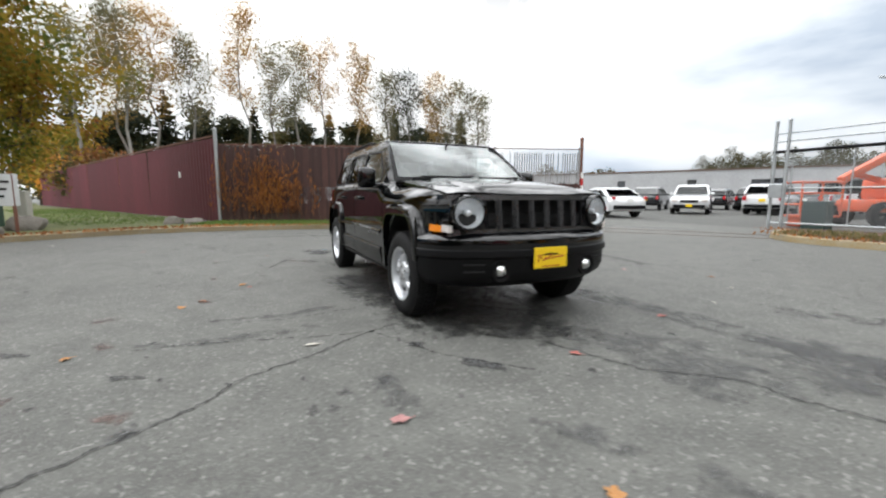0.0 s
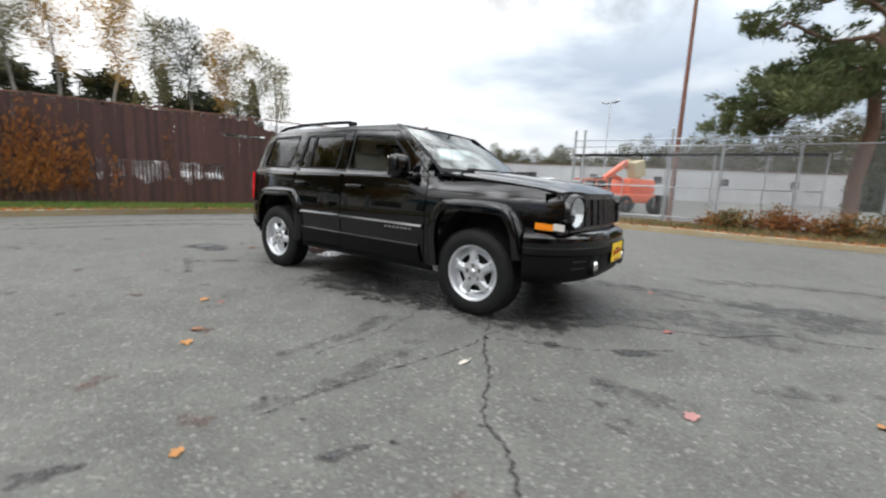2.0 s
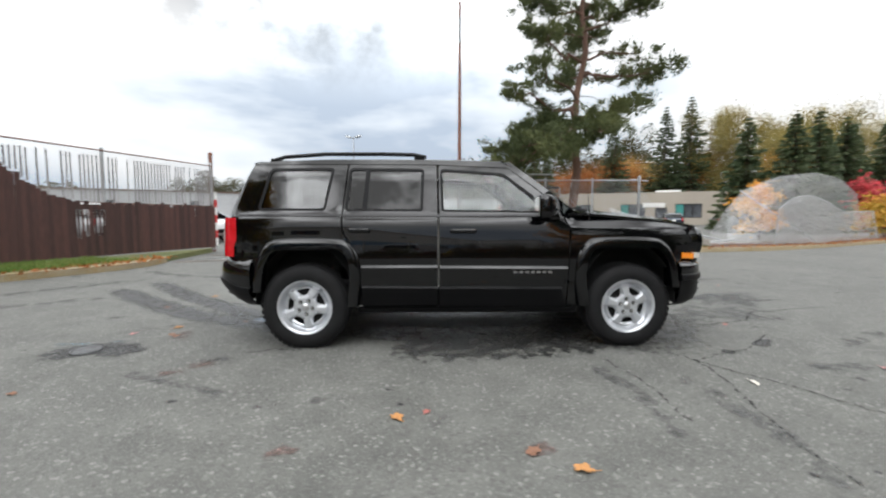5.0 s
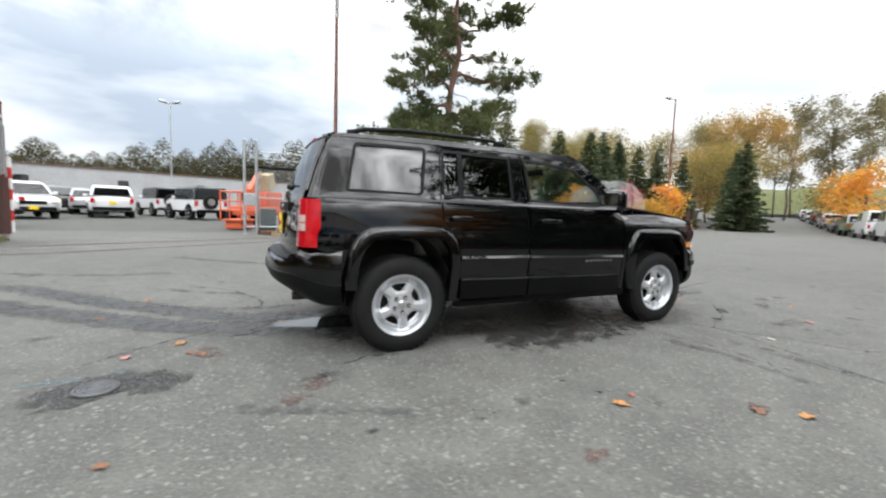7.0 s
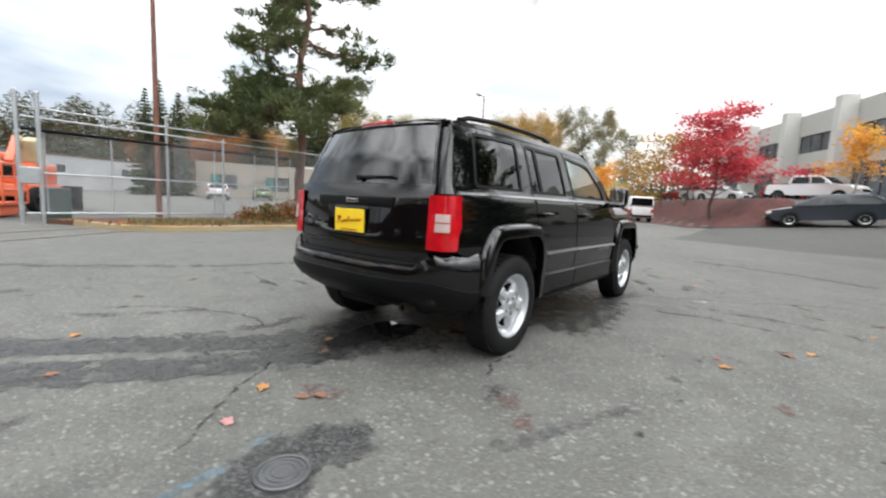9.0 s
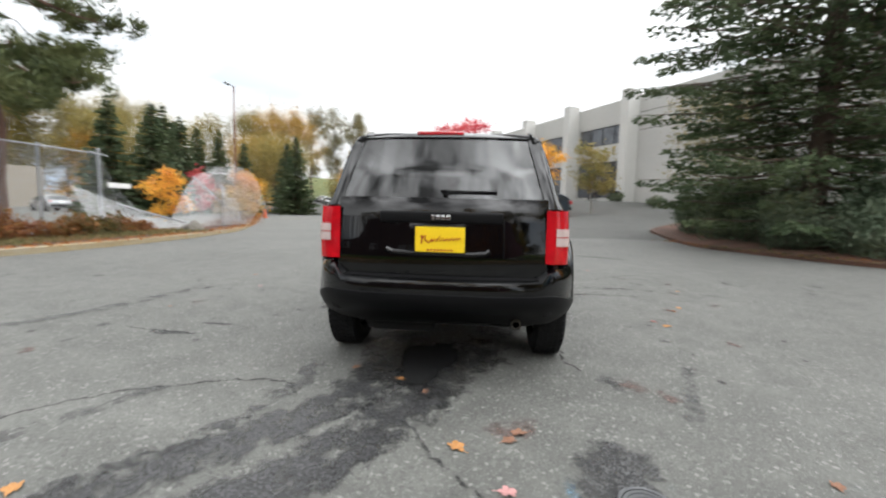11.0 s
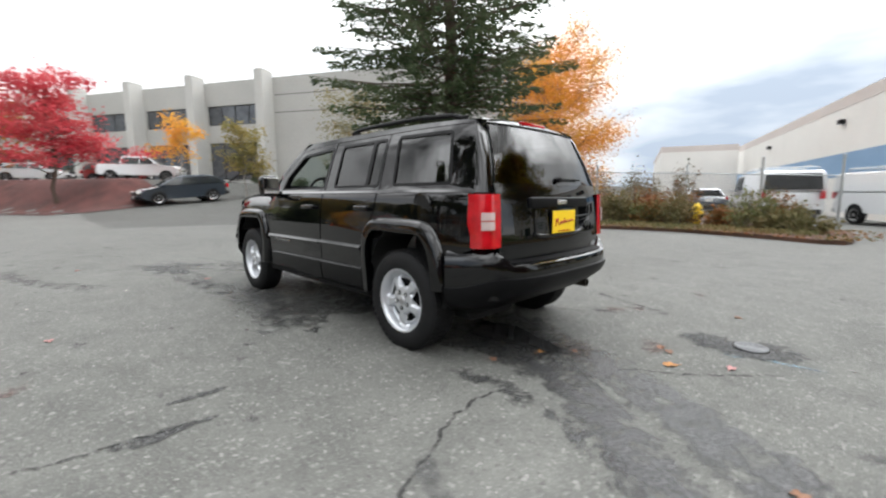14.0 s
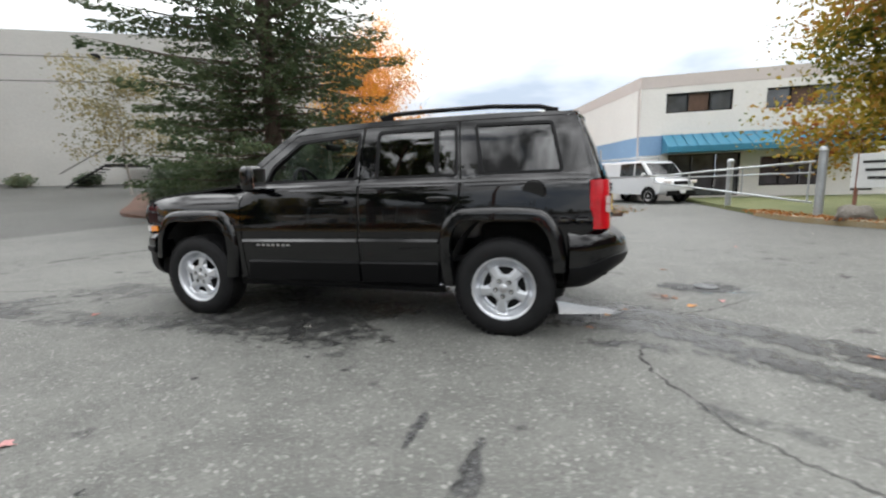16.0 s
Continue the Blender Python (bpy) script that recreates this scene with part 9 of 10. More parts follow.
# ---------------------------------------------------------------- machines, boulders, boxes, signs
def boom_lift():
    v = thing("boom_lift", "orange boom lift with a basket parked behind the gate", "machine")
    bm = bmesh.new()
    box(bm, (0.2, 15.2, 0.70), (2.4, 1.5, 0.42), 0.08)
    part("chassis", bm, M_ORANGE, v, smooth=40)
    for sx in (-0.75, 1.15):
        for sy in (14.45, 15.95):
            bm = bmesh.new()
            lathe(bm, [(0.2, -0.12), (0.38, -0.12), (0.42, -0.08), (0.42, 0.08), (0.38, 0.12), (0.2, 0.12)], 20, 'y')
            bmesh.ops.translate(bm, vec=(sx, sy, 0.42), verts=bm.verts[:])
            part("wheel", bm, M_RUBBER, v, smooth=40)
    bm = bmesh.new()
    box(bm, (0.5, 15.2, 1.25), (1.7, 1.2, 0.72), 0.12)
    part("turret", bm, M_ORANGE, v, smooth=40)
    bm = bmesh.new()
    box(bm, (0.2, 14.85, 2.05), (0.7, 0.5, 0.75), 0.06, rot=Matrix.Rotation(radians(-14), 4, 'Y'))
    part("cover", bm, M_TAN, v, "tan canvas cover")
    for k, (a, b, r, m) in enumerate([((1.0, 15.3, 1.5), (-0.3, 15.0, 2.35), 0.16, M_TAN), ((-0.3, 15.0, 2.35), (-2.2, 14.4, 1.5), 0.12, M_ORANGE), ((0.8, 15.5, 1.35), (-1.4, 14.9, 1.75), 0.09, M_ORANGE)]):
        bm = bmesh.new()
        d = Vector(b) - Vector(a)
        q = d.to_track_quat('X', 'Z').to_matrix().to_4x4()
        box(bm, tuple((Vector(a) + Vector(b)) / 2), (d.length, r * 1.6, r * 2), 0.03, rot=q)
        part("boom_section", bm, m, v, smooth=40)
    bm = bmesh.new()
    x0, x1, y0, y1, z0, z1 = -3.7, -2.5, 13.9, 14.7, 0.38, 1.45
    box(bm, ((x0 + x1) / 2, (y0 + y1) / 2, z0), (x1 - x0, y1 - y0, 0.06))
    box(bm, ((x0 + x1) / 2, (y0 + y1) / 2, 0.20), (x1 - x0 - 0.2, y1 - y0 - 0.2, 0.32), 0.05)
    basket = part("basket", bm, M_ORANGE, v, "orange railed basket")
    for z in (0.75, 1.1, z1):
        for a, b in (((x0, y0), (x1, y0)), ((x1, y0), (x1, y1)), ((x1, y1), (x0, y1)), ((x0, y1), (x0, y0))):
            bm = bmesh.new()
            tube(bm, (*a, z), (*b, z), 0.028)
            part("rail", bm, M_ORANGE, basket)
    for x in (x0, (x0 + x1) / 2, x1):
        for y in (y0, y1):
            bm = bmesh.new()
            tube(bm, (x, y, z0), (x, y, z1), 0.028)
            part("post", bm, M_ORANGE, basket)
    bm = bmesh.new()
    box(bm, (-2.7, 14.2, 1.25), (0.25, 0.5, 0.35), 0.04)
    part("control_box", bm, M_PLASTIC, v)
    # the machine points away from the gate, its basket towards it
    v.matrix_basis = Matrix.Translation((-2.55, 14.5, 0)) @ Matrix.Rotation(radians(61), 4, 'Z') @ Matrix.Scale(1.0, 4) @ Matrix.Translation((3.1, -14.3, 0))
    b = thing("oil_drum", "dark drum behind the wire fence", "drum")
    bm = bmesh.new()
    lathe(bm, [(0.0, 0.0), (0.28, 0.0), (0.29, 0.02), (0.28, 0.3), (0.295, 0.31), (0.28, 0.32), (0.28, 0.6), (0.295, 0.61), (0.28, 0.62), (0.29, 0.88), (0.27, 0.89), (0.0, 0.88)], 24, 'z')
    bmesh.ops.translate(bm, vec=(-0.3, 18.4, 0), verts=bm.verts[:])
    part("body", bm, M_PLASTIC, b, smooth=40)
    b = thing("waste_bin", "dark green waste bin at the gate post", "bin")
    bm = bmesh.new()
    box(bm, (-1.62, 12.75, 0.45), (0.56, 0.5, 0.85), 0.04)
    part("body", bm, material("dark_green_steel", (0.03, 0.055, 0.05), 0.5, vary=0.2), b)


boom_lift()


def boulder(x, y, rx, ry, rz, seed, label="weathered grey boulder on the verge", mat=None):
    bm = bmesh.new()
    bmesh.ops.create_icosphere(bm, subdivisions=3, radius=1.0)
    for v in bm.verts:
        n = noise.noise(v.co * 1.3 + Vector((seed, 0, 0))) * 0.35 + noise.noise(v.co * 3.5 + Vector((0, seed, 0))) * 0.12
        v.co *= 1 + n
        v.co.x *= rx
        v.co.y *= ry
        v.co.z = max(v.co.z * rz, -0.35 * rz)
    bmesh.ops.translate(bm, vec=(x, y, terrain(x, y) + 0.10 + 0.33 * rz), verts=bm.verts[:])
    return tagged(part("boulder", bm, mat or M_ROCK, smooth=40), label, "boulder", "boulders on the verges")


boulder(8.4, 9.15, 0.34, 0.26, 0.27, 1.0)
boulder(-9.3, -6.9, 0.42, 0.36, 0.32, 2.0)
boulder(-10.6, -4.0, 0.30, 0.24, 0.20, 3.0)
boulder(-10.9, -3.45, 0.55, 0.30, 0.14, 4.0, "dark flat boulder at the foot of the fence")
boulder(-7.4, -6.9, 0.34, 0.30, 0.24, 5.0, "pale boulder beside the grey gate post")
boulder(-9.9, -7.9, 0.28, 0.25, 0.26, 6.0)

# utility boxes at the west corner
ub = thing("utility_box", "dark green utility box beside a pale cabinet", "utility box")
bm = bmesh.new()
box(bm, (-11.0, -8.3, 0.62), (0.55, 0.50, 1.0), 0.03)
part("body", bm, material("dark_green_enamel", (0.02, 0.06, 0.04), 0.45, vary=0.15), ub)
bm = bmesh.new()
box(bm, (-11.0, -8.3, 1.13), (0.59, 0.54, 0.04), 0.01)
part("lid", bm, material("pale_green_enamel", (0.10, 0.16, 0.12), 0.45, vary=0.15), ub)
pc = thing("pale_cabinet", "pale weathered cabinet on the grass", "utility box")
bm = bmesh.new()
box(bm, (-11.6, -7.75, 0.62), (0.35, 0.30, 1.0), 0.03)
part("body", bm, material("pale_enamel", (0.50, 0.49, 0.44), 0.6, vary=0.15), pc)
sb = thing("sign_board", "pale sign board on posts under the maple", "sign")
bm = bmesh.new()
box(bm, (-7.75, -6.9, 1.10), (0.06, 0.95, 0.70), 0.01, rot=Matrix.Rotation(radians(36), 4, 'Z'))
part("board", bm, material("pale_board", (0.55, 0.56, 0.55), 0.6, vary=0.1), sb)
for s in (-0.38, 0.38):
    bm = bmesh.new()
    tube(bm, (-7.75 - 0.588 * s, -6.9 + 0.809 * s, 0.05), (-7.75 - 0.588 * s, -6.9 + 0.809 * s, 1.44), 0.035)
    part("leg", bm, M_RUST, sb)
bm = bmesh.new()
for k in range(3):
    box(bm, (-7.715, -6.885, 1.28 - k * 0.16), (0.012, 0.62 - 0.1 * k, 0.05), 0, rot=None)
bmesh.ops.rotate(bm, cent=(-7.75, -6.9, 1.1), matrix=Matrix.Rotation(radians(36), 3, 'Z'), verts=bm.verts[:])
part("bar", bm, M_DARK, sb, "plain dark bars of lettering")


def pipe_gate():
    """Grey post with a swung pipe gate, second bollard, wire beside the drive to the cream building."""
    g = thing("pipe_gate", "grey steel pipe gate swung across the south drive", "gate")
    post_part(g, -7.22, -7.85, 0.0, 1.58, 0.085, "gate_post")
    a, e = Vector((-7.15, -8.0)), Vector((-4.6, -12.3))

    def bar(p, q, r=0.026):
        bm = bmesh.new()
        tube(bm, p, q, r)
        part("bar", bm, M_STEEL, g, smooth=50)
    pt = lambda t, z: (a.x + (e.x - a.x) * t, a.y + (e.y - a.y) * t, z)
    bar(pt(0, 1.35), pt(1, 1.15))
    bar(pt(0, 0.42), pt(1, 0.95))
    bar(pt(0, 1.10), pt(0.9, 1.08), 0.018)
    for t in (0.02, 0.35, 0.7, 0.99):
        bar(pt(t, 0.42 + 0.53 * t), pt(t, 1.35 - 0.2 * t), 0.022)
    b = thing("bollard", "grey steel bollard beside the drive", "bollard")
    post_part(b, -6.9, -12.4, 0.0, 1.55, 0.09)
    f = thing("wire_fence", "low wire fence with grey posts before the cream building", "fence")
    for x, y in ((3.9, -13.2), (1.44, -15.6), (-1.2, -13.6), (-3.0, -14.0), (6.2, -14.4)):
        post_part(f, x, y, 0.0, 2.2, 0.035)
    wire_sheet("wire", [((6.2, -14.4, 0.1), (6.2, -14.4, 1.9)), ((3.9, -13.2, 0.1), (3.9, -13.2, 1.9)), ((1.44, -13.4, 0.1), (1.44, -13.4, 1.9)), ((-1.2, -13.6, 0.1), (-1.2, -13.6, 1.7)), ((-3.0, -14.0, 0.1), (-3.0, -14.0, 1.6))], f)
    bm = bmesh.new()
    tube(bm, (6.2, -14.4, 1.9), (3.9, -13.2, 1.95), 0.018)
    tube(bm, (3.9, -13.2, 1.95), (-3.0, -14.0, 1.62), 0.018)
    part("top_rail", bm, M_STEEL, f)


pipe_gate()
hy = thing("fire_hydrant", "yellow fire hydrant among weeds", "hydrant")
M_HYD = material("yellow_hydrant_paint", (0.75, 0.50, 0.03), 0.5, vary=0.15, fine=30, bump=0.05)
bm = bmesh.new()
lathe(bm, [(0.0, 0.72), (0.06, 0.71), (0.11, 0.64), (0.13, 0.58), (0.15, 0.57), (0.15, 0.53), (0.105, 0.52), (0.105, 0.14), (0.16, 0.13), (0.16, 0.08), (0.11, 0.07), (0.11, 0.0)], 20, 'z')
bmesh.ops.translate(bm, vec=(0.36, -13.0, 0.10), verts=bm.verts[:])
part("barrel", bm, M_HYD, hy, smooth=40)
for d in ((1, 0), (-1, 0), (0, 1)):
    bm = bmesh.new()
    tube(bm, (0.36 + d[0] * 0.08, -13.0 + d[1] * 0.08, 0.50), (0.36 + d[0] * 0.19, -13.0 + d[1] * 0.19, 0.50), 0.06, n=12)
    part("outlet", bm, M_HYD, hy, smooth=40)
wb = thing("meter_box", "small white meter box on a post beside the junipers", "utility box")
bm = bmesh.new()
box(bm, (5.7, -13.2, 0.82), (0.20, 0.16, 0.32), 0.02)
part("body", bm, M_WHITE, wb)
bm = bmesh.new()
tube(bm, (5.7, -13.2, 0.08), (5.7, -13.2, 0.68), 0.03)
part("leg", bm, M_STEEL, wb)
cone = thing("traffic_cone", "small orange traffic cone at the kerb", "cone")
bm = bmesh.new()
box(bm, (27.6, 17.0, 0.03), (0.36, 0.36, 0.04), 0.01)
tube(bm, (27.6, 17.0, 0.04), (27.6, 17.0, 0.70), 0.13, 0.03, n=14)
part("cone", bm, M_ORANGE, cone, smooth=40)
bw = thing("brown_fence", "low brown board fence along the street kerb", "fence")
for k in range(5):
    bm = bmesh.new()
    x, y = 36.0 + k * 2.1, 22.6 + k * 1.16
    box(bm, (x, y, 0.95), (2.3, 0.06, 1.7), 0.01, rot=Matrix.Rotation(0.503, 4, 'Z'))
    part("panel", bm, M_SLAT, bw)
wsign = thing("wall_sign", "small white sign on the torn fence", "sign")
bm = bmesh.new()
box(bm, (8.1, 11.45, 1.55), (0.85, 0.03, 0.16), 0.01)
part("board", bm, M_WHITE, wsign)

# rails that cross the gateway
M_RAIL = material("worn_rail_steel", (0.17, 0.14, 0.12), 0.5, metal=0.6, vary=0.3, bump=0.1)
for k, off in enumerate((0.0, 1.45)):
    bm = bmesh.new()
    p = smooth_path([(-9.0, 5.2 + off * 1.25), (-5.6, 6.2 + off * 1.2), (-3.0, 7.9 + off), (0.0, 9.7 + off * 0.9), (3.0, 11.4 + off * 0.9)], 0.4)
    sweep(bm, p[6:26], [(-0.035, -0.02), (-0.035, 0.012), (-0.03, 0.016), (0.03, 0.016), (0.035, 0.012), (0.035, -0.02)])
    bmesh.ops.recalc_face_normals(bm, faces=bm.faces[:])
    tagged(part("rail_track_%d" % (k + 1), bm, M_RAIL), "worn steel rail sunk in the asphalt", "rail", kind="structure")

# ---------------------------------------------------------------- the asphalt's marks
# damp tone; under the car it also stands in for shade
D_WETSHADE = decal_material("damp_shaded_asphalt", (0.024, 0.024, 0.024), 0.34, 0.82, 8.0, 0.30, 0.5, 2.6)
D_TRACK = decal_material("damp_track_asphalt", (0.030, 0.030, 0.031), 0.42, 0.86, 7.5, 0.34, 0.42, 3.0)
D_DARK = decal_material("dark_patch_asphalt", (0.045, 0.045, 0.045), 0.75, 0.78, 11.0, 0.25, 0.3, 2.6)
D_FAINT = decal_material("faint_dark_stain", (0.07, 0.07, 0.07), 0.7, 0.60, 5.5, 0.45, 0.3, 3.6)
D_CRACK = decal_material("crack_line", (0.035, 0.035, 0.034), 0.9, 0.70, 17.0, 0.35, 0.2, 3.0)
D_BLUE = decal_material("blue_survey_paint", (0.09, 0.17, 0.23), 0.8, 0.4, 22.0, 0.40, 0.2)
D_PALE = decal_material("pale_worn_asphalt", (0.24, 0.24, 0.235), 0.8, 0.5, 6.0, 0.4, 0.3)
DECAL = [0]


def decal(name, rows, mat, label, z=None):
    """rows: lists of (x, y, edge) across a stain; edge is 1 in its heart and 0 at its rim."""
    DECAL[0] += 1
    zz = 0.0035 + 0.0004 * (DECAL[0] % 9) if z is None else z
    nr, nc = len(rows), len(rows[0])
    verts = [(p[0], p[1], terrain(p[0], p[1]) + zz) for r in rows for p in r]
    faces = [(i * nc + j, i * nc + j + 1, (i + 1) * nc + j + 1, (i + 1) * nc + j) for i in range(nr - 1) for j in range(nc - 1)]
    ob = raw(name, verts, faces, mat)
    at = ob.data.attributes.new("edge", 'FLOAT', 'POINT')
    at.data.foreach_set("value", [p[2] for r in rows for p in r])
    return tagged(ob, label, "stain" if "crack" not in name else "crack", kind="stuff")


def ribbon(name, pts, w0, w1, mat, label, heart=0.62, wob=0.0, seed=0, step=0.08):
    rng = random.Random(seed)
    p = smooth_path(pts, step)
    if wob:
        p = [(x + rng.uniform(-wob, wob), y + rng.uniform(-wob, wob)) for x, y in p]
    rows = []
    n = len(p)
    for i, q in enumerate(p):
        a, b = Vector(p[max(0, i - 1)]), Vector(p[min(n - 1, i + 1)])
        t = (b - a)
        t = t.normalized() if t.length > 1e-6 else Vector((1, 0))
        o = Vector((t.y, -t.x))
        f = i / max(1, n - 1)
        w = (w0 + (w1 - w0) * f) / 2
        fade = min(1.0, f * 8 + 0.1, (1 - f) * 8 + 0.1)
        rows.append([(q[0] + o.x * w * s, q[1] + o.y * w * s, heart * k * fade) for s, k in ((-1, 0), (-0.55, 0.8), (0, 1), (0.55, 0.8), (1, 0))])
    return decal(name, rows, mat, label)


def blot(name, x, y, rx, ry, rot, mat, label, heart=0.62, z=None):
    rows = []
    rb = random.Random(int(x * 100) + int(y * 1000))
    ph = [(rb.uniform(0, 6.28), rb.uniform(0.05, 0.22)) for _ in range(4)]
    for k, e in ((0.02, 1), (0.4, 0.95), (0.7, 0.7), (1.0, 0.0)):
        r = []
        for i in range(25):
            a = 2 * math.pi * i / 24
            wv = 1 + sum(am * math.sin((n + 1) * a + p) for n, (p, am) in enumerate(ph)) * k
            u, v = math.cos(a) * rx * k * wv, math.sin(a) * ry * k * wv
            r.append((x + u * math.cos(rot) - v * math.sin(rot), y + u * math.sin(rot) + v * math.cos(rot), e * heart))
        rows.append(r)
    return decal(name, rows, mat, label, z)


# damp tracks behind the car; patches under it colour in both damp and shade
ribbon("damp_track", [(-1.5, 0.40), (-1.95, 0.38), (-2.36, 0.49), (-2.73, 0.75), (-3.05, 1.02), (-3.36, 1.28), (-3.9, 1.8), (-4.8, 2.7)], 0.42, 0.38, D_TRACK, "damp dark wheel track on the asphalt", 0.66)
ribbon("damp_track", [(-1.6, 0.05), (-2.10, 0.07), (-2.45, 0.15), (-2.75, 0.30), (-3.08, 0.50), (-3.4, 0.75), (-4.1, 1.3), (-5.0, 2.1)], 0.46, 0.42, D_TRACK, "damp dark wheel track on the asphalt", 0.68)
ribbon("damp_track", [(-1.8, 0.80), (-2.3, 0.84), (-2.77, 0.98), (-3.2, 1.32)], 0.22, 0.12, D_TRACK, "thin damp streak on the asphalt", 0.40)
blot("damp_shade_patch", -1.75, 0.15, 0.70, 0.55, 0.2, D_WETSHADE, "damp dark patch behind the car", 0.66)
blot("damp_shade_patch", 0.0, -0.62, 1.35, 0.52, 0.0, D_WETSHADE, "dark patch of damp and painted shade under the car", 0.70)
blot("damp_shade_patch", 1.5, -0.3, 1.1, 0.95, 0.2, D_WETSHADE, "dark patch of damp and painted shade under the car", 0.60)
blot("damp_shade_patch", 0.3, 0.75, 1.3, 0.62, 0.05, D_WETSHADE, "dark patch of damp and painted shade under the car", 0.58)
ribbon("damp_runnel", [(0.35, 0.8), (0.2, 1.05), (0.08, 1.30)], 0.20, 0.10, D_WETSHADE, "damp runnel from under the car", 0.62)
ribbon("damp_runnel", [(1.0, 0.85), (1.5, 1.1), (2.3, 1.2), (3.0, 1.15), (3.9, 1.4)], 0.30, 0.5, D_FAINT, "faint damp runnel beside the car", 0.5)
blot("dark_patch", 3.55, 1.2, 0.75, 0.42, 0.3, D_FAINT, "faint dark patch on the asphalt", 0.62)
blot("dark_patch", 2.9, 0.3, 0.75, 0.40, 0.35, D_FAINT, "faint dark patch on the asphalt", 0.56)
blot("dark_patch", 2.52, -0.76, 0.17, 0.075, 0.75, D_DARK, "small dark tar patch", 0.75)
blot("dark_patch", 2.05, -1.0, 0.10, 0.05, 0.5, D_DARK, "small dark tar patch", 0.65)
blot("dark_patch", 2.62, -1.35, 0.22, 0.12, 0.2, D_FAINT, "faint pitted patch", 0.56)
blot("dark_patch", 3.35, -0.75, 0.20, 0.10, 0.5, D_FAINT, "faint pitted patch", 0.56)
blot("dark_patch", 3.75, -0.55, 0.18, 0.09, 0.9, D_FAINT, "faint pitted patch", 0.56)
blot("dark_patch", 1.88, -2.58, 0.11, 0.04, 1.2, D_DARK, "small dark tar smear", 0.62)
blot("dark_patch", 1.2, -3.3, 0.12, 0.05, 1.0, D_DARK, "small dark tar smear", 0.60)
blot("dark_patch", -1.40, 2.28, 0.26, 0.055, 1.55, D_DARK, "dark rubber smear", 0.62)
blot("dark_patch", -1.10, 2.05, 0.16, 0.04, 1.5, D_DARK, "dark rubber smear", 0.58)
blot("dark_patch", 3.7, 1.1, 0.5, 0.2, 1.2, D_FAINT, "faint dark patch on the asphalt", 0.5)
blot("pale_patch", -5.0, 9.4, 2.2, 0.7, 0.3, D_PALE, "pale worn strip at the gateway", 0.5)
blot("pale_patch", -5.4, 7.2, 1.6, 0.6, 0.5, D_PALE, "pale worn strip at the gateway", 0.5)
# squashed leaves that left reddish stains, faint smears and tyre arcs
D_REDDISH = decal_material("reddish_leaf_stain", (0.115, 0.070, 0.060), 0.8, 0.55, 16.0, 0.40, 0.3, 2.8)
for x, y, r in ((-1.95, -1.20, 0.13), (-2.08, -1.36, 0.10), (-0.98, -2.35, 0.10), (-2.35, -2.40, 0.09), (0.20, -2.36, 0.11), (-2.55, -0.42, 0.16), (1.25, -2.85, 0.10), (2.35, -2.55, 0.11), (2.0, -3.1, 0.12), (0.55, -3.0, 0.12), (-1.95, 2.9, 0.10), (-0.35, 2.75, 0.11), (-2.6, 2.4, 0.09), (3.6, -1.5, 0.11)):
    blot("leaf_stain", x, y, r, r * 0.55, x * 3.0, D_REDDISH, "faint reddish stain of a squashed leaf", 0.6)
for p, w in (([(-2.4, -1.35), (-1.9, -1.55), (-1.55, -1.72)], 0.14), ([(-3.2, 2.05), (-2.75, 1.75), (-2.3, 1.55)], 0.16), ([(0.85, -1.25), (0.95, -1.75), (0.92, -2.3)], 0.16), ([(1.35, -1.5), (1.42, -2.1), (1.36, -2.7)], 0.18), ([(-4.6, 1.4), (-5.6, 0.6), (-6.2, -0.8), (-6.4, -2.4)], 0.35), ([(-5.2, 3.0), (-6.2, 1.6), (-6.9, -0.4), (-7.0, -2.6)], 0.35), ([(-3.6, 5.4), (-2.2, 4.2), (-1.0, 3.5), (0.6, 3.2)], 0.30), ([(2.6, 2.1), (3.6, 2.7), (4.8, 2.9)], 0.35), ([(-6.0, 4.2), (-4.6, 3.4), (-3.2, 3.3)], 0.30), ([(5.2, -3.6), (5.9, -2.4), (6.4, -0.8)], 0.4)):
    ribbon("faint_smear", p, w, w * 0.7, D_FAINT, "faint dark tyre smear on the asphalt", 0.46)


def spots(name, n, seed, lo, hi, mat, label):
    """Many small ragged spots strewn over the yard, in loose clusters."""
    nr = np.random.default_rng(seed)
    hubs = np.stack([nr.uniform(-7, 7, 60), nr.uniform(-6, 6, 60)], axis=1)
    c = hubs[nr.integers(0, 60, n)] + nr.normal(0, 0.55, (n, 2))
    verts, faces, edge = [], [], []
    for x, y in c:
        r, a0 = nr.uniform(lo, hi), nr.uniform(0, 6.28)
        k = len(verts)
        verts.append((x, y, 0.003))
        edge.append(0.66)
        for i in range(9):
            a = a0 + 2 * math.pi * i / 9
            q = r * nr.uniform(0.6, 1.25)
            verts.append((x + q * math.cos(a) * 1.4, y + q * math.sin(a), 0.003))
            edge.append(0.0)
        faces += [(k, k + 1 + i, k + 1 + (i + 1) % 9) for i in range(9)]
    ob = raw(name, verts, faces, mat)
    ob.data.attributes.new("edge", 'FLOAT', 'POINT').data.foreach_set("value", edge)
    tagged(ob, label, "stain", kind="stuff")


spots("tar_spots", 240, 21, 0.012, 0.042, D_DARK, "small dark tar and oil spots strewn over the asphalt")
spots("worn_spots", 120, 22, 0.03, 0.10, D_FAINT, "faint worn dark spots strewn over the asphalt")
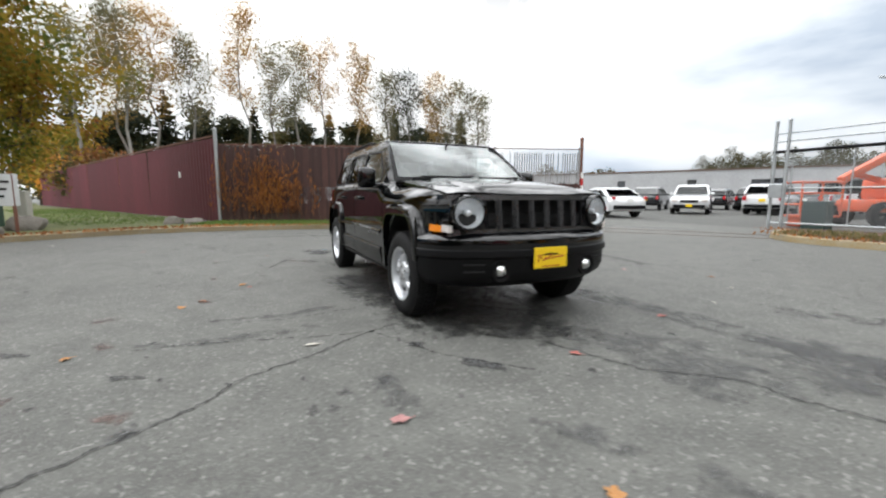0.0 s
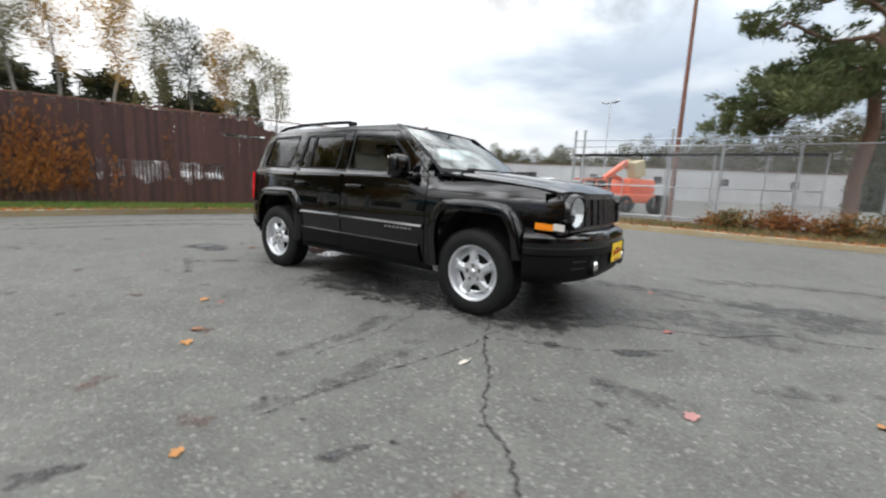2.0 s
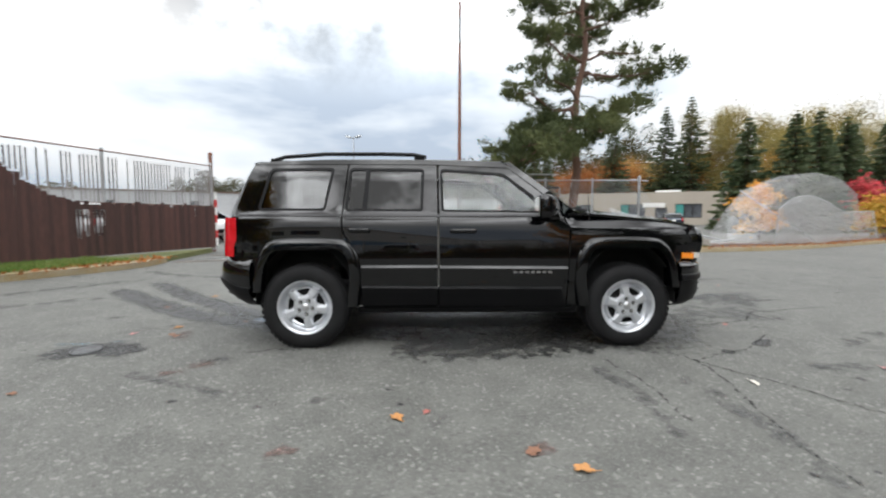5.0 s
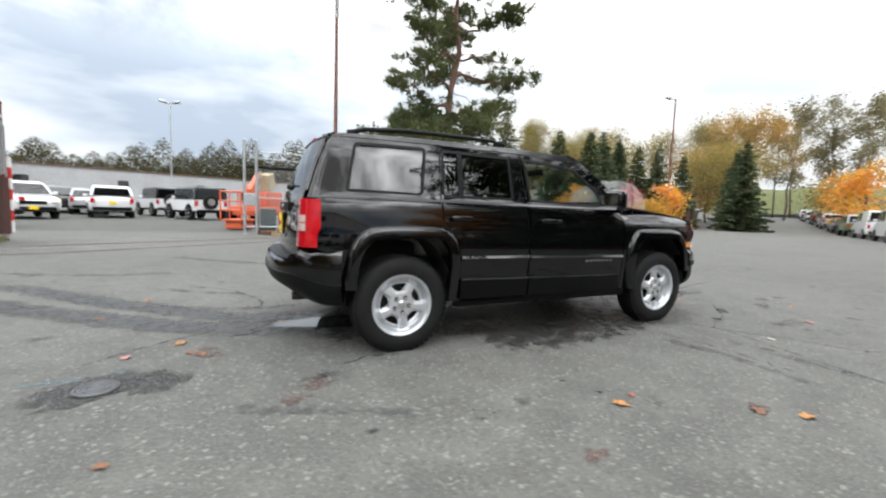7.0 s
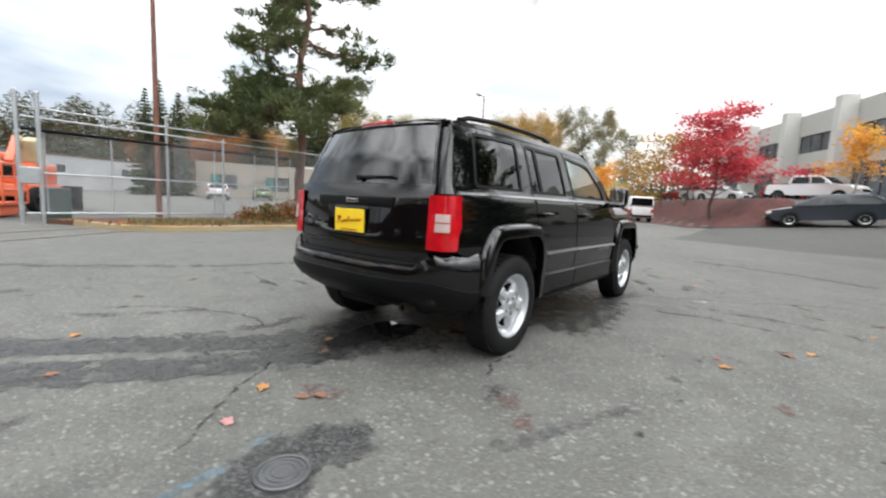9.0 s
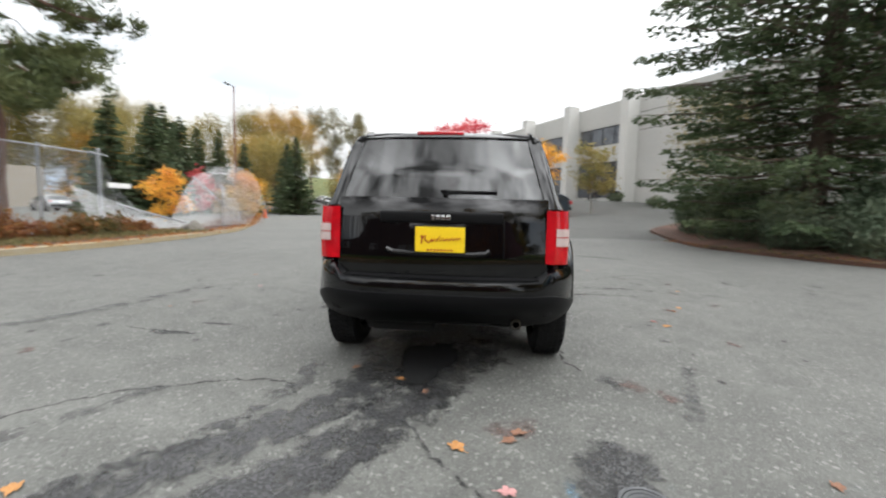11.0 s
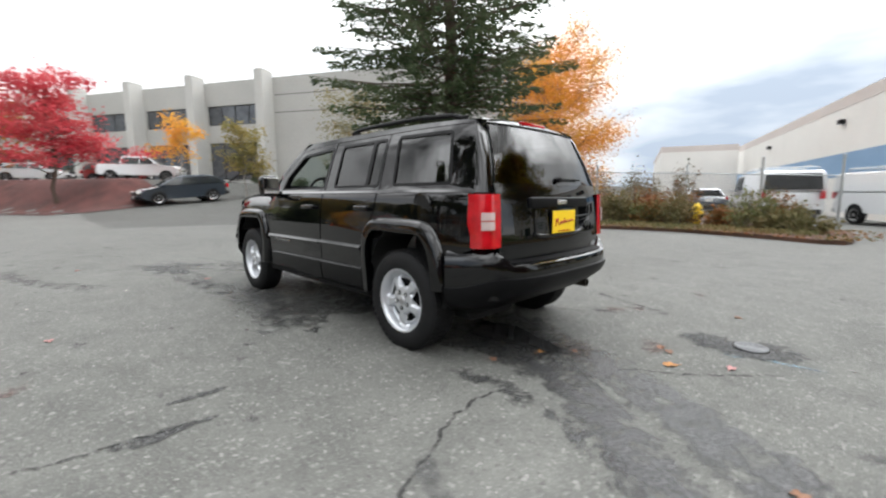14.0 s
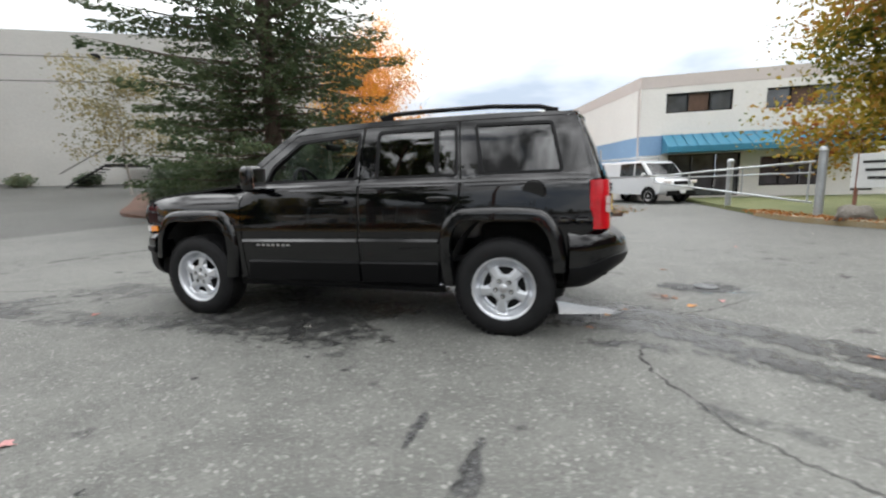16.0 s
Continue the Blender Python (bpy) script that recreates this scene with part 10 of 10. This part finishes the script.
# puddle behind the left rear wheel
D_PUDDLE = decal_material("shallow_water", (0.030, 0.030, 0.030), 0.015, 0.98, 7.0, 0.10, 1.0, 0.5, 0.0)
D_PUDDLE.node_tree.nodes["Principled BSDF"].inputs["IOR"].default_value = 1.6
blot("puddle", -1.72, 0.09, 0.46, 0.24, 0.1, D_PUDDLE, "small shallow puddle behind the rear wheel", 0.75, 0.0085)

# cracks
CR = [[(2.95, -3.05), (2.74, -2.75), (2.54, -2.45), (2.38, -2.22), (2.13, -2.0), (1.94, -1.62), (1.74, -1.33), (1.60, -1.02), (1.5, -0.8)],
      [(1.64, -1.20), (2.05, -1.02), (2.30, -0.90), (2.64, -0.62), (2.9, -0.4)],
      [(2.2, -0.29), (2.6, -0.12), (2.98, 0.02), (3.27, 0.34), (3.55, 0.39), (3.9, 0.5), (4.6, 0.65)],
      [(1.68, -1.18), (1.62, -1.60), (1.52, -1.95), (1.44, -2.30), (1.40, -2.75)],
      [(0.98, -1.1), (1.06, -1.5), (1.07, -1.83), (1.05, -2.15)],
      [(-2.36, 0.74), (-2.18, 0.92), (-2.20, 1.20), (-2.30, 1.46), (-2.46, 1.77), (-2.68, 1.98), (-3.0, 2.2)],
      [(-2.45, 0.2), (-2.62, 0.05), (-2.80, -0.04), (-3.03, -0.25), (-3.3, -0.5)],
      [(-1.30, 2.75), (-1.36, 2.4), (-1.38, 2.1)],
      [(-1.75, -0.95), (-1.55, -0.85), (-1.3, -0.9)]]
for i, c in enumerate(CR):
    ribbon("crack", c, 0.030, 0.022, D_CRACK, "ragged crack in the asphalt", 0.45 if i in (3, 4, 1, 6) else 0.68, 0.015, i, 0.035)

# manhole in its patch, survey paint
blot("dark_patch", -3.00, -0.82, 0.42, 0.22, 0.10, D_DARK, "dark patched asphalt round a manhole", 0.78)
blot("dark_patch", -2.80, -0.85, 0.22, 0.17, 0.0, D_DARK, "dark patched asphalt round a manhole", 0.72)
for p in ([(-2.90, -0.60), (-3.08, -0.63)], [(-3.12, -0.68), (-3.45, -0.70)], [(-2.90, -0.99), (-2.95, -1.08)], [(-2.79, -1.72), (-2.82, -1.80)]):
    ribbon("paint_mark", p, 0.07, 0.05, D_BLUE, "faded blue survey paint mark", 0.66)
mh = thing("manhole_cover", "round worn iron manhole cover set in the asphalt", "manhole")
M_IRON = material("worn_iron", (0.115, 0.118, 0.122), 0.37, metal=0.6, vary=0.3, scale=14, fine=120, bump=0.3)
bm = bmesh.new()
lathe(bm, [(0.086, -0.01), (0.088, 0.016), (0.098, 0.018), (0.103, 0.014), (0.105, -0.01)], 40, 'z')
bmesh.ops.translate(bm, vec=(-3.04, -0.87, 0), verts=bm.verts[:])
part("ring", bm, M_IRON, mh, smooth=40)
bm = bmesh.new()
lathe(bm, [(0.0005, 0.014), (0.036, 0.014), (0.038, 0.010), (0.044, 0.010), (0.046, 0.014), (0.060, 0.014), (0.062, 0.010), (0.068, 0.010), (0.070, 0.014), (0.084, 0.014)], 40, 'z')
bmesh.ops.translate(bm, vec=(-3.04, -0.87, 0), verts=bm.verts[:])
part("cover", bm, M_IRON, mh, smooth=20)

# fallen leaves
LEAFM = [material("fallen_leaf_orange", (0.40, 0.19, 0.06), 0.7, vary=0.25, fine=90, bump=0.2), material("fallen_leaf_red", (0.34, 0.11, 0.09), 0.7, vary=0.25, fine=90, bump=0.2), material("fallen_leaf_pale", (0.55, 0.52, 0.46), 0.7, vary=0.15, fine=90, bump=0.2), material("fallen_leaf_brown", (0.20, 0.10, 0.06), 0.8, vary=0.25, fine=90, bump=0.2), material("fallen_leaf_pink", (0.40, 0.20, 0.19), 0.7, vary=0.2, fine=90, bump=0.2)]
LEAFN = ["orange", "red", "pale", "brown", "pink"]
LEAF_ME = {}


def fallen_leaf(x, y, s, c, seed):
    rng = random.Random(seed)
    key = (c, seed % 4)
    if key not in LEAF_ME:
        r2 = random.Random(seed % 4)
        bm = bmesh.new()
        ctr = bm.verts.new((0, 0, 0.012))
        n = 20
        vs = []
        for i in range(n):
            a = 2 * math.pi * i / n
            lob = 0.62 + 0.38 * abs(math.cos(2.5 * a)) if c != 2 else 0.8 + 0.15 * math.cos(2 * a)
            r = 0.5 * lob * (1.0 if c != 2 else 0.9)
            vs.append(bm.verts.new((r * math.cos(a) * 1.15, r * math.sin(a) * (0.85 if c != 2 else 0.6), 0.01 + 0.16 * abs(math.sin(a)) * r2.uniform(0.3, 1.0))))
        for i in range(n):
            bm.faces.new((ctr, vs[i], vs[(i + 1) % n]))
        tube(bm, (0.5, 0, 0.02), (0.85, 0.08, 0.05), 0.018, n=4)
        me = bpy.data.meshes.new("fallen_leaf")
        bm.to_mesh(me)
        bm.free()
        me.materials.append(LEAFM[c])
        LEAF_ME[key] = me
    o = new("fallen_leaf", LEAF_ME[key])
    o.matrix_world = Matrix.Translation((x, y, 0.004)) @ Matrix.Rotation(rng.uniform(0, 6.28), 4, 'Z') @ Matrix.Diagonal((s, s, s, 1))
    tagged(o, "curled %s autumn leaf lying on the asphalt" % LEAFN[c], "leaf", "fallen leaves")


for i, (x, y, s, c) in enumerate([(-0.48, -2.03, 0.085, 0), (0.17, -2.37, 0.08, 3), (0.35, -2.51, 0.085, 0), (1.78, -1.62, 0.09, 2), (2.90, -1.41, 0.085, 4), (-2.74, -0.16, 0.085, 0), (-2.59, -0.45, 0.075, 3), (-2.66, -0.40, 0.07, 3), (-3.02, -0.37, 0.07, 4), (-2.82, -1.68, 0.06, 3), (-3.22, 1.44, 0.075, 0), (-3.44, 0.76, 0.07, 3), (1.42, 3.11, 0.08, 3), (2.3, 1.06, 0.07, 1), (2.63, -0.17, 0.07, 1), (3.63, -0.93, 0.08, 0), (1.41, -2.98, 0.06, 0), (0.59, 2.58, 0.07, 4), (-6.0, -5.4, 0.08, 2), (-0.32, -1.97, 0.05, 1), (-1.9, 0.55, 0.06, 3), (-2.05, 0.22, 0.06, 0), (-2.2, 0.05, 0.05, 3), (2.2, 1.9, 0.05, 2), (4.2, 2.2, 0.06, 1), (-4.2, -3.6, 0.06, 1), (-2.0, 3.2, 0.05, 3), (-0.6, 2.9, 0.05, 3), (3.2, -2.2, 0.06, 1), (1.9, 2.7, 0.05, 2)]):
    fallen_leaf(x, y, s, c, i)


def litter(name, path, n, width, mats, label, seed, z):
    """Leaf litter gathered along a kerb."""
    nr = np.random.default_rng(seed)
    p = np.array(path)
    i = nr.integers(0, len(p) - 1, n)
    t = nr.random((n, 1))
    q = p[i] * (1 - t) + p[i + 1] * t
    d = p[i + 1] - p[i]
    d /= np.linalg.norm(d, axis=1, keepdims=True)
    o = np.stack([d[:, 1], -d[:, 0]], axis=1) * nr.normal(0, width, (n, 1))
    P = np.concatenate([q + o, np.full((n, 1), z) + nr.random((n, 1)) * 0.02], axis=1)
    D = nr.normal(size=(n, 3)) * np.array([1, 1, 0.08])
    tagged(leaves(name, P, 0.05, mats, None, seed, D=D, long=1.2), label, "leaf litter", kind="stuff")


litter("leaf_litter", K3, 3200, 0.22, L_VINE, "orange-brown leaf litter along the yellow kerb", 3, 0.15)
litter("leaf_litter", K1, 2200, 0.22, L_VINE, "brown leaf litter along the grass kerb", 4, 0.15)
litter("leaf_litter", K2, 2600, 0.30, L_SHRUB, "brown leaf litter along the soil bed", 5, 0.12)
litter("leaf_litter", [(33.6, 5.2), (32.0, 2.4), (30.2, -0.6)], 2600, 0.5, L_RED, "crimson leaves fallen along the foot of the bank", 6, 0.02)
